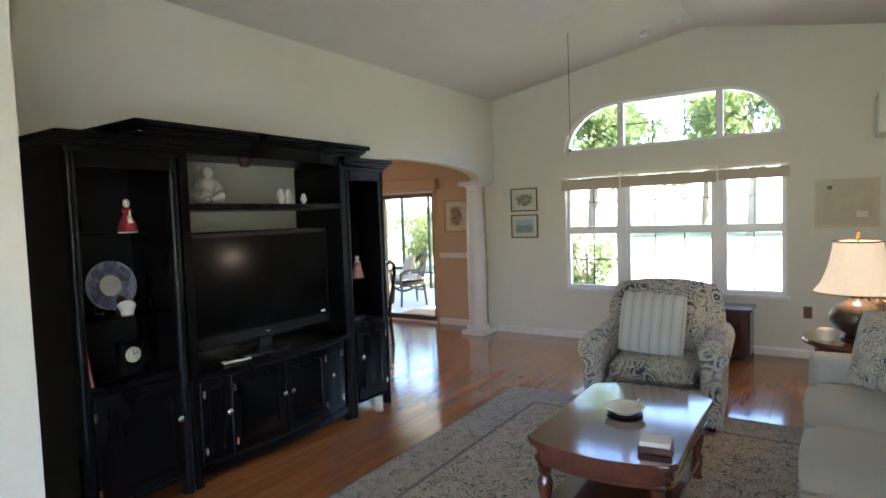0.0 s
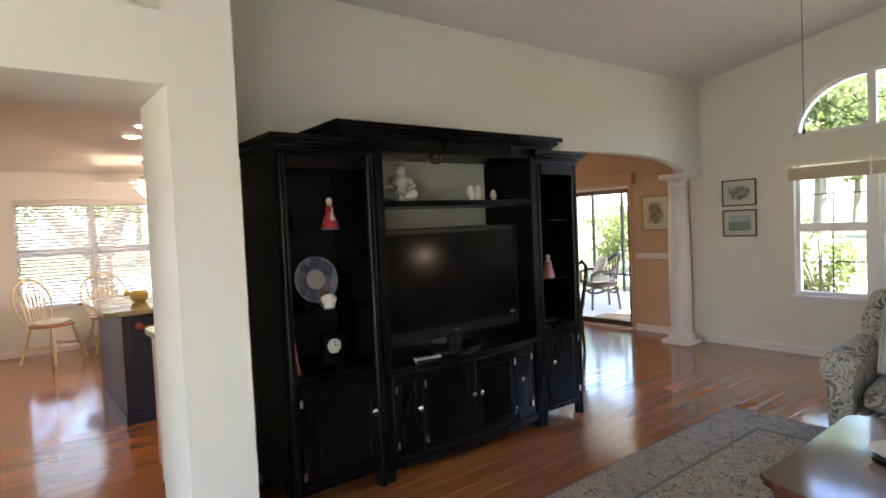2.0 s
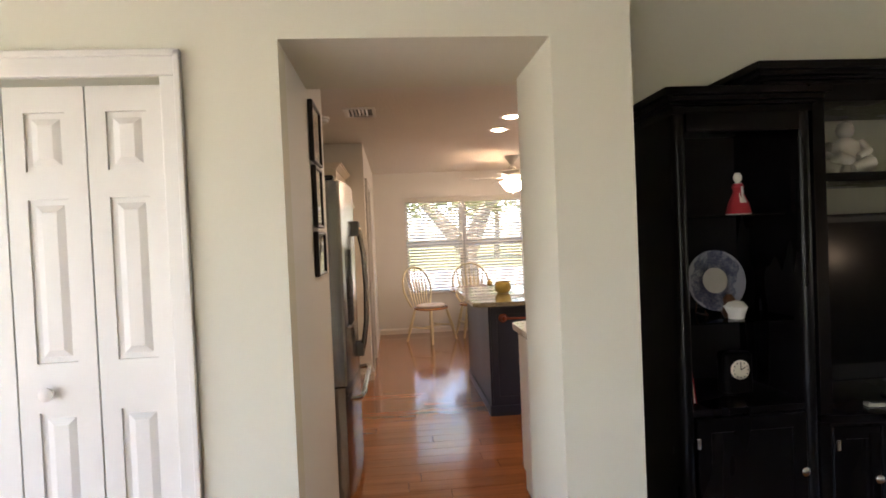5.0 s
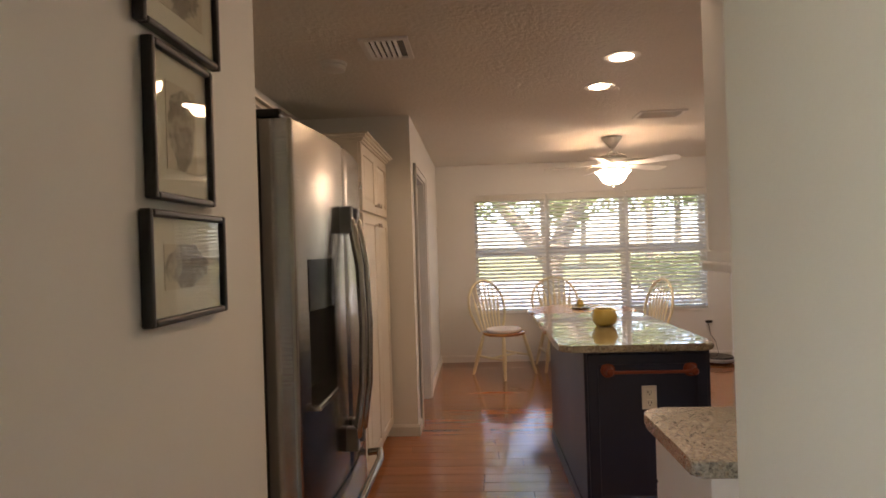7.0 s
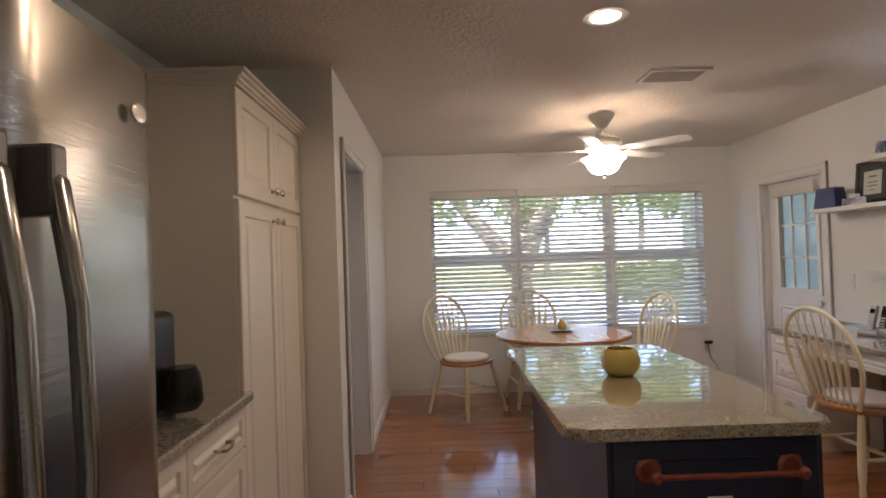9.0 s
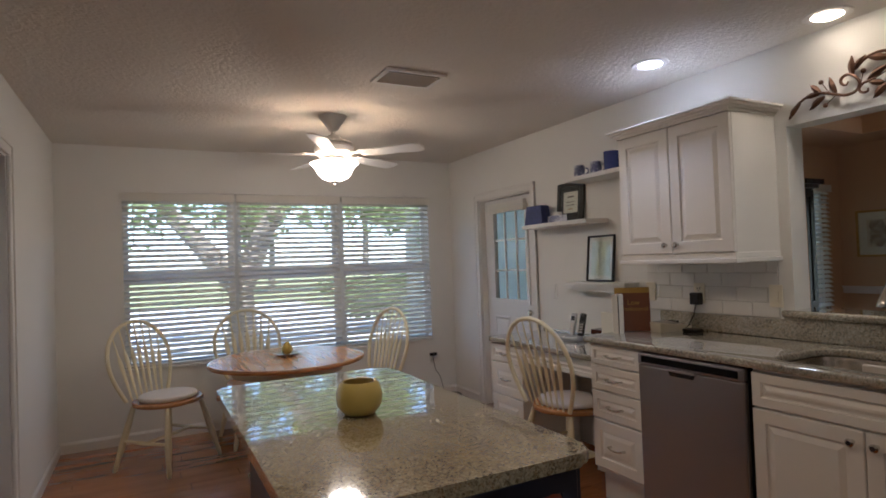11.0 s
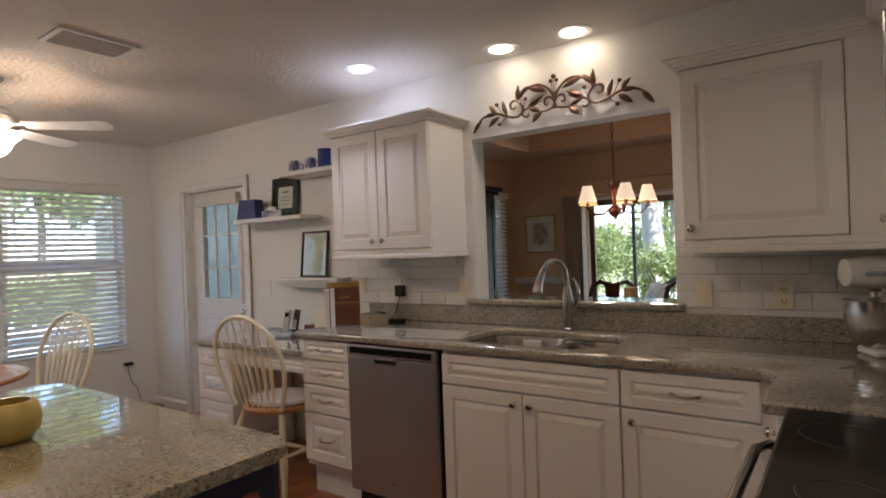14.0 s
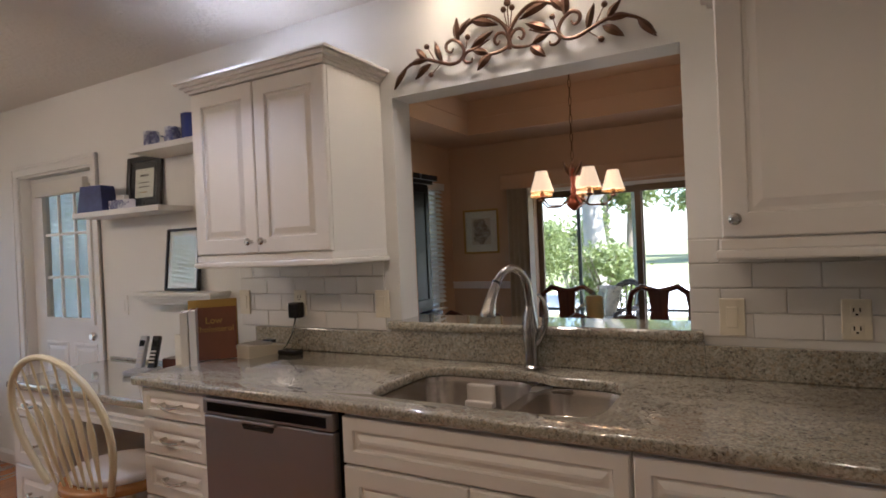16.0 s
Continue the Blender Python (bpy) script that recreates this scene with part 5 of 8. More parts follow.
# desk
dk = thing("desk_worktop", (0, 0, 0), "lower granite desk top beside the kitchen run", "desk top")
part("slab", slab([(-6.83, 3.2), (-6.78, 3.16), (-5.58, 3.16), (-5.58, Y_SINK), (-6.83, Y_SINK)], 0.765, 0.8, 0.008), GRANITE, dk)
part("backsplash", box(-6.83, -5.63, Y_SINK - 0.02, Y_SINK - 0.001, 0.8, 0.815, bev=0.003), GRANITE, dk)
base_cabinet((-6.8, 3.19, 0), 0, 0.4, [("drawer", 0, 0.4, 0.62, 0.755, 1), ("drawer", 0, 0.4, 0.38, 0.615, 1), ("drawer", 0, 0.4, 0.12, 0.375, 1)], "white three-drawer desk cabinet with nickel pulls", depth=0.5, top=0.764)
ap = thing("pencil_drawer_unit", (-6.4, 3.2, 0), "white pencil drawer under the desk top", "drawer")
part("front", raised(0.004, 0.82, 0.65, 0.755), CABINET, ap)
part("box", boxes((0.01, 0.81, 0.02, 0.5, 0.68, 0.764)), CABINET, ap)

# fridge side
fr = thing("fridge", (-2.79, 0.13, 0), "stainless steel side-by-side fridge with an ice dispenser", "fridge", rz=180)
FW = 0.9
part("body", box(0, FW, 0.0, 0.69, 0.03, 1.76, bev=0.004), plain("fridge_side_grey", (0.1, 0.095, 0.09), 0.45, var=0.1), fr)


def curved_door(x0, x1, z0, z1, bulge=0.035, base=-0.085, b=None, ends=None):
    b = b or bmesh.new()
    e0, e1 = ends or (x0, x1)
    n = 12
    fr_, bk = [], []
    for k in range(n + 1):
        x = x0 + (x1 - x0) * k / n
        u = (x - 0.0) / FW * 2 - 1
        e = min(1.0, min(x - e0, e1 - x) / 0.012) ** 0.5
        y = base - bulge * (1 - u * u) + 0.012 * (1 - e)
        fr_.append((x, y))
        bk.append((x, -0.004))
    lo = [[b.verts.new((x, y, z)) for x, y in fr_] for z in (z0, z1)]
    lb = [[b.verts.new((x, y, z)) for x, y in bk] for z in (z0, z1)]
    for k in range(n):
        b.faces.new((lo[0][k], lo[0][k + 1], lo[1][k + 1], lo[1][k]))
        b.faces.new((lb[0][k], lb[1][k], lb[1][k + 1], lb[0][k + 1]))
        b.faces.new((lo[1][k], lo[1][k + 1], lb[1][k + 1], lb[1][k]))
        b.faces.new((lo[0][k], lb[0][k], lb[0][k + 1], lo[0][k + 1]))
    for i in (0, n):
        b.faces.new((lo[0][i], lo[1][i], lb[1][i], lb[0][i]))
    return b


# the dispenser is a real recess in this door
DE = (0.004, 0.447)
db = curved_door(0.004, 0.09, 0.66, 1.755, ends=DE)
curved_door(0.09, 0.305, 0.66, 0.955, b=db, ends=DE)
curved_door(0.09, 0.305, 1.38, 1.755, b=db, ends=DE)
curved_door(0.305, 0.447, 0.66, 1.755, b=db, ends=DE)
fd = part("door", db, STEEL, fr, smooth=True)
fd2 = part("door", curved_door(0.453, 0.896, 0.66, 1.755), STEEL, fr, smooth=True)
fz = part("freezer_drawer", curved_door(0.004, 0.896, 0.06, 0.65), STEEL, fr, smooth=True)
for d, hx in ((fd, 0.4), (fd2, 0.5)):
    part("handle", tube([(hx, -0.118, 0.76), (hx, -0.155, 0.79), (hx, -0.178, 0.95), (hx, -0.185, 1.15), (hx, -0.178, 1.35), (hx, -0.155, 1.5), (hx, -0.118, 1.53)], [0.016, 0.015, 0.014, 0.014, 0.014, 0.015, 0.016], 10), STEEL, d, smooth=True)
    part("handle_mount", box(hx - 0.016, hx + 0.016, -0.16, -0.112, 1.46, 1.55, bev=0.006), STEEL_DARK, d, "dark handle mount")
    part("handle_mount", box(hx - 0.016, hx + 0.016, -0.16, -0.112, 0.74, 0.82, bev=0.006), STEEL_DARK, d, "dark handle mount")
part("handle", tube([(0.06, -0.1, 0.58), (0.06, -0.15, 0.585), (0.15, -0.165, 0.585), (0.75, -0.165, 0.585), (0.84, -0.15, 0.585), (0.84, -0.1, 0.58)], 0.015, 10), STEEL, fz, smooth=True)
part("dispenser_recess", boxes((0.091, 0.304, -0.03, -0.02, 0.956, 1.379)), STEEL_DARK, fd, "dark steel dispenser recess")
part("display", curved_door(0.0905, 0.3045, 1.235, 1.3795, base=-0.087, ends=(0, 0.447)), SCREEN, fd, "glossy black dispenser display")
part("tray", box(0.092, 0.303, -0.122, -0.03, 0.957, 0.975, bev=0.004), STEEL, fd)
part("badge", lathe([(0.016, 0), (0.016, 0.003), (0.01, 0.004)], 16, sx=1.5), CHROME, fd2).matrix_basis = pose(0.78, -0.113, 1.66, 90, 0, 0)
part("hinge_cover", box(0.01, 0.12, -0.06, 0.05, 1.76, 1.785, bev=0.008), BLACK_PLASTIC, fr)
wall_cabinet((-2.76, -0.02, 0), 180, 0.93, 0.58, 1.79, 1.85, (0.9, 0.1), "cream cabinet above the fridge", mat=PANTRY, rail=False)
base_cabinet((-3.69, 0.04, 0), 180, 0.97, [("drawer", 0, 0.485, 0.735, 0.88, 1), ("drawer", 0.485, 0.97, 0.735, 0.88, 1), ("door", 0, 0.485, 0.12, 0.73, 0.44), ("door", 0.485, 0.97, 0.12, 0.73, 0.53)], "cream base cabinet between fridge and pantry", mat=PANTRY)
single("worktop", slab([(-4.668, 0.07), (-3.68, 0.07), (-3.68, -0.615), (-4.668, -0.615)], CT - 0.035, CT, 0.008), GRANITE, (0, 0, 0), "granite worktop between fridge and pantry", "worktop")
pan = thing("pantry", (-4.67, 0.035, 0), "tall cream pantry cabinet with two raised-panel doors", "cabinet", rz=180)
part("body", boxes((0, 0.93, 0.021, 0.68, 0.08, 2.05), (0, 0.93, 0.06, 0.68, 0, 0.08)), PANTRY, pan)
part("crown_moulding", crown(0.93, 0.68, 2.05), PANTRY, pan)
for z0, z1, hz in ((0.1, 1.63, 1.57), (1.645, 2.045, 1.7)):
    for a, bb, hx in ((0.002, 0.464, 0.42), (0.466, 0.928, 0.51)):
        d = part("door", raised(a, bb, z0, z1, rail=0.06), PANTRY, pan)
        k = knob(d, hx, 0, hz)
cm2 = thing("coffee_maker", (-4.35, -0.2, CT), "black coffee maker on the worktop", "coffee maker", rz=180)
part("body", box(-0.1, 0.1, -0.1, 0.12, 0, 0.32, bev=0.03, seg=3), BLACK_PLASTIC, cm2)
part("jug", lathe([(0.05, 0), (0.065, 0.02), (0.06, 0.1), (0.045, 0.13)], 18, (0, -0.15, 0.02)), DARK_GLASS, cm2, smooth=True)

# laundry room seen through its doorway
wm = thing("washing_machine", (-7.3, -1.78, 0), "white washing machine in the laundry room", "washing machine", rz=0)
part("body", box(-0.34, 0.34, 0, 0.65, 0, 0.93, bev=0.012), PORCELAIN, wm)
part("control_panel", box(-0.34, 0.34, 0, 0.12, 0.93, 1.1, bev=0.01), PORCELAIN, wm)
part("lid", box(-0.26, 0.26, 0.16, 0.6, 0.93, 0.945, bev=0.005), PORCELAIN, wm)
wall_cabinet((-6.75, -1.47, 0), 180, 0.9, 0.33, 1.5, 2.1, (0.9, 0.1), "white wall cabinet in the laundry room", rail=False)

# chairs round the table
SEAT_WOOD = OAK


def windsor(loc, rz, label, cushion=False, seat_mat=None, hoop=0.53):
    t = thing("windsor_chair", loc, label, "chair", rz, "windsor chairs")
    t.scale = (1.12, 1.12, 1.04)
    b = slab([(0.215 * math.cos(a) * (1.0 + 0.06 * math.sin(a)), 0.205 * math.sin(a)) for a in (math.tau * k / 28 for k in range(28))], 0.425, 0.455, 0.01)
    part("seat", b, seat_mat or OAK, t, "honey-stained wooden seat")
    for sx, sy in ((-1, 1), (1, 1), (-1, -1), (1, -1)):
        p0, p1 = Vector((sx * 0.14, sy * 0.135, 0.425)), Vector((sx * 0.22, sy * 0.215, 0.0))
        q = [p0.lerp(p1, f) for f in (0, 0.12, 0.3, 0.55, 0.75, 0.8, 0.9, 1)]
        part("leg", tube(q, [0.014, 0.016, 0.019, 0.021, 0.018, 0.014, 0.016, 0.011], 10), CREAM_PAINT, t, smooth=True)
    for sx in (-1, 1):
        part("stretcher", tube([(sx * 0.185, -0.18, 0.2), (sx * 0.185, 0, 0.195), (sx * 0.185, 0.18, 0.2)], [0.009, 0.014, 0.009], 8), CREAM_PAINT, t, smooth=True)
    part("stretcher", tube([(-0.185, 0, 0.195), (0, 0, 0.195), (0.185, 0, 0.195)], [0.009, 0.014, 0.009], 8), CREAM_PAINT, t, smooth=True)
    def back(x, z):
        return (x, -0.165 - 0.2 * (z - 0.455) * 1.05 - 0.0, z)
    def half(u):
        return 0.245 * math.sqrt(max(0.0, 1 - ((u - 0.5) / 0.5) ** 2)) if u > 0.5 else 0.165 + 0.08 * math.sin(math.pi * u)

    rise = [0, 0.1, 0.2, 0.3, 0.4, 0.5, 0.6, 0.7, 0.78, 0.85, 0.91, 0.96, 0.99]
    hp = [back(half(u), 0.455 + hoop * u) for u in rise] + [back(0, 0.455 + hoop)] + [back(-half(u), 0.455 + hoop * u) for u in rise[::-1]]
    part("hoop", tube(hp, 0.0125, 8), CREAM_PAINT, t, smooth=True)
    for k in range(7):
        x = -0.12 + 0.04 * k
        xt = x * 1.5
        ztop = 0.455 + hoop * (0.5 + 0.5 * math.sqrt(1 - (xt / 0.245) ** 2))
        pts = [back(x + (xt - x) * f, 0.455 + (ztop - 0.455) * f) for f in (0, 0.12, 0.35, 0.56, 0.62, 0.68, 0.8, 1)]
        part("spindle", tube(pts, [0.003, 0.0042, 0.0062, 0.0078, 0.0066, 0.0036, 0.003, 0.0028], 8, flat=2.2), CREAM_PAINT, t, smooth=True)
    if cushion:
        part("seat_cushion", slab([(0.18 * math.cos(a), 0.17 * math.sin(a) + 0.005) for a in (math.tau * k / 24 for k in range(24))], 0.4555, 0.488, 0.014), CUSHION, t, "flat white seat cushion")
    return t


def face(x, y, tx, ty):
    """Turn that points local +y at a target."""
    return math.degrees(math.atan2(-(tx - x), ty - y))


TBL = (-7.17, 1.73)
windsor((-7.68, 0.97, 0), face(-7.68, 0.97, -7.0, 1.62), "cream windsor chair with a white seat cushion", True)
windsor((-7.95, 1.64, 0), face(-7.95, 1.64, *TBL), "cream windsor chair between table and window")
windsor((-7.27, 2.3, 0), face(-7.27, 2.3, *TBL), "cream windsor chair by the round table")
windsor((-5.9, 3.19, 0), 6, "cream windsor chair with a wooden seat at the desk", True)
ta = thing("dining_table", (*TBL, 0), "round pedestal table with a honey oak top", "table")
part("tabletop", lathe([(0.5, 0.715), (0.53, 0.722), (0.535, 0.735), (0.53, 0.748), (0.515, 0.75)], 48), OAK, ta)
part("apron", lathe([(0.38, 0.65), (0.38, 0.715)], 32), CREAM_PAINT, ta)
part("pedestal", lathe([(0.09, 0.1), (0.1, 0.2), (0.055, 0.28), (0.07, 0.4), (0.06, 0.5), (0.09, 0.6), (0.11, 0.65)], 20), CREAM_PAINT, ta, smooth=True)
for k in range(4):
    a = math.tau * k / 4 + 0.6
    part("foot", tube([(0.06 * math.cos(a), 0.06 * math.sin(a), 0.2), (0.2 * math.cos(a), 0.2 * math.sin(a), 0.12), (0.36 * math.cos(a), 0.36 * math.sin(a), 0.03)], [0.045, 0.04, 0.03], 8), CREAM_PAINT, ta, smooth=True)
cs = thing("candle_plate", (-7.24, 1.74, 0.75), "small dish with a pear-shaped candle", "candle")
part("dish", lathe([(0.05, 0), (0.085, 0.006), (0.1, 0.016), (0.095, 0.018), (0.06, 0.01)], 24), CHERRY, cs, smooth=True)
part("pear", lathe([(0.02, 0.012), (0.036, 0.025), (0.04, 0.045), (0.03, 0.07), (0.016, 0.09), (0.01, 0.1)], 18), YELLOW_GLAZE, cs, smooth=True)
rb = thing("robot_vacuum", (-8.05, 3.42, 0), "black round robot vacuum on the floor", "robot vacuum")
part("body", lathe([(0.15, 0.01), (0.17, 0.02), (0.17, 0.07), (0.16, 0.085), (0.02, 0.09)], 32), BLACK_PLASTIC, rb, smooth=True)
part("bumper", lathe([(0.171, 0.03), (0.174, 0.035), (0.174, 0.06), (0.171, 0.065)], 32), SILVER, rb)

# ceiling fan
fn = thing("ceiling_fan", (*FAN, 0), "white five-blade ceiling fan with a lit glass bowl", "ceiling fan")
part("canopy", lathe([(0.02, 2.312), (0.03, 2.318), (0.05, 2.35), (0.08, 2.39), (0.094, 2.41), (0.096, CEIL)], 28), TRIM, fn, smooth=True)
part("downrod", tube([(0, 0, 2.32), (0, 0, 2.26)], 0.014, 10), TRIM, fn)
part("collar", lathe([(0.05, 2.25), (0.055, 2.26), (0.04, 2.285), (0.02, 2.29)], 20), TRIM, fn, smooth=True)
part("motor", lathe([(0.06, 2.135), (0.11, 2.145), (0.135, 2.165), (0.14, 2.2), (0.13, 2.21), (0.135, 2.225), (0.11, 2.245), (0.05, 2.252)], 32), TRIM, fn, smooth=True)
part("light_kit", lathe([(0.1, 2.098), (0.105, 2.11), (0.07, 2.125), (0.06, 2.136)], 24), TRIM, fn, smooth=True)
lb_ = part("glass_bowl", lathe([(0.01, 1.968), (0.05, 1.972), (0.09, 1.99), (0.115, 2.02), (0.128, 2.05), (0.15, 2.075), (0.168, 2.088), (0.165, 2.093), (0.145, 2.08), (0.122, 2.053), (0.1, 2.01), (0.05, 1.98)], 32), WARM_BULB, fn, "frosted glass bowl, lit", True)
lb_.visible_shadow = False
part("finial", lathe([(0.004, 1.938), (0.01, 1.945), (0.006, 1.955), (0.02, 1.962), (0.024, 1.968)], 14), CHROME, fn, smooth=True)
for k in range(5):
    a = math.tau * k / 5 + 2.06
    ca, sa = math.cos(a), math.sin(a)
    b = slab([(0.2, -0.05), (0.6, -0.066), (0.645, -0.05), (0.655, 0.0), (0.645, 0.05), (0.6, 0.066), (0.2, 0.05)], -0.003, 0.003)
    bl = part("blade", b, TRIM, fn)
    bl.matrix_basis = pose(0, 0, 2.15, 0, 0, math.degrees(a)) @ pose(0, 0, 0, -12, 0, 0)
    part("blade_iron", tube([(0.1 * ca, 0.1 * sa, 2.155), (0.24 * ca, 0.24 * sa, 2.155)], 0.014, 8, flat=0.4), TRIM, fn)

# A fixture for each can, the added fill can at (-3.3, 1.25) included.
for (cx, cy, col) in CANS_AND_FILL:
    cn = thing("recessed_light", (cx, cy, CEIL), "round recessed ceiling light, lit", "ceiling light", group="recessed lights")
    part("trim_ring", lathe([(0.095, -0.006), (0.098, -0.003), (0.098, 0.0), (0.07, 0.0), (0.066, -0.004)], 28), TRIM, cn)
    ln = part("lens", lathe([(0.05, -0.012), (0.066, -0.005), (0.066, -0.001)], 24), CAN_COOL if col[2] > 0.9 else CAN_WARM, cn, "glowing lens")
    ln.visible_shadow = False


def ceiling_vent(x, y, w, d, rz, label):
    t = thing("ceiling_vent", (x, y, CEIL), label, "vent", rz, "ceiling vents")
    part("frame", boxes((-w / 2, w / 2, -d / 2, -d / 2 + 0.025, -0.012, 0), (-w / 2, w / 2, d / 2 - 0.025, d / 2, -0.012, 0), (-w / 2, -w / 2 + 0.025, -d / 2 + 0.025, d / 2 - 0.025, -0.012, 0), (w / 2 - 0.025, w / 2, -d / 2 + 0.025, d / 2 - 0.025, -0.012, 0)), TRIM, t)
    part("backing", boxes((-w / 2 + 0.02, w / 2 - 0.02, -d / 2 + 0.02, d / 2 - 0.02, -0.002, -0.0005)), BLACK_PLASTIC, t)
    n = int((w - 0.05) / 0.028)
    for k in range(n):
        s = boxes((-0.001, 0.001, -d / 2 + 0.025, d / 2 - 0.025, -0.011, 0.009))
        o = part("slat", s, TRIM, t)
        o.matrix_basis = pose(-w / 2 + 0.035 + k * 0.028, 0, -0.006, 0, 48, 0)
    return t


ceiling_vent(-5.94, 2.18, 0.24, 0.36, 0, "white slatted ceiling vent over the table")
ceiling_vent(-4.18, 0.28, 0.24, 0.3, 90, "white slatted ceiling vent in the kitchen passage")
sm = thing("smoke_detector", (-4.37, -0.04, CEIL), "round white smoke detector", "smoke detector")
part("body", lathe([(0.045, -0.045), (0.06, -0.04), (0.062, -0.02), (0.05, -0.018), (0.07, -0.015), (0.07, 0)], 28), TRIM, sm, smooth=True)


# wall shelves and what stands on them
def flat_shelf(x0, x1, z, d, label):
    return single("wall_shelf", box(0, x1 - x0, -d, 0, -0.03, 0, bev=0.004), TRIM, (x0, Y_SINK, z), label, "shelf", group="wall shelves")


S1, S2, S3 = 1.945, 1.645, 1.2
flat_shelf(-6.28, -5.61, S1, 0.2, "white floating shelf holding mugs")
flat_shelf(-6.82, -6.06, S2, 0.2, "white floating shelf with a framed certificate")
s3 = thing("wall_shelf", (-6.42, Y_SINK, S3), "white ledge shelf with a moulded edge", "shelf", group="wall shelves")
for i, (o, z0, z1) in enumerate(((0.0, -0.02, 0.0), (0.014, -0.036, -0.02), (0.03, -0.05, -0.036), (0.04, -0.065, -0.05))):
    part("moulding", box(o, 0.62 - o, -0.13 + o, 0, z0, z1, bev=0.003), TRIM, s3)


def mug(x, y, z, mat, label, r=0.038, h=0.085, rz=0):
    t = thing("mug", (x, y, z), label, "mug", rz, "mugs")
    part("body", lathe([(r * 0.9, 0), (r, 0.004), (r, h), (r * 0.9, h), (r * 0.88, 0.008)], 22), mat, t, smooth=True)
    part("handle", tube([(r, 0, h * 0.8), (r * 1.6, 0, h * 0.75), (r * 1.7, 0, h * 0.4), (r, 0, h * 0.2)], 0.005, 8), mat, t, smooth=True)
    return t


BW = print_mat("blue_white_print", (0.6, 0.6, 0.64), (0.03, 0.04, 0.16), 26)
mug(-6.2, 3.61, S1, BW, "small blue and white printed mug", rz=60)
mug(-6.03, 3.61, S1, BW, "blue and white printed mug", rz=60)
mug(-5.87, 3.6, S1, BLUE_GLAZE, "tall dark blue mug", 0.05, 0.125, 60)
tin = box(-0.1, 0.1, -0.055, 0.055, 0, 0.15, bev=0.006)
for v in tin.verts:
    v.co.x *= 1 - 1.3 * v.co.z
    v.co.y *= 1 - 1.3 * v.co.z
single("tin_box", tin, plain("navy_tin", (0.05, 0.06, 0.17), 0.3, var=0.6, coarse=14), (-6.72, 3.62, S2), "dark blue printed tin on the shelf", "tin", 8)


def framed(name, loc, rz, w, h, frame_mat, mat_mat, image_mat, label, fw=0.022, mat_w=0.045, lean=0.0, group="", lines=None, glass_on=True):
    """A framed picture whose face looks along local -y; its origin is the bottom middle of its back."""
    t = thing(name, loc, label, "picture", rz, group)
    if lean:
        t.matrix_basis = t.matrix_basis @ pose(0, 0, 0, -lean, 0, 0)
    for a in ((-w / 2, -w / 2 + fw, 0, h), (w / 2 - fw, w / 2, 0, h), (-w / 2 + fw, w / 2 - fw, 0, fw), (-w / 2 + fw, w / 2 - fw, h - fw, h)):
        part("frame", box(a[0], a[1], -0.022, -0.001, a[2], a[3], bev=0.004), frame_mat, t)
    part("mat_board", boxes((-w / 2 + fw, w / 2 - fw, -0.01, -0.002, fw, h - fw)), mat_mat, t)
    m = fw + mat_w
    part("image", boxes((-w / 2 + m, w / 2 - m, -0.0112, -0.01, m, h - m)), image_mat, t)
    for a in lines or ():
        part("image_detail", boxes((a[0] * w, a[1] * w, -0.0125, -0.0114, a[2] * h, a[3] * h)), a[4], t)
    if glass_on:
        g = part("glass", boxes((-w / 2 + fw, w / 2 - fw, -0.016, -0.0145, fw, h - fw)), GLASS, t)
        g.visible_shadow = False
    return t


GREEN_IMG = plain("green_landscape_print", (0.2, 0.24, 0.2), 0.8, var=0.6, coarse=14)
WHITE_DOC = plain("certificate_paper", (0.68, 0.66, 0.58), 0.7, var=0.06)
framed("framed_certificate", (-6.43, 3.71, S2), 0, 0.3, 0.3, BLACK_FRAME, BLACK_IN, WHITE_DOC, "black framed certificate leaning on the shelf", 0.03, 0.04, 5, lines=[(-0.12, 0.12, 0.62, 0.66, INK), (-0.15, 0.15, 0.5, 0.52, INK), (-0.15, 0.15, 0.42, 0.44, INK), (-0.1, 0.1, 0.32, 0.34, GOLD)])
framed("framed_picture", (-6.13, 3.705, S3), 0, 0.27, 0.33, BLACK_FRAME, WHITE_DOC, plain("pale_green_print", (0.55, 0.6, 0.5), 0.8, var=0.4, coarse=12), "black framed pale print leaning on the ledge", 0.014, 0.03, 6)
bt = thing("boat_ornament", (-6.43, 3.58, S2), "small blue and white boat ornament", "ornament")
part("hull", slab([(-0.11, 0), (-0.08, -0.025), (0.08, -0.025), (0.11, 0), (0.08, 0.025), (-0.08, 0.025)], 0, 0.05, 0.008), BW, bt)
part("cabin", box(-0.03, 0.04, -0.015, 0.015, 0.05, 0.075, bev=0.003), PORCELAIN, bt)

# desk and worktop clutter
tp_ = thing("cordless_phone", (-6.2, 3.5, 0.8), "silver cordless telephone in its charging cradle", "telephone", rz=15)
part("cradle", box(-0.07, 0.07, -0.06, 0.06, 0, 0.03, bev=0.01), SILVER, tp_)
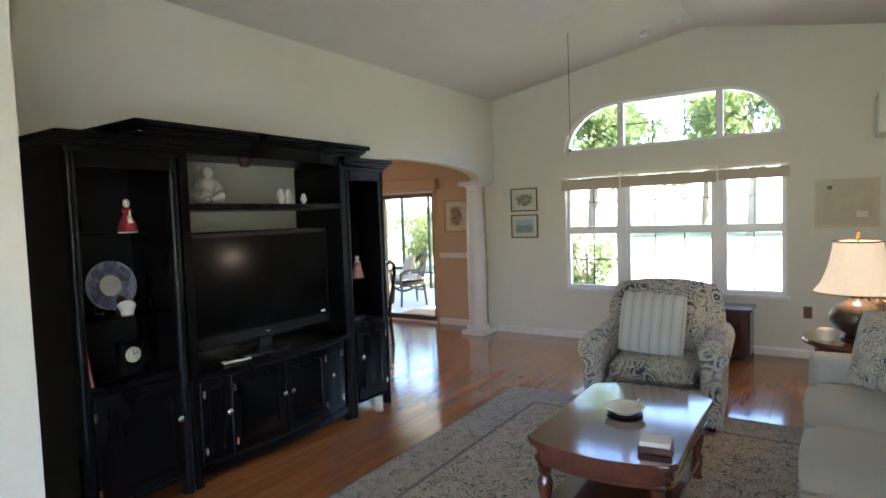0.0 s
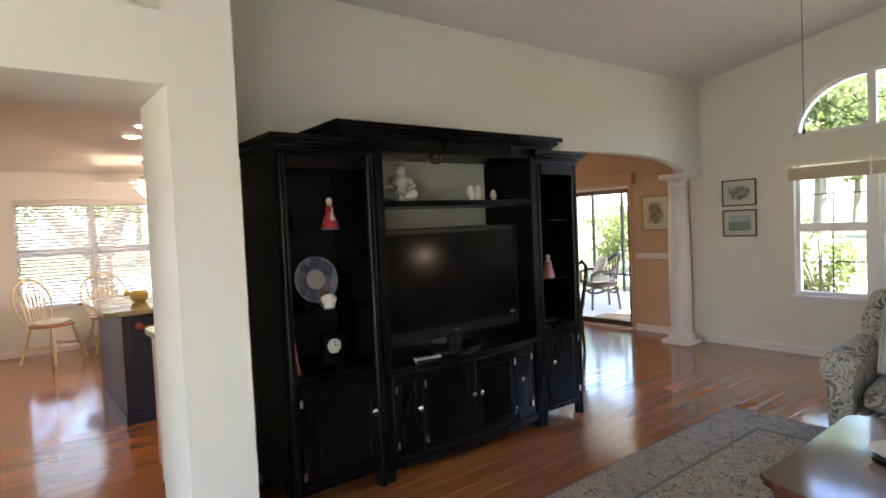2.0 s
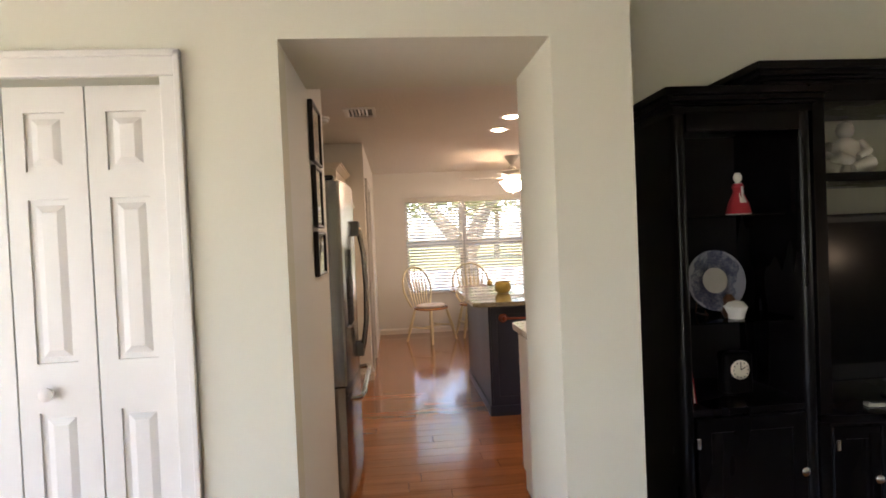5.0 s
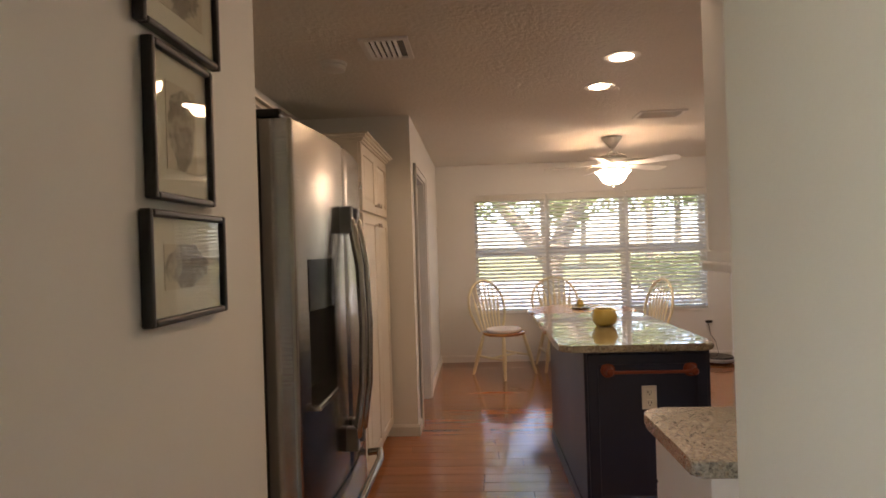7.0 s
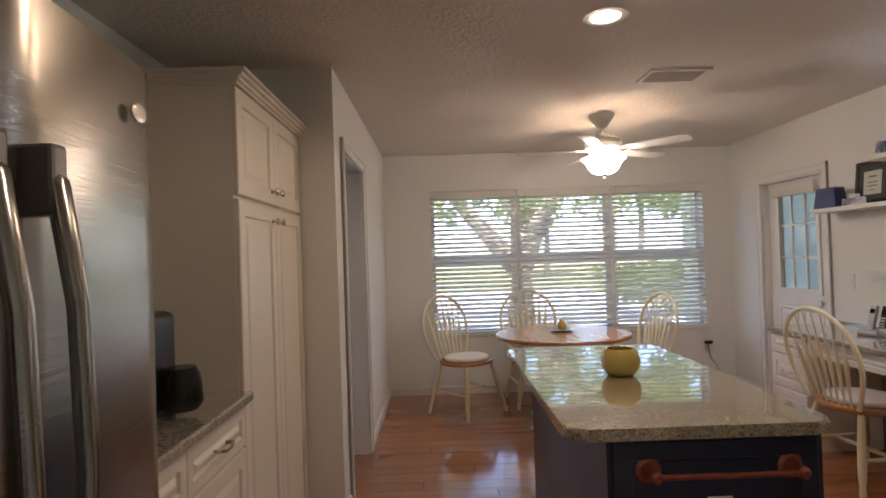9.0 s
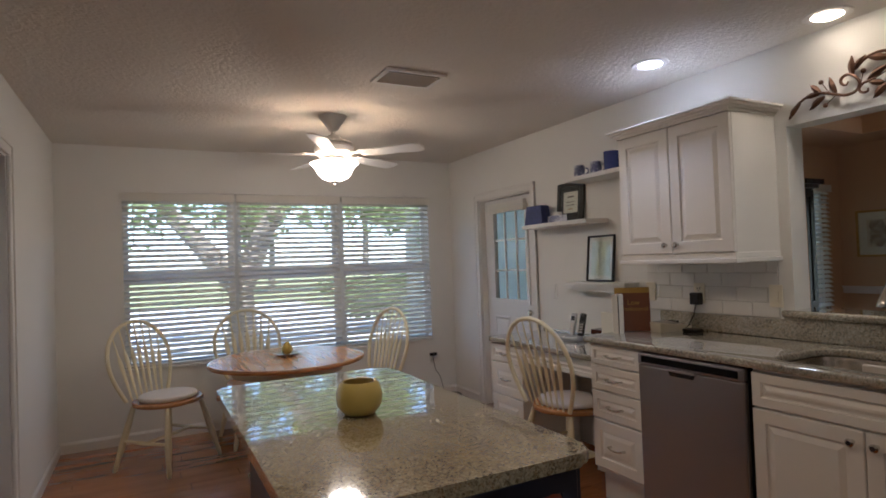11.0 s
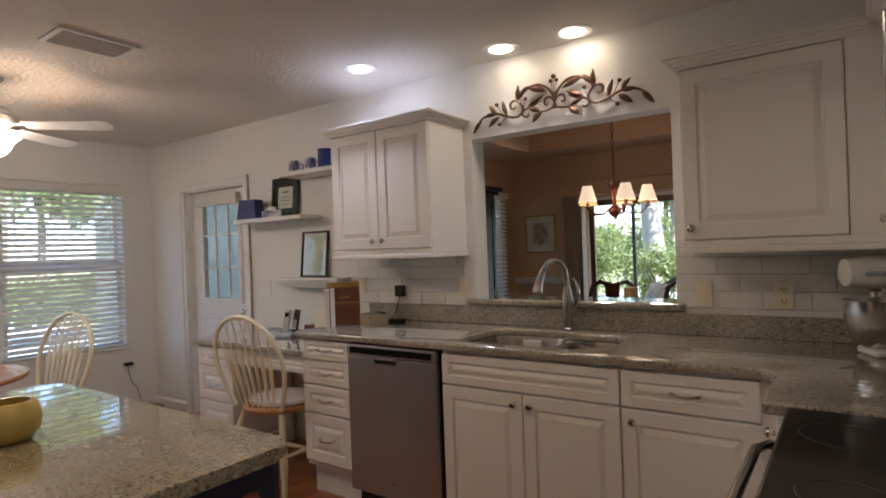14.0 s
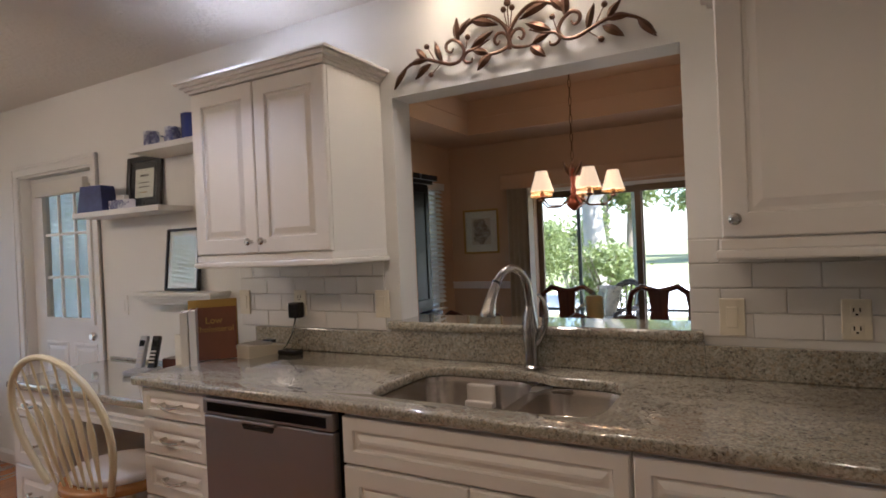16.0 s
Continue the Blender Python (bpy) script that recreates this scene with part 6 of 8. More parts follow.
for x, m in ((-0.035, SILVER), (0.04, BLACK_PLASTIC)):
    h = part("handset", box(-0.022, 0.022, -0.013, 0.013, 0, 0.17, bev=0.008), m, tp_)
    h.matrix_basis = pose(x, 0.02, 0.02, -18, 0, 0)
    part("screen", boxes((-0.015, 0.015, -0.0145, -0.0125, 0.115, 0.145)), SCREEN, h)
    for i in range(4):
        part("key_row", boxes((-0.016, 0.016, -0.0143, -0.0125, 0.03 + 0.018 * i, 0.04 + 0.018 * i)), GREY_PLASTIC, h)
single("small_box", box(-0.07, 0.07, -0.05, 0.05, 0, 0.1, bev=0.004), MAHOG, (-5.92, 3.52, 0.8), "small dark wooden box on the desk", "box", 10)


def book(x, y, z, w, d, h, mat, label, rz=0, tilt=0):
    t = thing("cookbook", (x, y, z), label, "book", rz, "cookbooks")
    if tilt:
        t.matrix_basis = t.matrix_basis @ pose(0, 0, 0, 0, tilt, 0)
    part("cover", boxes((-w / 2, -w / 2 + 0.003, -d / 2, d / 2, 0, h), (w / 2 - 0.003, w / 2, -d / 2, d / 2, 0, h), (-w / 2 + 0.003, w / 2 - 0.003, d / 2 - 0.003, d / 2, 0, h)), mat, t)
    part("page_block", boxes((-w / 2 + 0.003, w / 2 - 0.003, -d / 2 + 0.005, d / 2 - 0.003, 0.004, h - 0.004)), PAPER, t)
    return t


BROWN = plain("brown_cover", (0.19, 0.06, 0.022), 0.5, var=0.3, coarse=9)
MUSTARD = plain("mustard_cover", (0.42, 0.26, 0.05), 0.5, var=0.15)
book(-5.78, 3.45, 0.8, 0.03, 0.17, 0.22, PAPER, "white spiral-bound recipe book", 80)
book(-5.6, 3.315, CT, 0.028, 0.16, 0.22, PAPER, "pale cookbook standing on the worktop", -132)
book(-5.578, 3.338, CT, 0.026, 0.16, 0.225, PORCELAIN, "white cookbook standing on the worktop", -132)
book(-5.6, 3.455, CT, 0.03, 0.2, 0.255, MUSTARD, "mustard cookbook standing on the worktop", 138)
bk = book(-5.555, 3.42, CT, 0.035, 0.185, 0.225, BROWN, "brown low cholesterol cookbook, face out", 138, 6)
for wtext, zz, sz in (("Low", 0.155, 0.04), ("Cholesterol", 0.12, 0.034)):
    cu = bpy.data.curves.new("title", "FONT")
    cu.body, cu.size, cu.align_x, cu.extrude = wtext, sz, "CENTER", 0.0004
    tmp = new("title", cu)
    dg = bpy.context.evaluated_depsgraph_get()
    tm = bpy.data.meshes.new_from_object(tmp.evaluated_get(dg))
    bpy.data.objects.remove(tmp)
    tm.materials.append(MUSTARD)
    to = new("title", tm)
    to.parent = bk
    to.matrix_basis = pose(-0.0182, 0, zz, 90, 0, -90)
am = thing("answering_machine", (-5.47, 3.585, CT), "ivory answering machine on the worktop", "answering machine", rz=-8)
part("body", extrude_poly([(-0.11, 0), (0.11, 0), (0.11, 0.055), (-0.11, 0.028)], -0.09, 0.09), IVORY, am).matrix_basis = pose(0, 0, 0, 0, 0, 90) @ pose(0, 0, 0, 0, 0, 180)
part("keypad", box(-0.06, 0.05, -0.05, 0.04, 0.03, 0.05, bev=0.004), GREY_PLASTIC, am)
part("display", box(-0.03, 0.03, 0.045, 0.075, 0.04, 0.053, bev=0.002), SCREEN, am)

# pass-through ornament of wrought leaves
orn = thing("wall_ornament", (-4.245, Y_SINK - 0.014, 1.983), "bronze wrought leaf scroll over the pass-through", "wall ornament")
orn.scale = (1.035, 1, 1)


def leaf(x, z, ang, L, wd, dep=0.015):
    b = bmesh.new()
    n = 7
    rows_ = []
    for k in range(n + 1):
        u = k / n
        hw = wd * math.sin(math.pi * min(1, u * 0.95 + 0.05)) ** 0.8 * (1 - 0.25 * u)
        c = (u * L, -dep * math.sin(math.pi * u) - 0.012)
        rows_.append([(c[0], c[1] + 0.004, hw), (c[0], c[1] - 0.006, 0), (c[0], c[1] + 0.004, -hw), (c[0], c[1] + 0.005, 0)])
    vv = [[b.verts.new(p) for p in r] for r in rows_]
    for p, q in zip(vv, vv[1:]):
        for j in range(4):
            b.faces.new((p[j], p[(j + 1) % 4], q[(j + 1) % 4], q[j]))
    b.faces.new(vv[0][::-1])
    b.faces.new(vv[-1])
    bmesh.ops.rotate(b, verts=b.verts, cent=(0, 0, 0), matrix=Matrix.Rotation(-ang, 3, "Y"))
    bmesh.ops.translate(b, verts=b.verts, vec=(x, 0, z))
    return b


for s in (-1, 1):
    for run, r in (([(0.004, 0.1), (0.004, 0.16), (0.03, 0.206), (0.083, 0.243), (0.145, 0.236), (0.19, 0.2)], 0.0075),
                   ([(0.034, 0.14), (0.046, 0.128), (0.056, 0.145), (0.046, 0.165), (0.022, 0.165), (0.003, 0.137), (0.014, 0.108), (0.07, 0.098), (0.105, 0.112)], 0.006),
                   ([(0.075, 0.155), (0.129, 0.132), (0.165, 0.126), (0.182, 0.103), (0.17, 0.086), (0.15, 0.086), (0.146, 0.1)], 0.006),
                   ([(0.222, 0.152), (0.232, 0.138), (0.25, 0.148), (0.25, 0.172), (0.224, 0.184), (0.193, 0.163), (0.178, 0.128), (0.198, 0.098), (0.24, 0.094), (0.29, 0.113), (0.34, 0.131), (0.407, 0.126), (0.46, 0.093), (0.487, 0.05)], 0.007)):
        pts = curve([(s * x, -0.014, z) for x, z in run])
        part("stem", tube(pts, [r * min(1.0, 0.45 + 3 * min(k, len(pts) - 1 - k) / len(pts)) for k in range(len(pts))], 8), BRONZE, orn, smooth=True)
    for x0, z0, x1, z1, wd in ((0.205, 0.17, 0.205, 0.265, 0.017), (0.197, 0.195, 0.15, 0.25, 0.016), (0.145, 0.238, 0.04, 0.2, 0.019), (0.15, 0.138, 0.06, 0.182, 0.018), (0.075, 0.1, 0.13, 0.048, 0.02), (0.085, 0.106, 0.145, 0.125, 0.016), (0.34, 0.131, 0.418, 0.128, 0.015), (0.34, 0.134, 0.385, 0.185, 0.015), (0.325, 0.113, 0.392, 0.063, 0.018), (0.275, 0.11, 0.3, 0.195, 0.015), (0.435, 0.11, 0.49, 0.04, 0.016)):
        part("leaf", leaf(s * x0, z0, math.atan2(z1 - z0, s * (x1 - x0)), math.hypot(x1 - x0, z1 - z0), wd, 0.012), BRONZE, orn)
    for x, z, bx, bz in ((0.334, 0.18, 0.3, 0.118), (0.32, 0.067, 0.275, 0.105), (0.16, 0.18, 0.175, 0.125), (0.016, 0.248, 0.003, 0.17)):
        part("berry", lathe([(0.002, -0.011), (0.008, -0.008), (0.0115, 0), (0.008, 0.008), (0.002, 0.011)], 12, (s * x, -0.018, z)), BRONZE, orn, smooth=True)
        part("twig", tube([(s * x, -0.016, z), (s * bx, -0.014, bz)], 0.0022, 5), BRONZE, orn)
part("berry", lathe([(0.002, -0.013), (0.01, -0.009), (0.0135, 0), (0.01, 0.009), (0.002, 0.013)], 12, (0, -0.02, 0.268)), BRONZE, orn, smooth=True)
part("twig", tube([(0, -0.018, 0.268), (0, -0.014, 0.16)], 0.0025, 5), BRONZE, orn)


# ---- living room ----
# entertainment centre: local x runs along the wall (world y), local y towards the wall (world -x)
EF = -1.86


def unit(name, y0, label, category="cabinet"):
    return thing(name, (EF, y0, 0), label, category, rz=90, group="wall unit")


def fluted_post(parent, x0, x1, z0, z1):
    r = (x1 - x0) / 2
    b = bmesh.new()
    pts = [(x0, 0.06)] + [(x0 + r - r * math.cos(math.pi * k / 8), 0.03 - 0.03 * math.sin(math.pi * k / 8)) for k in range(9)] + [(x1, 0.06)]
    lo, hi = [b.verts.new((x, y, z0)) for x, y in pts], [b.verts.new((x, y, z1)) for x, y in pts]
    b.faces.new(lo), b.faces.new(hi[::-1])
    for k in range(len(pts)):
        j = (k + 1) % len(pts)
        b.faces.new((lo[k], lo[j], hi[j], hi[k]))
    return part("post", b, BLACK_WOOD, parent, smooth=True)


def black_crown(parent, x0, x1, z, d, layers=((0.0, 0.03), (0.018, 0.014), (0.032, 0.02), (0.05, 0.03)), back=0.0):
    b = bmesh.new()
    zz = z
    for o, h in layers:
        box(x0 - o, x1 + o, -o, d, zz, zz + h, bm=b, bev=0.004)
        zz += h
    return part("crown", b, BLACK_WOOD, parent)


def hinge(parent, x, z):
    part("hinge", box(x - 0.008, x + 0.008, -0.005, 0.001, z - 0.022, z + 0.022, bev=0.002), CHROME, parent, "small nickel hinge")


def pull(parent, x, z):
    k = part("knob", lathe([(0.007, 0), (0.006, 0.012), (0.012, 0.018), (0.018, 0.024), (0.018, 0.03), (0.01, 0.036)], 14), CHROME, parent, "oval nickel knob", True)
    k.matrix_basis = pose(x, -0.001, z, 90, 0, 0)


DEPTH = 0.5


def tower(y0, w, label, hinge_left):
    t = unit("display_tower", y0, label)
    top = 1.866
    part("side", boxes((0, 0.022, 0.045, DEPTH, 0.09, top)), BLACK_WOOD, t)
    part("side", boxes((w - 0.022, w, 0.045, DEPTH, 0.09, top)), BLACK_WOOD, t)
    part("back", boxes((0.022, w - 0.022, DEPTH - 0.012, DEPTH, 0.09, top)), BLACK_IN, t)
    for z0, z1 in ((0.09, 0.115), (0.68, 0.705), (top - 0.02, top)):
        part("board", boxes((0.022, w - 0.022, 0.02, DEPTH - 0.012, z0, z1)), BLACK_WOOD, t)
    fluted_post(t, 0.0, 0.055, 0.0, top)
    fluted_post(t, w - 0.055, w, 0.0, top)
    for x in (0.01, w - 0.05):
        part("foot", boxes((x, x + 0.04, DEPTH - 0.05, DEPTH - 0.01, 0, 0.09)), BLACK_WOOD, t)
    part("top_rail", boxes((0.055, w - 0.055, 0.0, 0.02, top - 0.07, top)), BLACK_WOOD, t)
    for z in (1.04, 1.47):
        g = part("shelf", boxes((0.023, w - 0.023, 0.06, DEPTH - 0.014, z - 0.006, z)), DARK_GLASS, t, "dark glass shelf")
    d = part("door", rings_rect(0.058, w - 0.058, 0.125, 0.675, [(0, 0.022), (0, 0.004), (0.004, 0.0), (0.055, 0.0), (0.06, 0.008), (0.075, 0.008)]), BLACK_WOOD, t)
    hx, kx = (0.06, w - 0.09) if hinge_left else (w - 0.06, 0.09)
    hinge(d, hx, 0.2), hinge(d, hx, 0.58)
    pull(d, kx, 0.45)
    black_crown(t, 0.0, w, top, DEPTH)
    return t


tower(1.585, 0.57, "black glass-shelved display tower with a cupboard below", True)
tower(3.466, 0.455, "narrow black display tower with a cupboard below", False)
BR0, BR1 = 2.157, 3.464
br = unit("bridge_shelf", BR0, "black bridge shelf over the television, open at the back", "shelf")
BW_ = BR1 - BR0
part("side", boxes((0, 0.03, 0.02, DEPTH, 0.66, 1.9)), BLACK_WOOD, br)
part("side", boxes((BW_ - 0.03, BW_, 0.02, DEPTH, 0.66, 1.9)), BLACK_WOOD, br)
part("shelf", box(0.03, BW_ - 0.03, 0.01, DEPTH, 1.585, 1.62, bev=0.004), BLACK_WOOD, br)
part("top_panel", boxes((0.03, BW_ - 0.03, 0.01, DEPTH, 1.915, 1.966)), BLACK_WOOD, br)
part("top_rail", boxes((0.03, BW_ - 0.03, 0.0, 0.01, 1.9, 1.966)), BLACK_WOOD, br)
part("side_trim", boxes((0.0, 0.05, 0.0, 0.02, 0.66, 1.95)), BLACK_WOOD, br)
part("side_trim", boxes((BW_ - 0.05, BW_, 0.0, 0.02, 0.66, 1.95)), BLACK_WOOD, br)
black_crown(br, -0.2, BW_ + 0.185, 1.966, DEPTH, ((0.0, 0.02), (0.018, 0.014), (0.032, 0.02), (0.055, 0.03)))
part("downlight", lathe([(0.026, 1.865), (0.034, 1.872), (0.034, 1.885), (0.045, 1.9), (0.045, 1.915)], 18, (BW_ * 0.45, 0.2, 0)), BRONZE, br)
cn_ = unit("tv_console", BR0, "black bow-fronted television console with glass doors")
n = 24
bow = [(BW_ * k / n, 0.02 - 0.055 * math.sin(math.pi * k / n)) for k in range(n + 1)]
part("top", slab([(x, y - 0.02) for x, y in bow] + [(BW_, DEPTH), (0, DEPTH)], 0.625, 0.655, 0.006), BLACK_WOOD, cn_)
part("body", slab([(x + (0.01 if x < BW_ / 2 else -0.01) * (abs(x - BW_ / 2) > BW_ / 2 - 0.001), y + 0.022) for x, y in bow] + [(BW_ - 0.01, DEPTH), (0.01, DEPTH)], 0.1, 0.6245), BLACK_IN, cn_)
part("plinth", slab([(x, y + 0.004) for x, y in bow] + [(BW_, 0.1), (0, 0.1)], 0.06, 0.11), BLACK_WOOD, cn_)
for x in (0.0, BW_ - 0.05):
    part("foot", box(x, x + 0.05, 0.01, 0.06, 0, 0.62, bev=0.005), BLACK_WOOD, cn_)


def bow_y(x):
    return 0.02 - 0.055 * math.sin(math.pi * x / BW_)


for a, b, glazed, hx, kx in ((0.055, 0.24, False, 0.02, 0.16), (0.245, 0.63, True, 0.02, 0.36), (0.64, 1.025, True, 0.37, 0.025), (1.03, 1.216, False, 0.165, 0.025)):
    L = math.hypot(b - a, bow_y(b) - bow_y(a))
    rz = math.degrees(math.atan2(bow_y(b) - bow_y(a), b - a))
    if glazed:
        d = part("door", rings_rect(0, L, 0.13, 0.605, [(0, 0.018), (0, 0.0), (0.004, -0.004), (0.055, -0.004), (0.06, 0.006)]), BLACK_WOOD, cn_)
        part("glass", boxes((0.062, L - 0.062, 0.001, 0.004, 0.192, 0.543)), SCREEN, d, "dark glass pane")
    else:
        d = part("door", rings_rect(0, L, 0.13, 0.605, [(0, 0.018), (0, 0.0), (0.004, -0.004), (0.05, -0.004), (0.055, 0.004), (0.07, 0.004)]), BLACK_WOOD, cn_)
    d.matrix_basis = pose(a, bow_y(a), 0, 0, 0, rz)
    for z in (0.2, 0.53):
        part("hinge", box(hx - 0.008, hx + 0.008, -0.009, -0.003, z - 0.022, z + 0.022, bev=0.002), CHROME, d, "small nickel hinge")
    k = part("knob", lathe([(0.007, 0), (0.006, 0.012), (0.012, 0.018), (0.018, 0.024), (0.018, 0.03), (0.01, 0.036)], 14), CHROME, d, "oval nickel knob", True)
    k.matrix_basis = pose(kx, -0.005, 0.4, 90, 0, 0)
# television
tv = unit("television", 2.2, "black flat-screen television, switched off", "television")
part("bezel", box(0.0, 1.16, 0.1, 0.17, 0.755, 1.455, bev=0.012), BLACK_PLASTIC, tv)
part("screen", box(0.04, 1.12, 0.0965, 0.101, 0.83, 1.42, bev=0.001), SCREEN, tv, "dark glossy screen")
part("badge", boxes((0.56, 0.6, 0.0985, 0.0998, 0.79, 0.797)), CHROME, tv)
part("sticker", boxes((1.06, 1.1, 0.0953, 0.0963, 0.842, 0.856)), PAPER, tv)
part("neck", box(0.53, 0.63, 0.12, 0.16, 0.67, 0.76, bev=0.008), BLACK_PLASTIC, tv)
part("stand", slab([(0.58 + 0.22 * math.cos(a), 0.14 + 0.12 * math.sin(a)) for a in (math.tau * k / 28 for k in range(28))], 0.6555, 0.675, 0.006), BLACK_PLASTIC, tv)
rc = thing("remote_control", (EF - 0.06, 2.5, 0.6555), "slim grey remote control on the console", "remote", rz=80)
part("body", box(-0.09, 0.09, -0.02, 0.02, 0, 0.016, bev=0.005), GREY_PLASTIC, rc)
part("keypad", boxes((-0.07, 0.06, -0.013, 0.013, 0.016, 0.0175)), BLACK_PLASTIC, rc)


def ornament(name, y, depth, z, prof, mat, label, category="figurine", seg=18, sx=1.0, rz=0):
    return single(name, lathe(prof, seg, sx=sx), mat, (EF - depth, y, z), label, category, rz, smooth=True)


def doll(y, depth, z, dress, label, h=0.17):
    b = lathe([(0.045, 0), (0.05, 0.006), (0.04, 0.05), (0.022, 0.09), (0.018, 0.1), (0.025, 0.115), (0.02, 0.13), (0.008, 0.135), (0.016, 0.145), (0.018, 0.16), (0.01, 0.175)], 16)
    for v in b.verts:
        v.co *= h / 0.175
    lathe([(0.006, 0.06), (0.008, 0.1), (0.006, 0.12)], 8, (0.026, 0, 0), b)
    lathe([(0.006, 0.06), (0.008, 0.1), (0.006, 0.12)], 8, (-0.026, 0, 0), b)
    ob = single("figurine", b, dress, (EF - depth, y, z), label, "figurine", smooth=True)
    ob.data.materials.append(PORCELAIN)
    for f in ob.data.polygons:
        zc = f.center.z * 0.175 / h
        f.material_index = 1 if zc > 0.132 or zc < 0.02 or abs(f.center.x) > 0.03 and zc > 0.055 else 0
    return ob


doll(1.965, 0.2, 1.47, RED, "small porcelain figurine in a red and white dress", 0.18)
doll(3.74, 0.16, 1.04, PINK, "small porcelain figurine in a pink dress", 0.17)
fig = lathe([(0.07, 0), (0.085, 0.02), (0.075, 0.05), (0.055, 0.07), (0.06, 0.11), (0.055, 0.14), (0.03, 0.158), (0.02, 0.165), (0.032, 0.18), (0.036, 0.2), (0.026, 0.225), (0.008, 0.235)], 20, sx=0.75)
for sy in (-1, 1):
    tube([(0.0, sy * 0.055, 0.14), (0.03, sy * 0.075, 0.1), (0.055, sy * 0.04, 0.075)], [0.02, 0.019, 0.013], 10, fig)
    tube([(0.0, sy * 0.05, 0.035), (0.05, sy * 0.075, 0.045), (0.075, sy * 0.02, 0.025)], [0.03, 0.032, 0.02], 10, fig)
tube([(0.045, 0.02, 0.06), (0.06, -0.02, 0.075), (0.05, -0.05, 0.06)], [0.02, 0.03, 0.02], 10, fig)
single("figurine", fig, PEWTER, (EF - 0.2, 2.46, 1.62), "grey seated figure ornament on the bridge shelf", "figurine", -35, smooth=True)
for yy, sc in ((3.03, 0.95), (3.1, 0.95), (3.24, 0.7)):
    ornament("bird_ornament", yy, 0.2, 1.62, [(0.025 * sc, 0), (0.02 * sc, 0.015 * sc), (0.042 * sc, 0.05 * sc), (0.03 * sc, 0.08 * sc), (0.026 * sc, 0.1 * sc), (0.008 * sc, 0.115 * sc)], PORCELAIN, "small white ceramic bird ornament", "ornament", 14, 0.7)
ornament("vase", 1.73, 0.3, 1.47, [(0.03, 0), (0.045, 0.02), (0.05, 0.08), (0.025, 0.14), (0.03, 0.17), (0.025, 0.172)], BLACK_PLASTIC, "dark glass vase in the display tower", "vase")
ornament("vase", 3.56, 0.25, 1.47, [(0.03, 0), (0.035, 0.01), (0.02, 0.04), (0.045, 0.1), (0.05, 0.18), (0.046, 0.18), (0.04, 0.1)], PEWTER, "grey goblet vase in the display tower", "vase")
ornament("candle_holder", 3.55, 0.12, 1.47, [(0.03, 0), (0.035, 0.01), (0.04, 0.05), (0.03, 0.08), (0.015, 0.1)], PORCELAIN, "small white shell ornament", "ornament")


PLATE_PRINT = print_mat("china_plate_print", (0.26, 0.27, 0.32), (0.03, 0.04, 0.1), 24)


def display_plate(y, depth, z, r, label):
    t = thing("display_plate", (EF - depth, y, z), label, "plate", rz=90)
    b = lathe([(r * 0.55, 0.012), (r * 0.6, 0.006), (r * 0.98, 0.02), (r, 0.024), (r * 0.97, 0.026), (r * 0.6, 0.012)], 40)
    p = part("plate", b, PLATE_PRINT, t, smooth=True)
    p.matrix_basis = pose(0, 0.03, r + 0.012, 82, 0, 0)
    c = part("centre", lathe([(r * 0.42, 0.0125), (r * 0.42, 0.0145), (r * 0.1, 0.0145)], 30), PEWTER, t)
    c.matrix_basis = pose(0, 0.03, r + 0.012, 82, 0, 0)
    part("stand", tube([(-0.06, 0.0, 0.02), (-0.06, -0.02, 0.003), (-0.06, 0.08, 0.003), (-0.05, 0.06, 0.14)], 0.004, 6), BRONZE, t)
    part("stand", tube([(0.06, 0.0, 0.02), (0.06, -0.02, 0.003), (0.06, 0.08, 0.003), (0.05, 0.06, 0.14)], 0.004, 6), BRONZE, t)
    return t


display_plate(1.895, 0.26, 1.04, 0.135, "blue and white china plate on a stand")
display_plate(3.53, 0.3, 1.04, 0.11, "dark china plate standing in the tower")
ornament("figurine", 1.885, 0.16, 1.04, [(0.02, 0), (0.03, 0.02), (0.022, 0.06), (0.025, 0.08), (0.01, 0.1)], BRONZE, "small dark figurine before the plate")
single("flower_ornament", lathe([(0.03, 0), (0.035, 0.02), (0.045, 0.05), (0.03, 0.07), (0.01, 0.075)], 12, sx=1.2), PORCELAIN, (EF - 0.14, 1.9, 1.04), "small cream flower ornament", "ornament", smooth=True)
ck = thing("mantel_clock", (EF - 0.24, 1.955, 0.69), "small dark clock with a cream round dial", "clock", rz=90)
part("case", box(-0.065, 0.065, -0.03, 0.05, 0, 0.19, bev=0.02, seg=3), BLACK_WOOD, ck)
dl = part("dial", lathe([(0.042, 0), (0.042, 0.004), (0.037, 0.006)], 28), IVORY, ck, "cream dial")
dl.matrix_basis = pose(0, -0.03, 0.115, 90, 0, 0)
part("pointer", boxes((-0.0015, 0.0015, -0.038, -0.0365, 0.115, 0.148)), BLACK_PLASTIC, ck)
part("pointer", tube([(0, -0.0375, 0.115), (0.022, -0.0375, 0.128)], 0.0015, 5), BLACK_PLASTIC, ck)
for k in range(12):
    a = math.tau * k / 12
    part("hour_mark", boxes((0.032 * math.sin(a) - 0.0015, 0.032 * math.sin(a) + 0.0015, -0.0372, -0.0362, 0.115 + 0.032 * math.cos(a) - 0.003, 0.115 + 0.032 * math.cos(a) + 0.003)), BLACK_PLASTIC, ck)
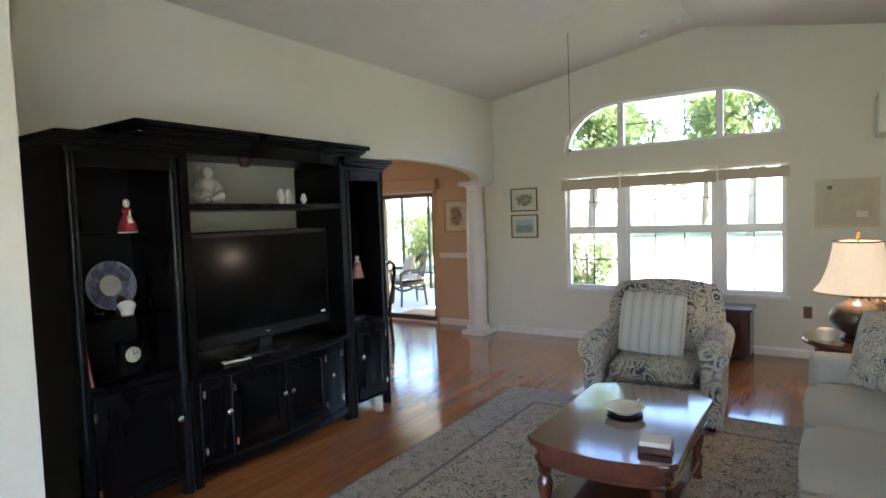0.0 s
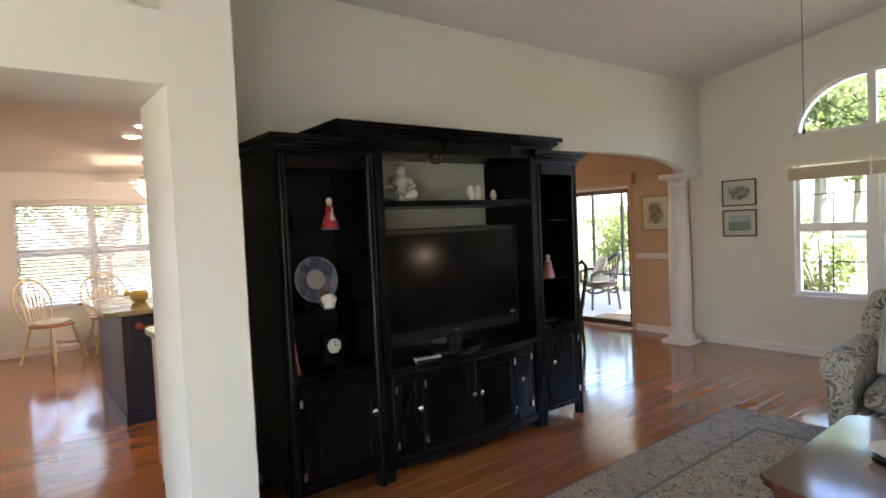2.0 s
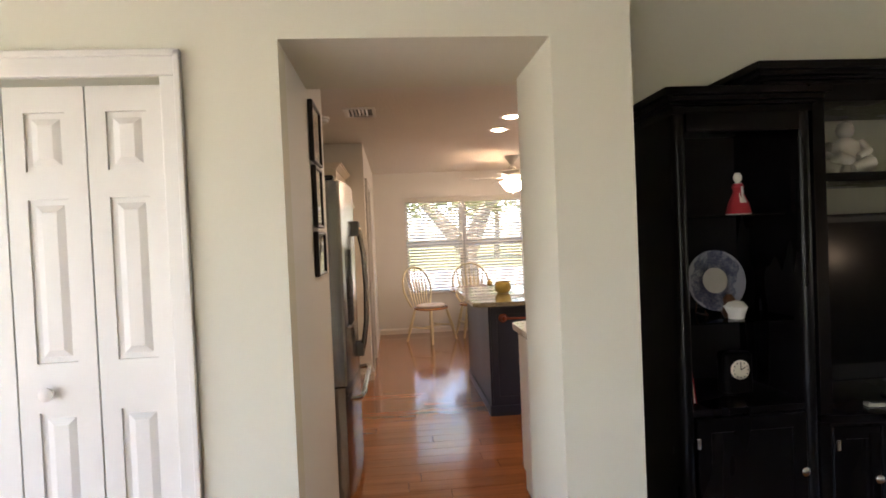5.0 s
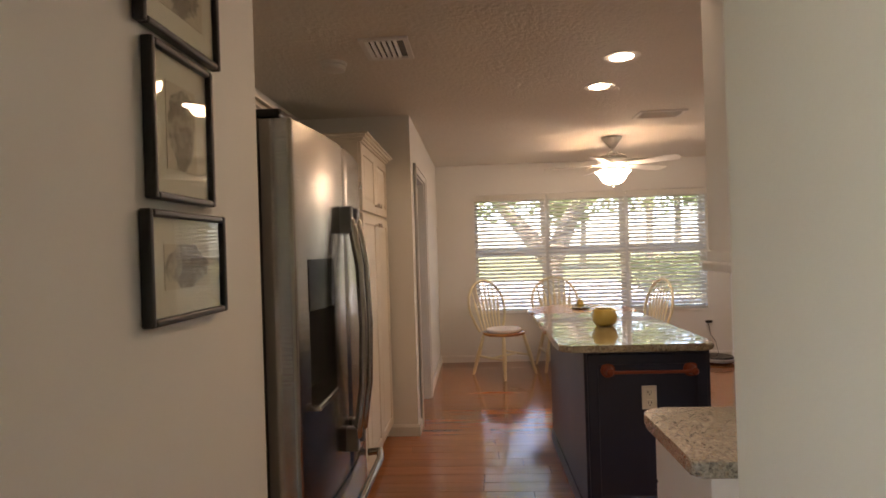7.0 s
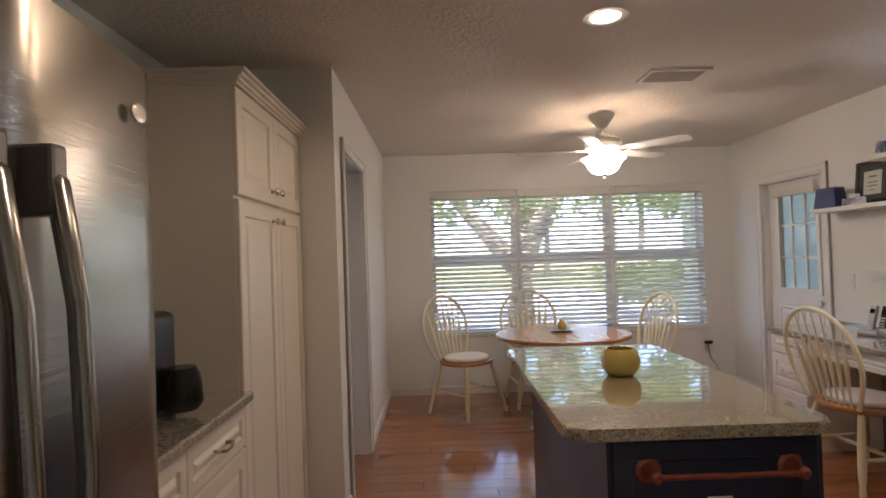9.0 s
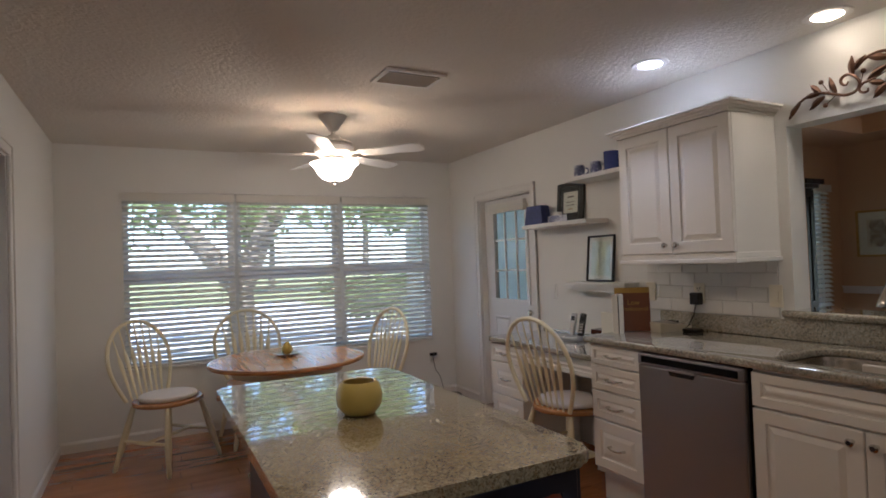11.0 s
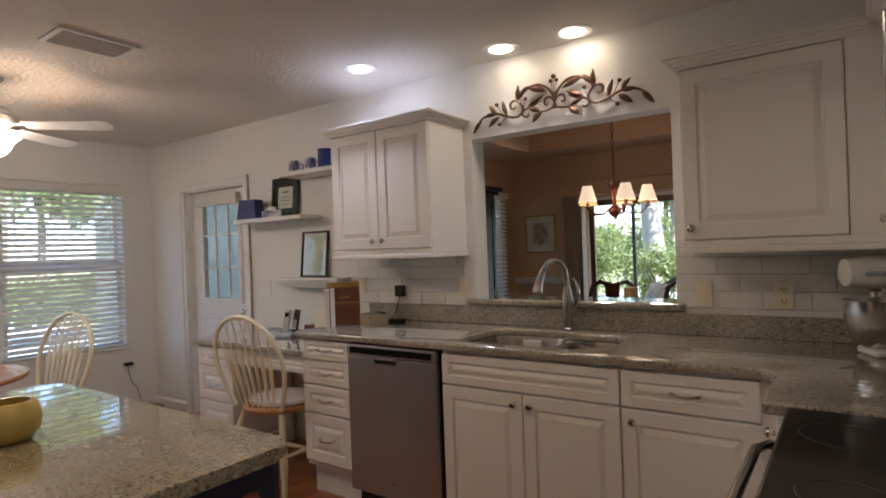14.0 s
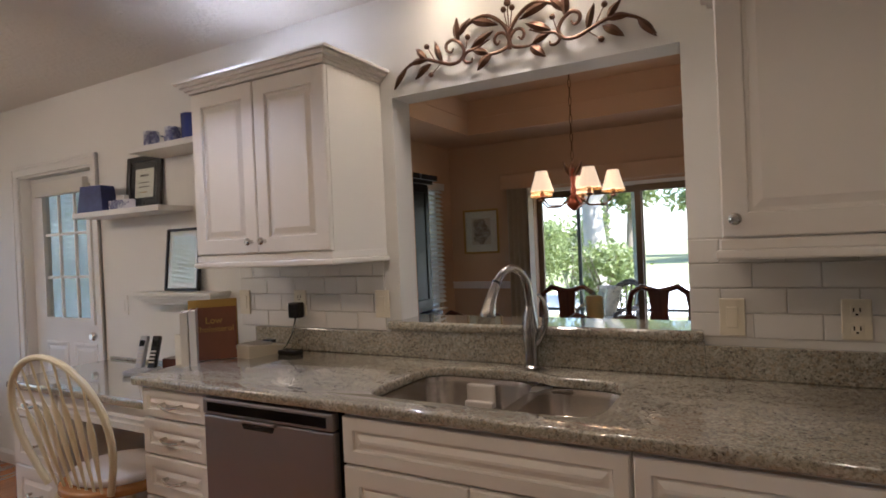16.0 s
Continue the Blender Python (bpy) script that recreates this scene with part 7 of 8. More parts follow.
for k, (m, tl) in enumerate(((PAPER, 4), (RED, 7))):
    bo = thing("book", (EF - 0.18, 1.66 + 0.03 * k, 0.705), "slim book leaning in the display tower", "book", rz=0, group="tower books")
    bo.matrix_basis = bo.matrix_basis @ pose(0, 0, 0, tl, 0, 0)
    part("cover", boxes((-0.08, 0.08, -0.008, -0.005, 0, 0.2), (-0.08, 0.08, 0.005, 0.008, 0, 0.2)), m, bo)
    part("page_block", boxes((-0.078, 0.076, -0.005, 0.005, 0.003, 0.197)), PAPER, bo)
for k in range(2):
    single("game_case", box(-0.07, 0.07, -0.09, 0.09, 0, 0.022, bev=0.002), BLACK_PLASTIC if k else MAHOG, (EF - 0.2, 3.68, 0.705 + 0.0225 * k), "flat dark case lying in the tower", "case", 4 * k, "flat cases")
cable = thing("power_cable", (0, 0, 0), "black power cables hanging beside the tower", "cable")
for k in range(2):
    part("cable", tube([(-2.3 + 0.03 * k, 1.5, 0.75), (-2.26, 1.44, 0.72), (-2.2, 1.42, 0.6 - 0.05 * k), (-2.28, 1.45, 0.3), (-2.24 + 0.04 * k, 1.44, 0.01)], 0.006, 6), BLACK_PLASTIC, cable)

# coffee table: rounded bow ends
ctb = thing("coffee_table", (0.25, 3.18, 0), "dark cherry coffee table with bowed ends and turned legs", "coffee table")
W2, L2 = 0.335, 0.56


def ct_outline(s):
    pts = []
    for k in range(13):
        u = -1 + 2 * k / 12
        pts.append((u * (W2 - 0.03) * s, -(L2 - 0.06 + 0.06 * (1 - u * u)) * s))
    pts += [(W2 * s, -(L2 - 0.1) * s), ((W2 - 0.012) * s, 0), (W2 * s, (L2 - 0.1) * s)]
    for k in range(13):
        u = 1 - 2 * k / 12
        pts.append((u * (W2 - 0.03) * s, (L2 - 0.06 + 0.06 * (1 - u * u)) * s))
    pts += [(-W2 * s, (L2 - 0.1) * s), ((-W2 + 0.012) * s, 0), (-W2 * s, -(L2 - 0.1) * s)]
    return pts


part("tabletop", slab(ct_outline(1.0), 0.43, 0.46, 0.008), CHERRY, ctb, "glossy dark cherry top")
part("apron", slab(ct_outline(0.93), 0.34, 0.4298), CHERRY, ctb)
part("apron_bead", slab(ct_outline(0.945), 0.345, 0.36, 0.004), CHERRY, ctb)
for sx in (-1, 1):
    for sy in (-1, 1):
        part("leg", lathe([(0.022, 0), (0.026, 0.02), (0.018, 0.05), (0.028, 0.1), (0.03, 0.13), (0.02, 0.16), (0.034, 0.22), (0.036, 0.26), (0.022, 0.29), (0.032, 0.31), (0.034, 0.34)], 16, (sx * 0.25, sy * 0.46, 0)), CHERRY, ctb, smooth=True)
part("lower_shelf", slab(ct_outline(0.82), 0.12, 0.145, 0.006), CHERRY, ctb)
pdish = thing("dish", (0.235, 3.2, 0.46), "scalloped cream dish on a dark saucer", "dish")
part("saucer", lathe([(0.07, 0), (0.09, 0.006), (0.088, 0.01)], 24), BLACK_WOOD, pdish)
part("bowl", lathe([(0.05, 0.01), (0.06, 0.016), (0.092, 0.036), (0.1, 0.045), (0.094, 0.046), (0.06, 0.024)], 28), IVORY, pdish, smooth=True)
part("spoon", tube([(0.03, 0.02, 0.03), (0.06, 0.05, 0.075)], [0.008, 0.004], 6), IVORY, pdish)
co = thing("coaster_set", (0.475, 2.82, 0.46), "wooden tray of pale coasters", "coasters", rz=8)
part("tray", box(-0.07, 0.07, -0.06, 0.06, 0, 0.03, bev=0.005), MAHOG, co)
for k in range(3):
    part("coaster", box(-0.062, 0.062, -0.052, 0.052, 0.0305 + 0.007 * k, 0.037 + 0.007 * k, bev=0.002), CUSHION, co)

# rug
rg = thing("rug", (0, 0, 0), "patterned grey-beige persian rug on the wooden floor", "rug")
RX0, RX1, RY0, RY1 = -1.14, 1.75, 0.75, 4.72
part("field", boxes((RX0 + 0.32, RX1 - 0.32, RY0 + 0.32, RY1 - 0.32, 0.0005, 0.012)), RUG, rg)
part("border", boxes((RX0, RX0 + 0.32, RY0, RY1, 0.0005, 0.0115), (RX1 - 0.32, RX1, RY0, RY1, 0.0005, 0.0115), (RX0 + 0.32, RX1 - 0.32, RY0, RY0 + 0.32, 0.0005, 0.0115), (RX0 + 0.32, RX1 - 0.32, RY1 - 0.32, RY1, 0.0005, 0.0115)), RUG_EDGE, rg, "patterned border")
for a in ((RX0 + 0.31, RX0 + 0.335, RY0 + 0.31, RY1 - 0.31), (RX1 - 0.335, RX1 - 0.31, RY0 + 0.31, RY1 - 0.31), (RX0 + 0.335, RX1 - 0.335, RY0 + 0.31, RY0 + 0.335), (RX0 + 0.335, RX1 - 0.335, RY1 - 0.335, RY1 - 0.31)):
    part("guard_stripe", boxes((*a, 0.001, 0.0135)), plain("rug_stripe", (0.17, 0.145, 0.11), 1.0, var=0.2), rg)
part("edge_binding", boxes((RX0 - 0.008, RX0, RY0, RY1, 0.0005, 0.011), (RX1, RX1 + 0.008, RY0, RY1, 0.0005, 0.011), (RX0, RX1, RY1, RY1 + 0.008, 0.0005, 0.011)), plain("rug_binding", (0.12, 0.1, 0.08), 1.0), rg)


def cushion(w, d, h, puff=0.35, n=10, corner=0.05):
    """A soft block round its own middle: bulged faces, rounded edges."""
    b = bmesh.new()
    bmesh.ops.create_grid(b, x_segments=n, y_segments=n, size=0.5)
    top = list(b.verts)
    low = {}
    for v in top:
        u, w_ = v.co.x * 2, v.co.y * 2
        f = (1 - abs(u) ** 4) * (1 - abs(w_) ** 4)
        e = 1 - corner * (abs(u) * abs(w_)) ** 2
        v.co = Vector((v.co.x * w * e, v.co.y * d * e, h / 2 * ((1 - puff) * (1 if max(abs(u), abs(w_)) < 0.99 else 0.55) + puff * f)))
    g = bmesh.ops.duplicate(b, geom=list(b.verts) + list(b.edges) + list(b.faces))
    for e in g["geom"]:
        if isinstance(e, bmesh.types.BMVert):
            e.co.z = -e.co.z
    bnd = [e for e in b.edges if e.is_boundary]
    bmesh.ops.bridge_loops(b, edges=bnd)
    return b


# armchair, facing -y
ac = thing("armchair", (0.06, 4.73, 0), "paisley upholstered armchair with rolled arms", "armchair", rz=4)
part("base", box(-0.43, 0.43, -0.38, 0.4, 0.08, 0.28, bev=0.02), PAISLEY, ac)
part("seat_cushion", cushion(0.58, 0.66, 0.19), PAISLEY, ac, smooth=True).matrix_basis = pose(0, -0.11, 0.365)
for s in (-1, 1):
    b = bmesh.new()
    prof = [(0.0, 0.06), (0.0, 0.46), (-0.01, 0.5)] + [(0.075 + 0.1 * math.cos(a), 0.53 + 0.095 * math.sin(a)) for a in (math.pi * (1 - k / 10) for k in range(1, 13))] + [(0.13, 0.44), (0.125, 0.06)]
    loops = []
    for y, sc in ((-0.44, 0.9), (-0.45, 0.97), (-0.44, 1.0), (0.3, 1.0), (0.4, 0.9)):
        loops.append([b.verts.new((s * (0.32 + 0.07 + (x - 0.07) * sc), y, 0.06 + (z - 0.06) * (0.96 + 0.04 * sc))) for x, z in prof])
    m = len(prof)
    for p, q in zip(loops, loops[1:]):
        for k in range(m):
            b.faces.new((p[k], p[(k + 1) % m], q[(k + 1) % m], q[k]))
    b.faces.new(loops[0]), b.faces.new(loops[-1][::-1])
    part("arm", b, PAISLEY, ac, smooth=True)
    for y in (-0.36, 0.36):
        part("foot", lathe([(0.02, 0), (0.03, 0.05), (0.035, 0.09)], 10, (s * 0.38, y, 0)), MAHOG, ac)
bk_ = part("backrest", cushion(0.86, 0.66, 0.22, 0.3, 14, 0.15), PAISLEY, ac, smooth=True)
bk_.matrix_basis = pose(0, 0.3, 0.62, 76, 0, 0)
bk2 = part("back_cushion", cushion(0.64, 0.5, 0.2, 0.5, 12, 0.12), PAISLEY, ac, smooth=True)
bk2.matrix_basis = pose(0, 0.18, 0.64, 74, 0, 0)
single("throw_pillow", cushion(0.45, 0.44, 0.15, 0.75, 12, 0.03), STRIPE, (0, 0, 0), "square beige striped pillow on the armchair", "pillow", smooth=True).matrix_basis = pose(0.05, 4.57, 0.675, 70, 3, 4)

# sofa along the side, facing -x
sf = thing("sofa", (1.5, 3.2, 0), "sage grey upholstered sofa with loose cushions", "sofa")
part("base", box(-0.46, 0.45, -1.2, 1.1, 0.07, 0.3, bev=0.02), SOFA, sf)
for k in range(3):
    part("seat_cushion", cushion(0.7, 0.755, 0.19, 0.3), SOFA, sf, smooth=True).matrix_basis = pose(-0.16, 0.72 - 0.76 * k, 0.385)
    part("back_cushion", cushion(0.5, 0.74, 0.2, 0.5), SOFA, sf, smooth=True).matrix_basis = pose(0.24, 0.72 - 0.76 * k, 0.66, 0, 72, 0)
part("backrest", box(0.28, 0.47, -1.2, 1.1, 0.3, 0.8, bev=0.05, seg=3), SOFA, sf)
for y0, y1 in ((1.1, 1.29), (-1.39, -1.2)):
    part("arm", box(-0.49, 0.47, y0, y1, 0.05, 0.6, bev=0.045, seg=3), SOFA, sf)
for x in (-0.4, 0.4):
    for y in (-1.3, 1.2):
        part("foot", lathe([(0.02, 0), (0.03, 0.07)], 10, (x, y, 0)), MAHOG, sf)
single("throw_pillow", cushion(0.44, 0.44, 0.15, 0.75), PILLOW2, (0, 0, 0), "paisley throw pillow on the sofa", "pillow", smooth=True).matrix_basis = pose(1.42, 4.18, 0.68, 68, 0, -30)

# lamp table
lt_ = thing("lamp_table", (1.3, 4.93, 0), "round dark wooden lamp table", "side table")
part("tabletop", lathe([(0.31, 0.56), (0.34, 0.57), (0.345, 0.585), (0.335, 0.6), (0.3, 0.6)], 36), CHERRY, lt_, smooth=True)
part("apron", lathe([(0.27, 0.5), (0.27, 0.56)], 30), CHERRY, lt_)
for k in range(4):
    a = math.tau * k / 4 + 0.78
    part("leg", tube([(0.24 * math.cos(a), 0.24 * math.sin(a), 0.52), (0.25 * math.cos(a), 0.25 * math.sin(a), 0.3), (0.28 * math.cos(a), 0.28 * math.sin(a), 0.0)], [0.022, 0.016, 0.02], 10), CHERRY, lt_, smooth=True)
la = thing("table_lamp", (1.27, 4.9, 0.6), "lit table lamp with a ribbed brown urn base", "table lamp")
part("base", lathe([(0.09, 0), (0.095, 0.015), (0.07, 0.03), (0.075, 0.04)], 28), BRONZE, la, smooth=True)
body = bmesh.new()
segs, prof = 48, [(0.07, 0.04), (0.12, 0.07), (0.15, 0.12), (0.152, 0.16), (0.13, 0.21), (0.085, 0.245), (0.05, 0.26), (0.04, 0.275)]
rg_ = [[body.verts.new(((r * (1 + 0.035 * math.cos(12 * (a + z * 4)))) * math.cos(a), (r * (1 + 0.035 * math.cos(12 * (a + z * 4)))) * math.sin(a), z)) for a in (math.tau * k / segs for k in range(segs))] for r, z in prof]
for p, q in zip(rg_, rg_[1:]):
    for k in range(segs):
        body.faces.new((p[k], p[(k + 1) % segs], q[(k + 1) % segs], q[k]))
part("urn", body, plain("brown_urn_glaze", (0.03, 0.014, 0.01), 0.36, var=0.5, fine=25, coat=0.3), la, "ribbed brown glazed urn", True)
part("stem", lathe([(0.012, 0.27), (0.02, 0.29), (0.01, 0.3), (0.008, 0.66)], 12), GOLD, la)
sh = bmesh.new()
SEG = 48
sprof = [(0.245, 0.315), (0.2, 0.38), (0.165, 0.48), (0.14, 0.6), (0.135, 0.645)]
rings_ = []
for off in (0.0, 0.004):
    for r, z in (sprof if off == 0 else sprof[::-1]):
        rings_.append([sh.verts.new((((r - off) * (1 - 0.03 * abs(math.sin(3 * a)))) * math.cos(a), ((r - off) * (1 - 0.03 * abs(math.sin(3 * a)))) * math.sin(a), z)) for a in (math.tau * k / SEG for k in range(SEG))])
for p, q in zip(rings_, rings_[1:] + rings_[:1]):
    for k in range(SEG):
        sh.faces.new((p[k], p[(k + 1) % SEG], q[(k + 1) % SEG], q[k]))
shd = part("shade", sh, SHADE, la, "flared beige bell shade, lit", True)
shd.visible_shadow = False
part("shade_trim", tube([(0.137 * math.cos(a), 0.137 * math.sin(a), 0.645) for a in (math.tau * k / 32 for k in range(33))], 0.006, 6), MAHOG, la)
part("shade_trim", tube([(0.246 * math.cos(a), 0.246 * math.sin(a), 0.315) for a in (math.tau * k / 40 for k in range(41))], 0.004, 6), GOLD, la)
part("finial", lathe([(0.004, 0.66), (0.014, 0.675), (0.01, 0.69), (0.016, 0.7), (0.004, 0.715)], 12), GOLD, la)
cd = thing("candle_jar", (1.1, 4.82, 0.6), "stacked cream candle tins on the lamp table", "candle")
part("tin", lathe([(0.045, 0), (0.045, 0.035)], 22), IVORY, cd)
part("tin", lathe([(0.05, 0.0355), (0.05, 0.07), (0.046, 0.075)], 22), IVORY, cd)
fl = thing("flower_arrangement", (1.42, 5.12, 0.6), "dried cream and brown flowers behind the lamp", "flowers")
part("pot", lathe([(0.05, 0), (0.07, 0.06), (0.06, 0.1)], 16), BRONZE, fl, smooth=True)
rf = random.Random(3)
petal = bmesh.new()
for k in range(26):
    a, e, r = rf.uniform(0, math.tau), rf.uniform(0.2, 1.3), rf.uniform(0.1, 0.26)
    c = Vector((r * math.cos(a) * math.cos(e), r * math.sin(a) * math.cos(e), 0.12 + r * math.sin(e)))
    part("stalk", tube([(0, 0, 0.08), c * 0.6 + Vector((0, 0, 0.04)), c], 0.003, 5), BRONZE, fl)
    for j in range(5):
        d = Vector((rf.uniform(-1, 1), rf.uniform(-1, 1), rf.uniform(-0.2, 1))).normalized() * 0.035
        s_ = d.cross(Vector((0.3, 0.2, 0.9))).normalized() * 0.014
        petal.faces.new([petal.verts.new(c), petal.verts.new(c + d * 0.6 + s_), petal.verts.new(c + d), petal.verts.new(c + d * 0.6 - s_)])
petal_ob = part("petal", petal, plain("dried_petals", (0.5, 0.38, 0.24), 0.8, var=0.5, coarse=30), fl)
tagged(petal_ob, kind="stuff")
sb_ = thing("side_cabinet", (0.29, 6.58, 0), "small dark wooden cabinet below the window", "side table")
part("top", box(-0.24, 0.24, -0.2, 0.2, 0.49, 0.515, bev=0.005), MAHOG, sb_)
part("body", boxes((-0.22, 0.22, -0.18, 0.18, 0.06, 0.49)), MAHOG, sb_)
part("door", raised(-0.2, 0.2, 0.09, 0.46, -0.2, 0.02), MAHOG, sb_)
for sx in (-1, 1):
    for sy in (-1, 1):
        part("foot", boxes((sx * 0.2 - 0.02, sx * 0.2 + 0.02, sy * 0.16 - 0.02, sy * 0.16 + 0.02, 0, 0.06)), MAHOG, sb_)

# pictures in the living room
SEPIA = print_mat("street_etching", (0.6, 0.58, 0.5), (0.05, 0.05, 0.05), 18)
SEA = plain("landscape_watercolour", (0.24, 0.33, 0.32), 0.8, var=0.45, coarse=10, stretch=(1, 1, 4))
SKYW = plain("watercolour_sky", (0.42, 0.52, 0.58), 0.8, var=0.1)
framed("framed_etching", (-2.005, Y_WIN, 1.53), 0, 0.36, 0.285, BLACK_FRAME, PAPER, SEPIA, "black framed etching of a street", 0.014, 0.05)
framed("framed_watercolour", (-2.005, Y_WIN, 1.2), 0, 0.36, 0.29, BLACK_FRAME, PAPER, SEA, "black framed watercolour of a shore", 0.014, 0.05, lines=[(-0.34, 0.34, 0.55, 0.78, SKYW)])
MAP = plain("old_map_paper", (0.52, 0.48, 0.33), 0.8, var=0.25, coarse=9)
framed("framed_map", (1.268, Y_WIN, 1.27), 0, 0.5, 0.455, plain("cream_frame", (0.6, 0.53, 0.36), 0.5), plain("map_mount", (0.56, 0.51, 0.36), 0.8), MAP, "cream framed old map hung beside the window", 0.022, 0.03, glass_on=False, lines=[(0.15, 0.32, 0.2, 0.32, PAPER), (-0.3, -0.22, 0.78, 0.86, INK)])
cover_plate((0.965, Y_WIN, 0.45), 0, "outlet", "dark outlet plate under the map", BRONZE)
hk = thing("ceiling_hook_cord", (-0.93, 5.6, 0), "thin cord hanging from the vaulted ceiling", "cord")
part("cord", tube([(0, 0, RIDGE_Z - SLOPE * 0.93), (0, 0, 2.1)], 0.003, 6), BLACK_PLASTIC, hk)
part("bob", lathe([(0.004, 2.06), (0.014, 2.07), (0.016, 2.09), (0.004, 2.105)], 12), BRONZE, hk)
for x in (-0.42, -0.12):
    d_ = thing("smoke_detector", (x, 6.4, RIDGE_Z - SLOPE * abs(x)), "small round white detector on the vaulted ceiling", "smoke detector", group="ceiling detectors")
    part("body", lathe([(0.03, -0.035), (0.05, -0.028), (0.055, 0.012)], 20), TRIM, d_, smooth=True)

# pictures in the passage, on the wall that faces +y
ETCH = print_mat("mill_etching", (0.6, 0.53, 0.41), (0.12, 0.1, 0.075), 16)
for zc, x0, x1, z0, z1, lab, pf in ((0, -2.48, -2.2, 1.283, 1.478, "black framed landscape etching of a mill", None), (1, -2.44, -2.22, 1.495, 1.765, "black framed upright etching of a mill", None), (2, -2.48, -2.2, 1.78, 2.04, "black framed etching of an old house", None)):
    framed("framed_etching", ((x0 + x1) / 2, OP0, z0), 180, x1 - x0, z1 - z0, BLACK_FRAME, PAPER, ETCH, lab, 0.013, 0.045, group="passage etchings")


# ---- dining room ----
dt = thing("dining_table", (-4.5, 5.35, 0), "dark wooden dining table", "table")
part("tabletop", slab([(0.85 * math.cos(a) * (abs(math.cos(a)) ** -0.25 if abs(math.cos(a)) > 0.05 else 1), 0.5 * math.sin(a)) for a in (math.tau * k / 40 for k in range(40))], 0.73, 0.76, 0.008), MAHOG, dt)
part("apron", box(-0.65, 0.65, -0.36, 0.36, 0.65, 0.73), MAHOG, dt)
for sx in (-1, 1):
    for sy in (-1, 1):
        part("leg", tube([(sx * 0.6, sy * 0.32, 0.66), (sx * 0.66, sy * 0.36, 0.45), (sx * 0.62, sy * 0.33, 0.12), (sx * 0.68, sy * 0.38, 0.0)], [0.04, 0.035, 0.022, 0.03], 10), MAHOG, dt, smooth=True)


def queen_chair(loc, rz, label):
    t = thing("dining_chair", loc, label, "chair", rz, "dining chairs")
    part("seat_frame", slab([(-0.24, -0.22), (0.24, -0.22), (0.2, 0.22), (-0.2, 0.22)][::1], 0.4, 0.44, 0.006), MAHOG, t)
    part("seat", cushion(0.42, 0.4, 0.07, 0.5, 6), CUSHION, t, smooth=True).matrix_basis = pose(0, 0, 0.46)
    for sx in (-1, 1):
        part("leg", tube([(sx * 0.2, -0.19, 0.41), (sx * 0.23, -0.22, 0.3), (sx * 0.2, -0.19, 0.08), (sx * 0.22, -0.22, 0)], [0.028, 0.03, 0.018, 0.026], 8), MAHOG, t, smooth=True)
        part("leg", tube([(sx * 0.18, 0.2, 0.41), (sx * 0.18, 0.24, 0.0)], [0.02, 0.018], 8), MAHOG, t)
    hp = [(-0.18, 0.2, 0.42), (-0.21, 0.23, 0.65), (-0.22, 0.26, 0.85), (-0.2, 0.275, 0.95), (-0.13, 0.28, 1.0), (-0.05, 0.28, 0.975), (0, 0.28, 0.965), (0.05, 0.28, 0.975), (0.13, 0.28, 1.0), (0.2, 0.275, 0.95), (0.22, 0.26, 0.85), (0.21, 0.23, 0.65), (0.18, 0.2, 0.42)]
    part("back_frame", tube(hp, 0.022, 8), MAHOG, t, smooth=True)
    part("splat", extrude_poly([(-0.05, 0.44), (0.05, 0.44), (0.035, 0.55), (0.075, 0.7), (0.06, 0.82), (0.075, 0.97), (-0.075, 0.97), (-0.06, 0.82), (-0.075, 0.7), (-0.035, 0.55)], 0.245, 0.265), MAHOG, t)
    return t


queen_chair((-4.85, 4.8, 0), 180, "dark wooden queen anne dining chair")
queen_chair((-4.15, 4.8, 0), 180, "dark wooden queen anne dining chair")
queen_chair((-4.85, 5.98, 0), 0, "dark wooden queen anne dining chair")
queen_chair((-4.15, 5.98, 0), 0, "dark wooden queen anne dining chair")
queen_chair((-5.6, 5.4, 0), 90, "dark wooden queen anne chair at the table's end")
queen_chair((-3.4, 5.4, 0), -90, "dark wooden queen anne chair at the table's end")
hc = thing("hurricane_candle", (-4.4, 5.35, 0.76), "yellow pillar candle in a glass hurricane", "candle")
part("glass", lathe([(0.05, 0), (0.055, 0.01), (0.03, 0.03), (0.06, 0.08), (0.065, 0.2), (0.085, 0.3), (0.08, 0.3), (0.06, 0.2), (0.055, 0.08)], 24), GLASS, hc, smooth=True)
part("candle", lathe([(0.05, 0.06), (0.052, 0.07), (0.052, 0.25), (0.045, 0.26)], 20), plain("yellow_wax", (0.6, 0.42, 0.16), 0.5), hc, smooth=True)
chd = thing("chandelier", (-4.52, 5.4, 0), "bronze five-arm chandelier with lit fabric shades", "chandelier")
part("ball", lathe([(0.006, 1.565), (0.02, 1.575), (0.045, 1.6), (0.05, 1.625), (0.035, 1.655), (0.015, 1.67), (0.02, 1.7), (0.012, 1.73), (0.022, 1.8), (0.01, 1.84)], 20), COPPER, chd, smooth=True)
for k in range(14):
    z = 1.84 + k * 0.058
    b = tube([(0.0085 * math.cos(a) * (1 if k % 2 else 0), 0.0085 * math.cos(a) * (0 if k % 2 else 1), z + 0.029 + 0.034 * math.sin(a)) for a in (math.tau * j / 10 for j in range(11))], 0.0028, 5)
    part("chain_link", b, BRONZE, chd)
part("canopy", lathe([(0.02, 2.63), (0.06, 2.65), (0.06, 2.66)], 18), BRONZE, chd)
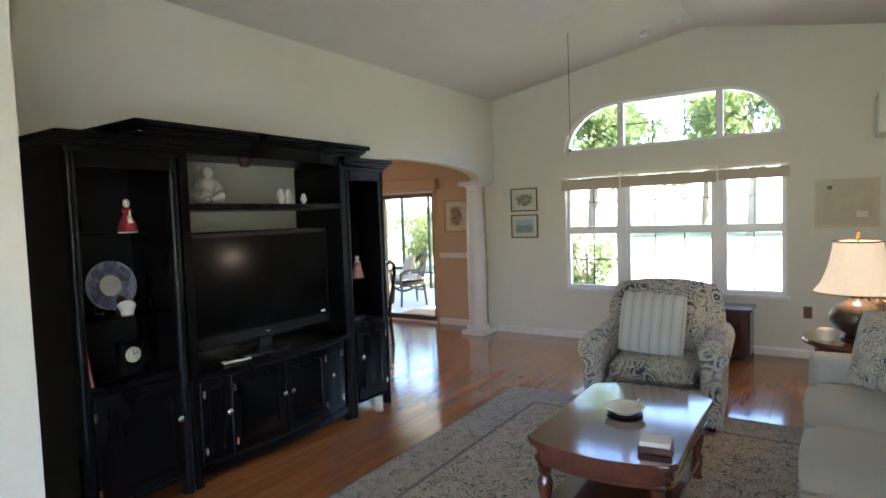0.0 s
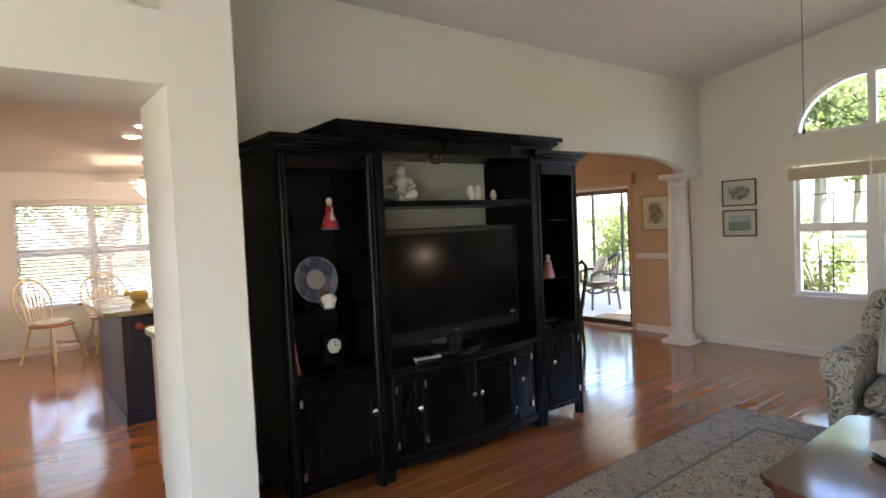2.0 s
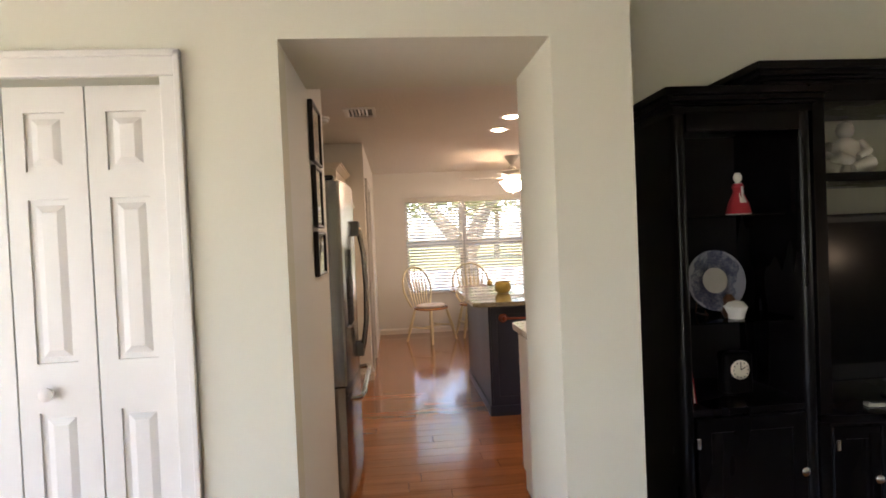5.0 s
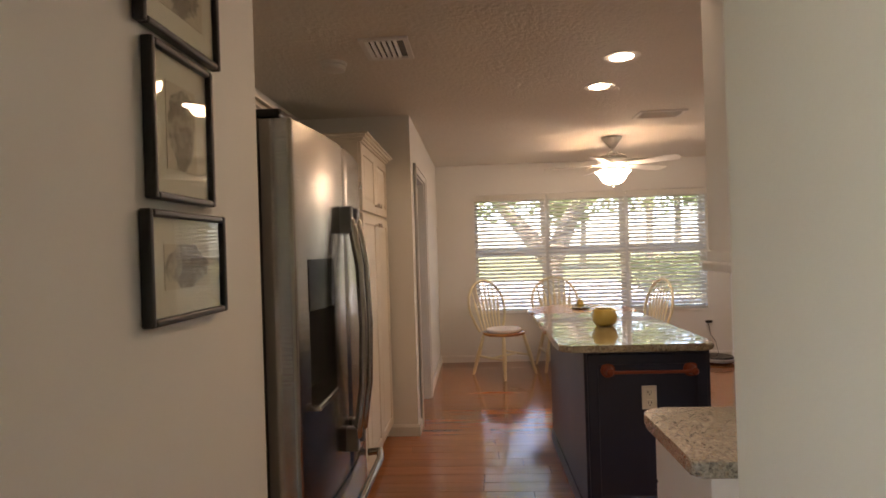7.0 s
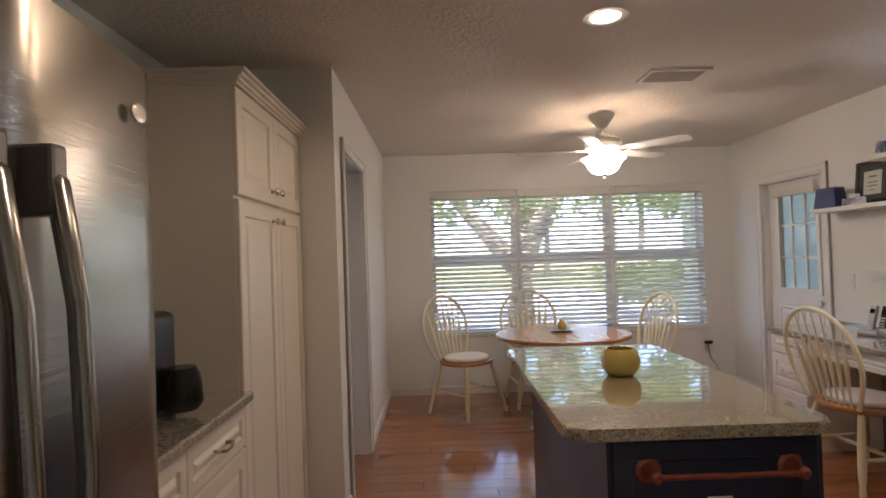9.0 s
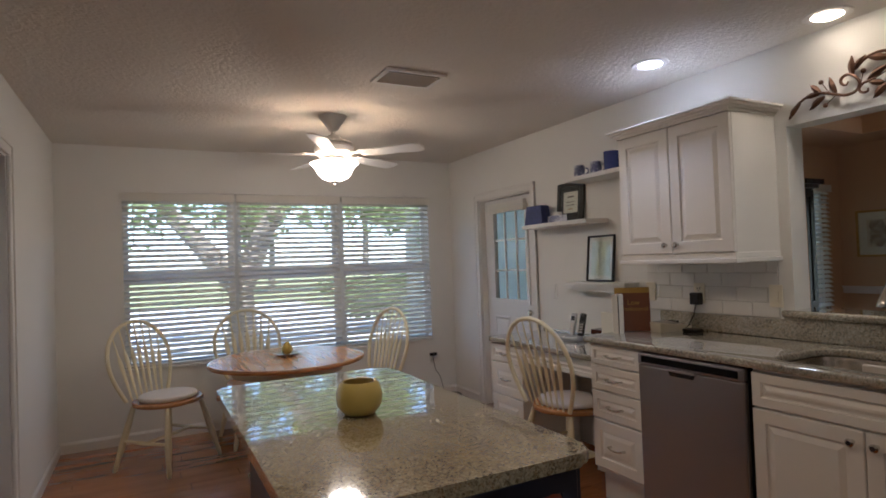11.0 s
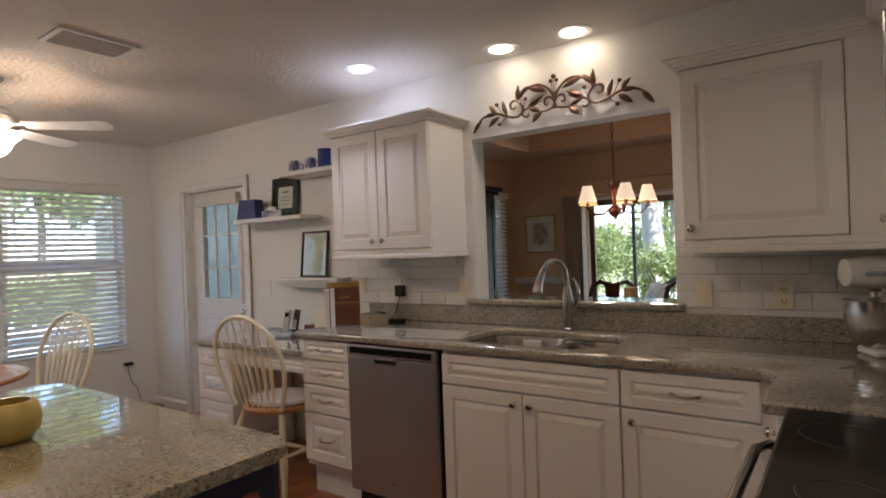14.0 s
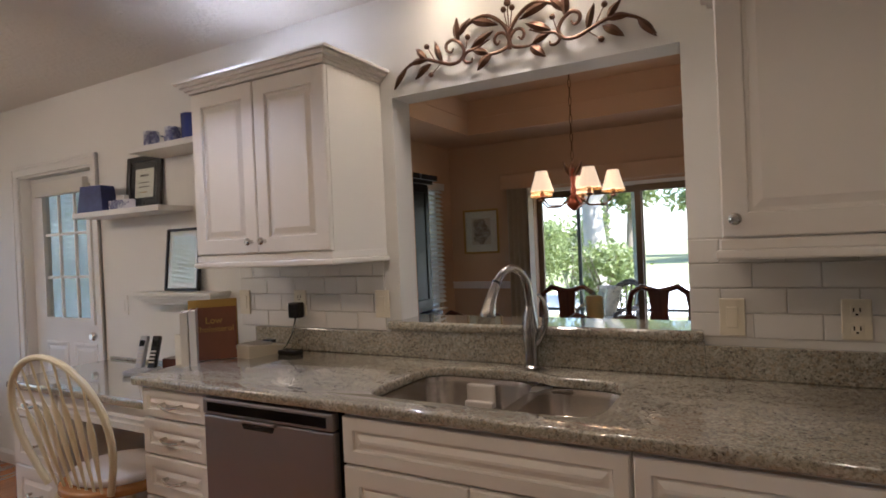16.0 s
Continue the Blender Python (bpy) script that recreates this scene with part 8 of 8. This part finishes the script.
for k in range(6):
    a = math.tau * k / 6
    part("leaf", leaf(0, 0, 1.0, 0.12, 0.012), BRONZE, chd).matrix_basis = pose(0, 0, 1.78, 0, 0, math.degrees(a))
for k in range(5):
    a = k * math.tau / 5 + 0.35
    ca, sa = math.cos(a), math.sin(a)
    ar = part("arm", tube([(0.02 * ca, 0.02 * sa, 1.66), (0.1 * ca, 0.1 * sa, 1.6), (0.2 * ca, 0.2 * sa, 1.6), (0.25 * ca, 0.25 * sa, 1.65)], 0.006, 8), BRONZE, chd, smooth=True)
    part("candle_cup", lathe([(0.012, 1.645), (0.03, 1.655), (0.012, 1.66), (0.011, 1.7)], 14, (0.25 * ca, 0.25 * sa, 0)), BRONZE, ar)
    b = bmesh.new()
    pr = [(0.072, 1.69), (0.06, 1.73), (0.045, 1.78), (0.036, 1.815), (0.033, 1.815), (0.042, 1.78), (0.057, 1.73), (0.069, 1.69)]
    lo = [[b.verts.new((0.25 * ca + r * math.cos(t), 0.25 * sa + r * math.sin(t), z)) for t in (math.tau * j / 20 for j in range(20))] for r, z in pr]
    for p, q in zip(lo, lo[1:] + lo[:1]):
        for j in range(20):
            b.faces.new((p[j], p[(j + 1) % 20], q[(j + 1) % 20], q[j]))
    s_ = part("shade", b, SHADE_S, ar, "small cream bell shade, lit", True)
    s_.visible_shadow = False
    part("fringe", tube([(0.25 * ca + 0.071 * math.cos(t), 0.25 * sa + 0.071 * math.sin(t), 1.685 - 0.006 * (j % 2)) for j, t in ((j, math.tau * j / 40) for j in range(41))], 0.004, 5), GOLD, ar)
hu = thing("hutch", (-6.245, 4.78, 0), "tall black hutch against the dining room wall", "hutch", rz=90)
part("base", box(0, 1.05, -0.48, 0, 0, 0.85, bev=0.006), BLACK_WOOD, hu)
part("upper", box(0.03, 1.02, -0.4, 0, 0.85, 1.88, bev=0.006), BLACK_WOOD, hu)
part("crown", boxes((0.0, 1.05, -0.43, 0, 1.88, 1.91), (-0.03, 1.08, -0.46, 0, 1.91, 1.95)), BLACK_WOOD, hu)
for k in range(2):
    part("door", raised(0.02 + 0.51 * k, 0.52 + 0.51 * k, 0.1, 0.8, -0.5), BLACK_WOOD, hu)
    part("glass_door", rings_rect(0.05 + 0.475 * k, 0.515 + 0.475 * k, 0.9, 1.86, [(0, -0.4), (0, -0.42), (0.05, -0.42), (0.055, -0.412)]), BLACK_WOOD, hu)
BOT = print_mat("botanical_print", (0.6, 0.5, 0.36), (0.14, 0.07, 0.04), 14)
for xc, lab in ((-5.915, "gold framed botanical print on the peach wall"), (-3.075, "gold framed leaf print beside the column")):
    framed("framed_print", (xc, Y_DIN, 1.28), 0, 0.385, 0.44, GOLD, PAPER, BOT, lab, 0.02, 0.07, group="botanical prints")

# ---- outside ----
structure("ground", box(-200, 200, -200, 200, -1.2, -0.19), LAWN, "wide green lawn", "ground")
structure("lanai_floor", box(-6.6, -2.7, 7.09, 10.4, -0.19, -0.02), CONCRETE, "pale concrete porch floor", "porch")
structure("driveway", box(-9, 14, 13.5, 21, -0.195, -0.175), plain("drive_concrete", (0.6, 0.58, 0.53), 0.9, var=0.08, fine=40), "pale concrete driveway", "driveway")
structure("patio", box(-27, -8.57, -9, 6.5, -0.19, -0.1), CONCRETE, "pale concrete patio by the kitchen", "patio")
# Unseen pale slabs, added to bounce less green daylight in through the added doors.
structure("terrace", box(-3, 8, -7.5, -3.3, -0.19, -0.1), CONCRETE, "unseen pale slab, added at the back to bounce daylight indoors", "patio")
structure("terrace_side", box(3.1, 7, -3.3, 3, -0.19, -0.1), CONCRETE, "unseen pale slab, added at the side to bounce daylight indoors", "patio")
structure("garden_wall", box(-12.5, -6.6, 5.0, 5.1, -0.19, 2.6), plain("stucco_sage", (0.27, 0.29, 0.24), 0.9, var=0.05, fine=70, bmp=0.3), "sage stucco wall outside the back door", "wall")
structure("lanai_roof", box(-6.6, -2.7, 7.62, 10.4, 2.3, 2.4), STUCCO, "flat porch roof", "roof")
sc = thing("screen_frame", (0, 0, 0), "dark aluminium porch screen frame", "screen")
for x in (-6.6, -5.9, -3.3, -2.75):
    part("post", boxes((x, x + 0.05, 10.3, 10.35, -0.02, 2.3)), ALU, sc)
part("rail", boxes((-6.55, -2.7, 10.305, 10.345, 0.3, 0.34)), ALU, sc)
part("post", boxes((-5.09, -4.95, 10.28, 10.42, -0.02, 2.3)), plain("grey_green_post", (0.2, 0.25, 0.24), 0.6, var=0.06), sc, "broad grey-green post")
wk = thing("wicker_chair", (-4.98, 8.35, -0.02), "dark wicker armchair with a round back on the porch", "armchair", rz=-35)
part("seat", slab([(0.27 * math.cos(a), 0.26 * math.sin(a)) for a in (math.tau * k / 24 for k in range(24))], 0.36, 0.42, 0.01), WICKER, wk)
part("seat_cushion", cushion(0.48, 0.46, 0.09, 0.4, 6), SOFA, wk, "sage seat cushion", True).matrix_basis = pose(0, 0, 0.465)
for sx in (-1, 1):
    for sy in (-1, 1):
        part("leg", tube([(sx * 0.22, sy * 0.2, 0.37), (sx * 0.25, sy * 0.23, 0)], [0.025, 0.018], 8), WICKER, wk)
for r, z0 in ((1.0, 0.0), (0.92, -0.03)):
    part("back_rim", tube([(0.33 * r * math.cos(a), 0.05 + 0.26 * math.sin(a) if a < math.pi else 0, 0.62 + (0.28 + z0) * math.sin(a) ** 1.5) for a in (math.pi * k / 18 for k in range(19))], 0.022, 8), WICKER, wk, smooth=True)
for k in range(13):
    a = math.pi * (k + 0.5) / 13
    part("stake", tube([(0.25 * math.cos(a), 0.04 + 0.22 * math.sin(a), 0.4), (0.33 * math.cos(a), 0.05 + 0.26 * math.sin(a), 0.62 + 0.28 * math.sin(a) ** 1.5)], 0.009, 6), WICKER, wk)
for sx in (-1, 1):
    part("arm", tube([(sx * 0.33, 0.05, 0.62), (sx * 0.34, -0.12, 0.63), (sx * 0.32, -0.24, 0.58), (sx * 0.26, -0.24, 0.4)], 0.025, 8), WICKER, wk, smooth=True)
part("skirt", tube([(0.26 * math.cos(a), 0.25 * math.sin(a), 0.32 - 0.05 * abs(math.sin(2 * a))) for a in (math.tau * k / 32 for k in range(33))], 0.02, 6), WICKER, wk)
single("throw_pillow", cushion(0.36, 0.36, 0.12, 0.75), PILLOW2, (0, 0, 0), "patterned pillow on the wicker chair", "pillow", smooth=True).matrix_basis = pose(-5.05, 8.45, 0.66, 68, 0, -35)
single("door_mat", box(-0.35, 0.35, -0.22, 0.22, 0, 0.012, bev=0.003), plain("mat_fibre", (0.3, 0.22, 0.13), 1.0, var=0.3), (-4.2, 7.75, -0.02), "tan fibre mat on the porch floor", "mat", 10)


def leaves(name, blobs, count, size, mat, parent, seed, label=""):
    """Many small leaf blades filling a few uneven blobs (x, y, z, rx, ry, rz)."""
    g = np.random.default_rng(seed)
    w = np.array([b[3] * b[4] * b[5] for b in blobs]) ** 0.7
    which = g.choice(len(blobs), count, p=w / w.sum())
    bl = np.array(blobs)[which]
    d = g.normal(size=(count, 3))
    d /= np.linalg.norm(d, axis=1)[:, None]
    c = bl[:, :3] + d * bl[:, 3:] * (g.random(count)[:, None] ** 0.45) * g.uniform(0.8, 1.15, (count, 1))
    u = g.normal(size=(count, 3))
    u /= np.linalg.norm(u, axis=1)[:, None]
    v = np.cross(u, g.normal(size=(count, 3)))
    v /= np.linalg.norm(v, axis=1)[:, None]
    s = size * g.uniform(0.6, 1.3, (count, 1))
    nrm = np.cross(u, v)
    pts = np.stack([c - u * s, c + v * s * 0.38 + nrm * s * 0.1, c + u * s, c - v * s * 0.38 + nrm * s * 0.1], 1).reshape(-1, 3)
    me = bpy.data.meshes.new(name)
    me.from_pydata(pts.tolist(), [], np.arange(count * 4).reshape(-1, 4).tolist())
    me.materials.append(mat)
    ob = new(name, me)
    ob.parent = parent
    return tagged(ob, label, kind="stuff")


def tree(x, y, trunk_pts, r0, limbs, blobs, count, size, seed, label, mat=LEAF_A, bark=BARK):
    t = thing("tree", (x, y, -0.19), label, "tree", group="trees")
    n = len(trunk_pts)
    tr = tube(trunk_pts, [r0 * (1 - 0.5 * k / (n - 1)) for k in range(n)], 12)
    for v in tr.verts:
        v.co += Vector((noise.noise(v.co * 3), noise.noise(v.co * 3 + Vector((9, 0, 0))), 0)) * r0 * 0.3
    part("trunk", tr, bark, t, smooth=True)
    for pts, r in limbs:
        part("limb", tube(pts, [r * (1 - 0.75 * k / (len(pts) - 1)) for k in range(len(pts))], 8), bark, t, smooth=True)
    leaves("crown", blobs, count, size, mat, t, seed)
    return t


rt = random.Random(11)
# forked tree outside the kitchen window
tree(-12.6, 2.15, [(0, 0, 0), (0.05, 0.02, 0.8), (0.0, 0.05, 1.5)], 0.3, [([(0, 0.0, 1.3), (0, -0.5, 1.9), (0.1, -1.2, 2.7), (0, -2.0, 3.4)], 0.2), ([(0, 0.05, 1.35), (-0.1, 0.4, 2.1), (0, 0.9, 3.0), (0.1, 1.3, 4.0)], 0.22), ([(0, 0.3, 1.9), (0.4, 0.6, 2.6), (0.8, 1.2, 3.2)], 0.1), ([(0, -0.9, 2.3), (0.5, -1.1, 2.9), (0.9, -1.6, 3.4)], 0.09)],
     [(rt.uniform(-1.6, 1.8), rt.uniform(-4.2, 4.2), rt.uniform(2.3, 4.6), rt.uniform(0.6, 1.1), rt.uniform(0.8, 1.3), rt.uniform(0.4, 0.7)) for _ in range(22)], 6500, 0.085, 3, "forked shade tree with a light bark outside the kitchen", LEAF_B)
PALE_BARK = plain("pale_bark", (0.36, 0.33, 0.28), 0.95, var=0.45, fine=14, coarse=3, bmp=1.0, stretch=(1, 1, 0.4), spec=0.1)
tree(-6.6, 14.0, [(0, 0, 0), (0.05, 0, 1.2), (-0.05, 0.1, 2.6), (0.1, 0, 4.5)], 0.32, [([(0, 0, 2.4), (0.8, 0.2, 3.3), (1.6, 0.2, 4.2)], 0.14), ([(0, 0, 2.7), (-0.8, 0.1, 3.6), (-1.6, 0, 4.5)], 0.14)],
     [(rt.uniform(-3.2, 3.4), rt.uniform(-1.5, 1.5), rt.uniform(3.2, 5.6), 1.0, 1.0, 0.6) for _ in range(12)], 9000, 0.09, 4, "pale-barked tree on the lawn", LEAF_A, PALE_BARK)


def bush(x, y, w, h, count, size, seed, label, mat=LEAF_B):
    t = thing("shrub", (x, y, -0.19), label, "shrub", group="shrubs")
    g = random.Random(seed)
    for k in range(7):
        a = g.uniform(0, math.tau)
        part("stem", tube([(0, 0, 0), (0.15 * w * math.cos(a), 0.15 * w * math.sin(a), 0.5 * h), (0.4 * w * math.cos(a), 0.4 * w * math.sin(a), 0.85 * h)], [0.02, 0.015, 0.006], 6), BARK, t)
    leaves("foliage", [(g.uniform(-0.35, 0.35) * w, g.uniform(-0.35, 0.35) * w, g.uniform(0.3, 0.85) * h, 0.26 * w, 0.26 * w, 0.2 * h) for _ in range(9)], count, size, mat, t, seed)
    return t


bush(-1.75, 8.35, 0.85, 1.55, 1600, 0.05, 21, "leafy green shrub outside the window", LEAF_A)
bush(-7.6, 12.2, 1.8, 2.0, 3500, 0.06, 22, "leafy green shrub beyond the porch")
bush(-5.9, 12.0, 1.4, 1.5, 2500, 0.06, 24, "low green shrub beyond the porch")
bush(-7.9, 16.5, 2.6, 2.6, 3500, 0.09, 25, "broad green shrub on the lawn", LEAF_A)
for k, (x, y) in enumerate(((-14.6, -2.2), (-15.0, 5.6))):
    bush(x, y, 2.4, 1.3, 2600, 0.08, 30 + k, "low green hedge shrub by the kitchen lawn")
for x in (0.15, -0.4):
    ag = thing("spiky_plant", (x, 8.05, -0.19), "spiky strap-leaved plant below the window", "plant", group="strap-leaved plants")
    g = random.Random(int(x * 100))
    b = bmesh.new()
    for k in range(16):
        a, L = g.uniform(0, math.tau), g.uniform(0.5, 0.95)
        tube([(0, 0, 0), (0.12 * math.cos(a), 0.12 * math.sin(a), L * 0.6), (0.3 * math.cos(a), 0.3 * math.sin(a), L)], [0.03, 0.022, 0.002], 5, b, 0.2)
    tagged(part("leaf", b, LEAF_B, ag), kind="stuff")
for k in range(26):
    side = k % 3
    if side == 0 and k > 12:
        continue
    if side == 0:
        x, y = rt.uniform(-42, -33), rt.uniform(-16, 22)
    elif side == 1:
        x, y = rt.uniform(-36, 18), rt.uniform(40, 50)
    else:
        x, y = rt.uniform(-14, 14), rt.uniform(36, 46)
    h = rt.uniform(9, 14)
    tree(x, y, [(0, 0, 0), (0.1, 0.1, h * 0.3), (0, 0, h * 0.6)], 0.25, [([(0, 0, h * 0.35), (1.0, 0.3, h * 0.55), (1.8, 0.5, h * 0.7)], 0.12), ([(0, 0, h * 0.4), (-1.0, -0.3, h * 0.6), (-1.7, 0.2, h * 0.75)], 0.12)],
         [(rt.uniform(-2.4, 2.4), rt.uniform(-2, 2), h * rt.uniform(0.35, 0.9), 1.7, 1.7, 1.1) for _ in range(11)], 2600, 0.3, 50 + k, "tall leafy tree at the edge of the lawn", LEAF_A if k % 2 else LEAF_B)


# ---- wall tiles behind the worktop ----
tile_mesh = {}


def tiles(parent_name, x0, x1, z0, z1, label, axis="x", plane=0.0):
    """Staggered white wall tiles with recessed joints."""
    tw, th, g = 0.178, 0.0775, 0.003
    if axis == "x":
        bed = structure(parent_name, boxes((x0, x1, plane - 0.003, plane - 0.0005, z0, z1)), GROUT, label, "tiles")
    else:
        bed = structure(parent_name, boxes((plane - 0.003, plane - 0.0005, x0, x1, z0, z1)), GROUT, label, "tiles")
    z, row = z0, 0
    while z < z1 - 0.01:
        h = min(th, z1 - z)
        x = x0 - (tw / 2 if row % 2 else 0)
        while x < x1 - 0.005:
            a, b = max(x, x0), min(x + tw, x1)
            x += tw
            if b - a < 0.012:
                continue
            key = (round(b - a, 3), round(h, 3), axis)
            if key not in tile_mesh:
                w, hh = key[0] - g, key[1] - g
                bm = rings_rect(0, w, 0, hh, [(0, -0.003), (0, -0.0065), (0.0025, -0.008)])
                if axis != "x":
                    swap_xy(bm)
                bmesh.ops.recalc_face_normals(bm, faces=bm.faces)
                me = bpy.data.meshes.new("tile")
                bm.to_mesh(me)
                bm.free()
                me.materials.append(TILE)
                tile_mesh[key] = me
            ob = new("tile", tile_mesh[key])
            ob.location = (a + g / 2, plane, z + g / 2) if axis == "x" else (plane, a + g / 2, z + g / 2)
            ob.parent = bed
        z += th
        row += 1


tiles("wall_tiles", -5.72, PT[0] - 0.075, 1.031, 1.36, "white brick-laid wall tiles over the worktop", plane=Y_SINK)
tiles("wall_tiles_end", PT[1] + 0.0, CX1, 1.055, 1.37, "white brick-laid wall tiles beside the pass-through", plane=Y_SINK)
tiles("wall_tiles_side", 1.25, Y_SINK - 0.03, 0.935, 1.37, "white brick-laid wall tiles behind the stove", "y", X_TV - 0.131)


# ---- floor planks, wall tiles ----
PW, PL = 0.128, 1.22
rng = random.Random(5)
plank_mesh = {}


def plank_obj(x, y0, y1):
    key = round(y1 - y0, 2)
    if key not in plank_mesh:
        b = bmesh.new()
        g, e = 0.0003, 0.0012
        L = key / 2
        lo = [b.verts.new(v) for v in ((g, -L + g, -0.014), (PW - g, -L + g, -0.014), (PW - g, L - g, -0.014), (g, L - g, -0.014))]
        mi = [b.verts.new(v) for v in ((g, -L + g, -0.0012), (PW - g, -L + g, -0.0012), (PW - g, L - g, -0.0012), (g, L - g, -0.0012))]
        hi = [b.verts.new(v) for v in ((g + e, -L + g + e, 0), (PW - g - e, -L + g + e, 0), (PW - g - e, L - g - e, 0), (g + e, L - g - e, 0))]
        for p, q in ((lo, mi), (mi, hi)):
            for k in range(4):
                b.faces.new((p[k], p[(k + 1) % 4], q[(k + 1) % 4], q[k]))
        b.faces.new(hi)
        me = bpy.data.meshes.new("plank")
        b.to_mesh(me)
        b.free()
        me.materials.append(FLOOR)
        plank_mesh[key] = me
    ob = new("plank", plank_mesh[key])
    ob.location = (x, (y0 + y1) / 2, 0)
    return ob


floor_ob = bpy.data.objects["floor"]
far_v, far_f = [], []
count = 0
x = -8.45
row = 0
while x < X_R:
    y = Y_BACK - 0.1 - PL * rng.random()
    top = Y_DIN + 0.1
    while y < top:
        y0, y1 = max(y, Y_BACK - 0.1), min(y + PL, top)
        y += PL
        if round(y1 - y0, 2) < 0.06:
            continue
        near = (-6.9 < x < -2.3 and -0.7 < y1 and y0 < 3.6) or (-1.9 < x < -0.9 and 0.5 < y1 and y0 < 6.0)
        if near and count < 300:
            plank_obj(x, y0, y1).parent = floor_ob
            count += 1
        else:
            i = len(far_v)
            g, e = 0.0003, 0.0012
            far_v += [(x + g, y0 + g, -0.0012), (x + PW - g, y0 + g, -0.0012), (x + PW - g, y1 - g, -0.0012), (x + g, y1 - g, -0.0012), (x + g + e, y0 + g + e, 0), (x + PW - g - e, y0 + g + e, 0), (x + PW - g - e, y1 - g - e, 0), (x + g + e, y1 - g - e, 0), (x + g, y0 + g, -0.014), (x + PW - g, y0 + g, -0.014), (x + PW - g, y1 - g, -0.014), (x + g, y1 - g, -0.014)]
            far_f += [(i + 4, i + 5, i + 6, i + 7)] + [(i + k, i + (k + 1) % 4, i + 4 + (k + 1) % 4, i + 4 + k) for k in range(4)] + [(i + 8 + k, i + 8 + (k + 1) % 4, i + (k + 1) % 4, i + k) for k in range(4)]
    x += PW
me = bpy.data.meshes.new("planks")
me.from_pydata(far_v, [], far_f)
me.materials.append(FLOOR)
rest = tagged(new("planks", me), "glossy cherry floor planks", kind="stuff")
rest.parent = floor_ob
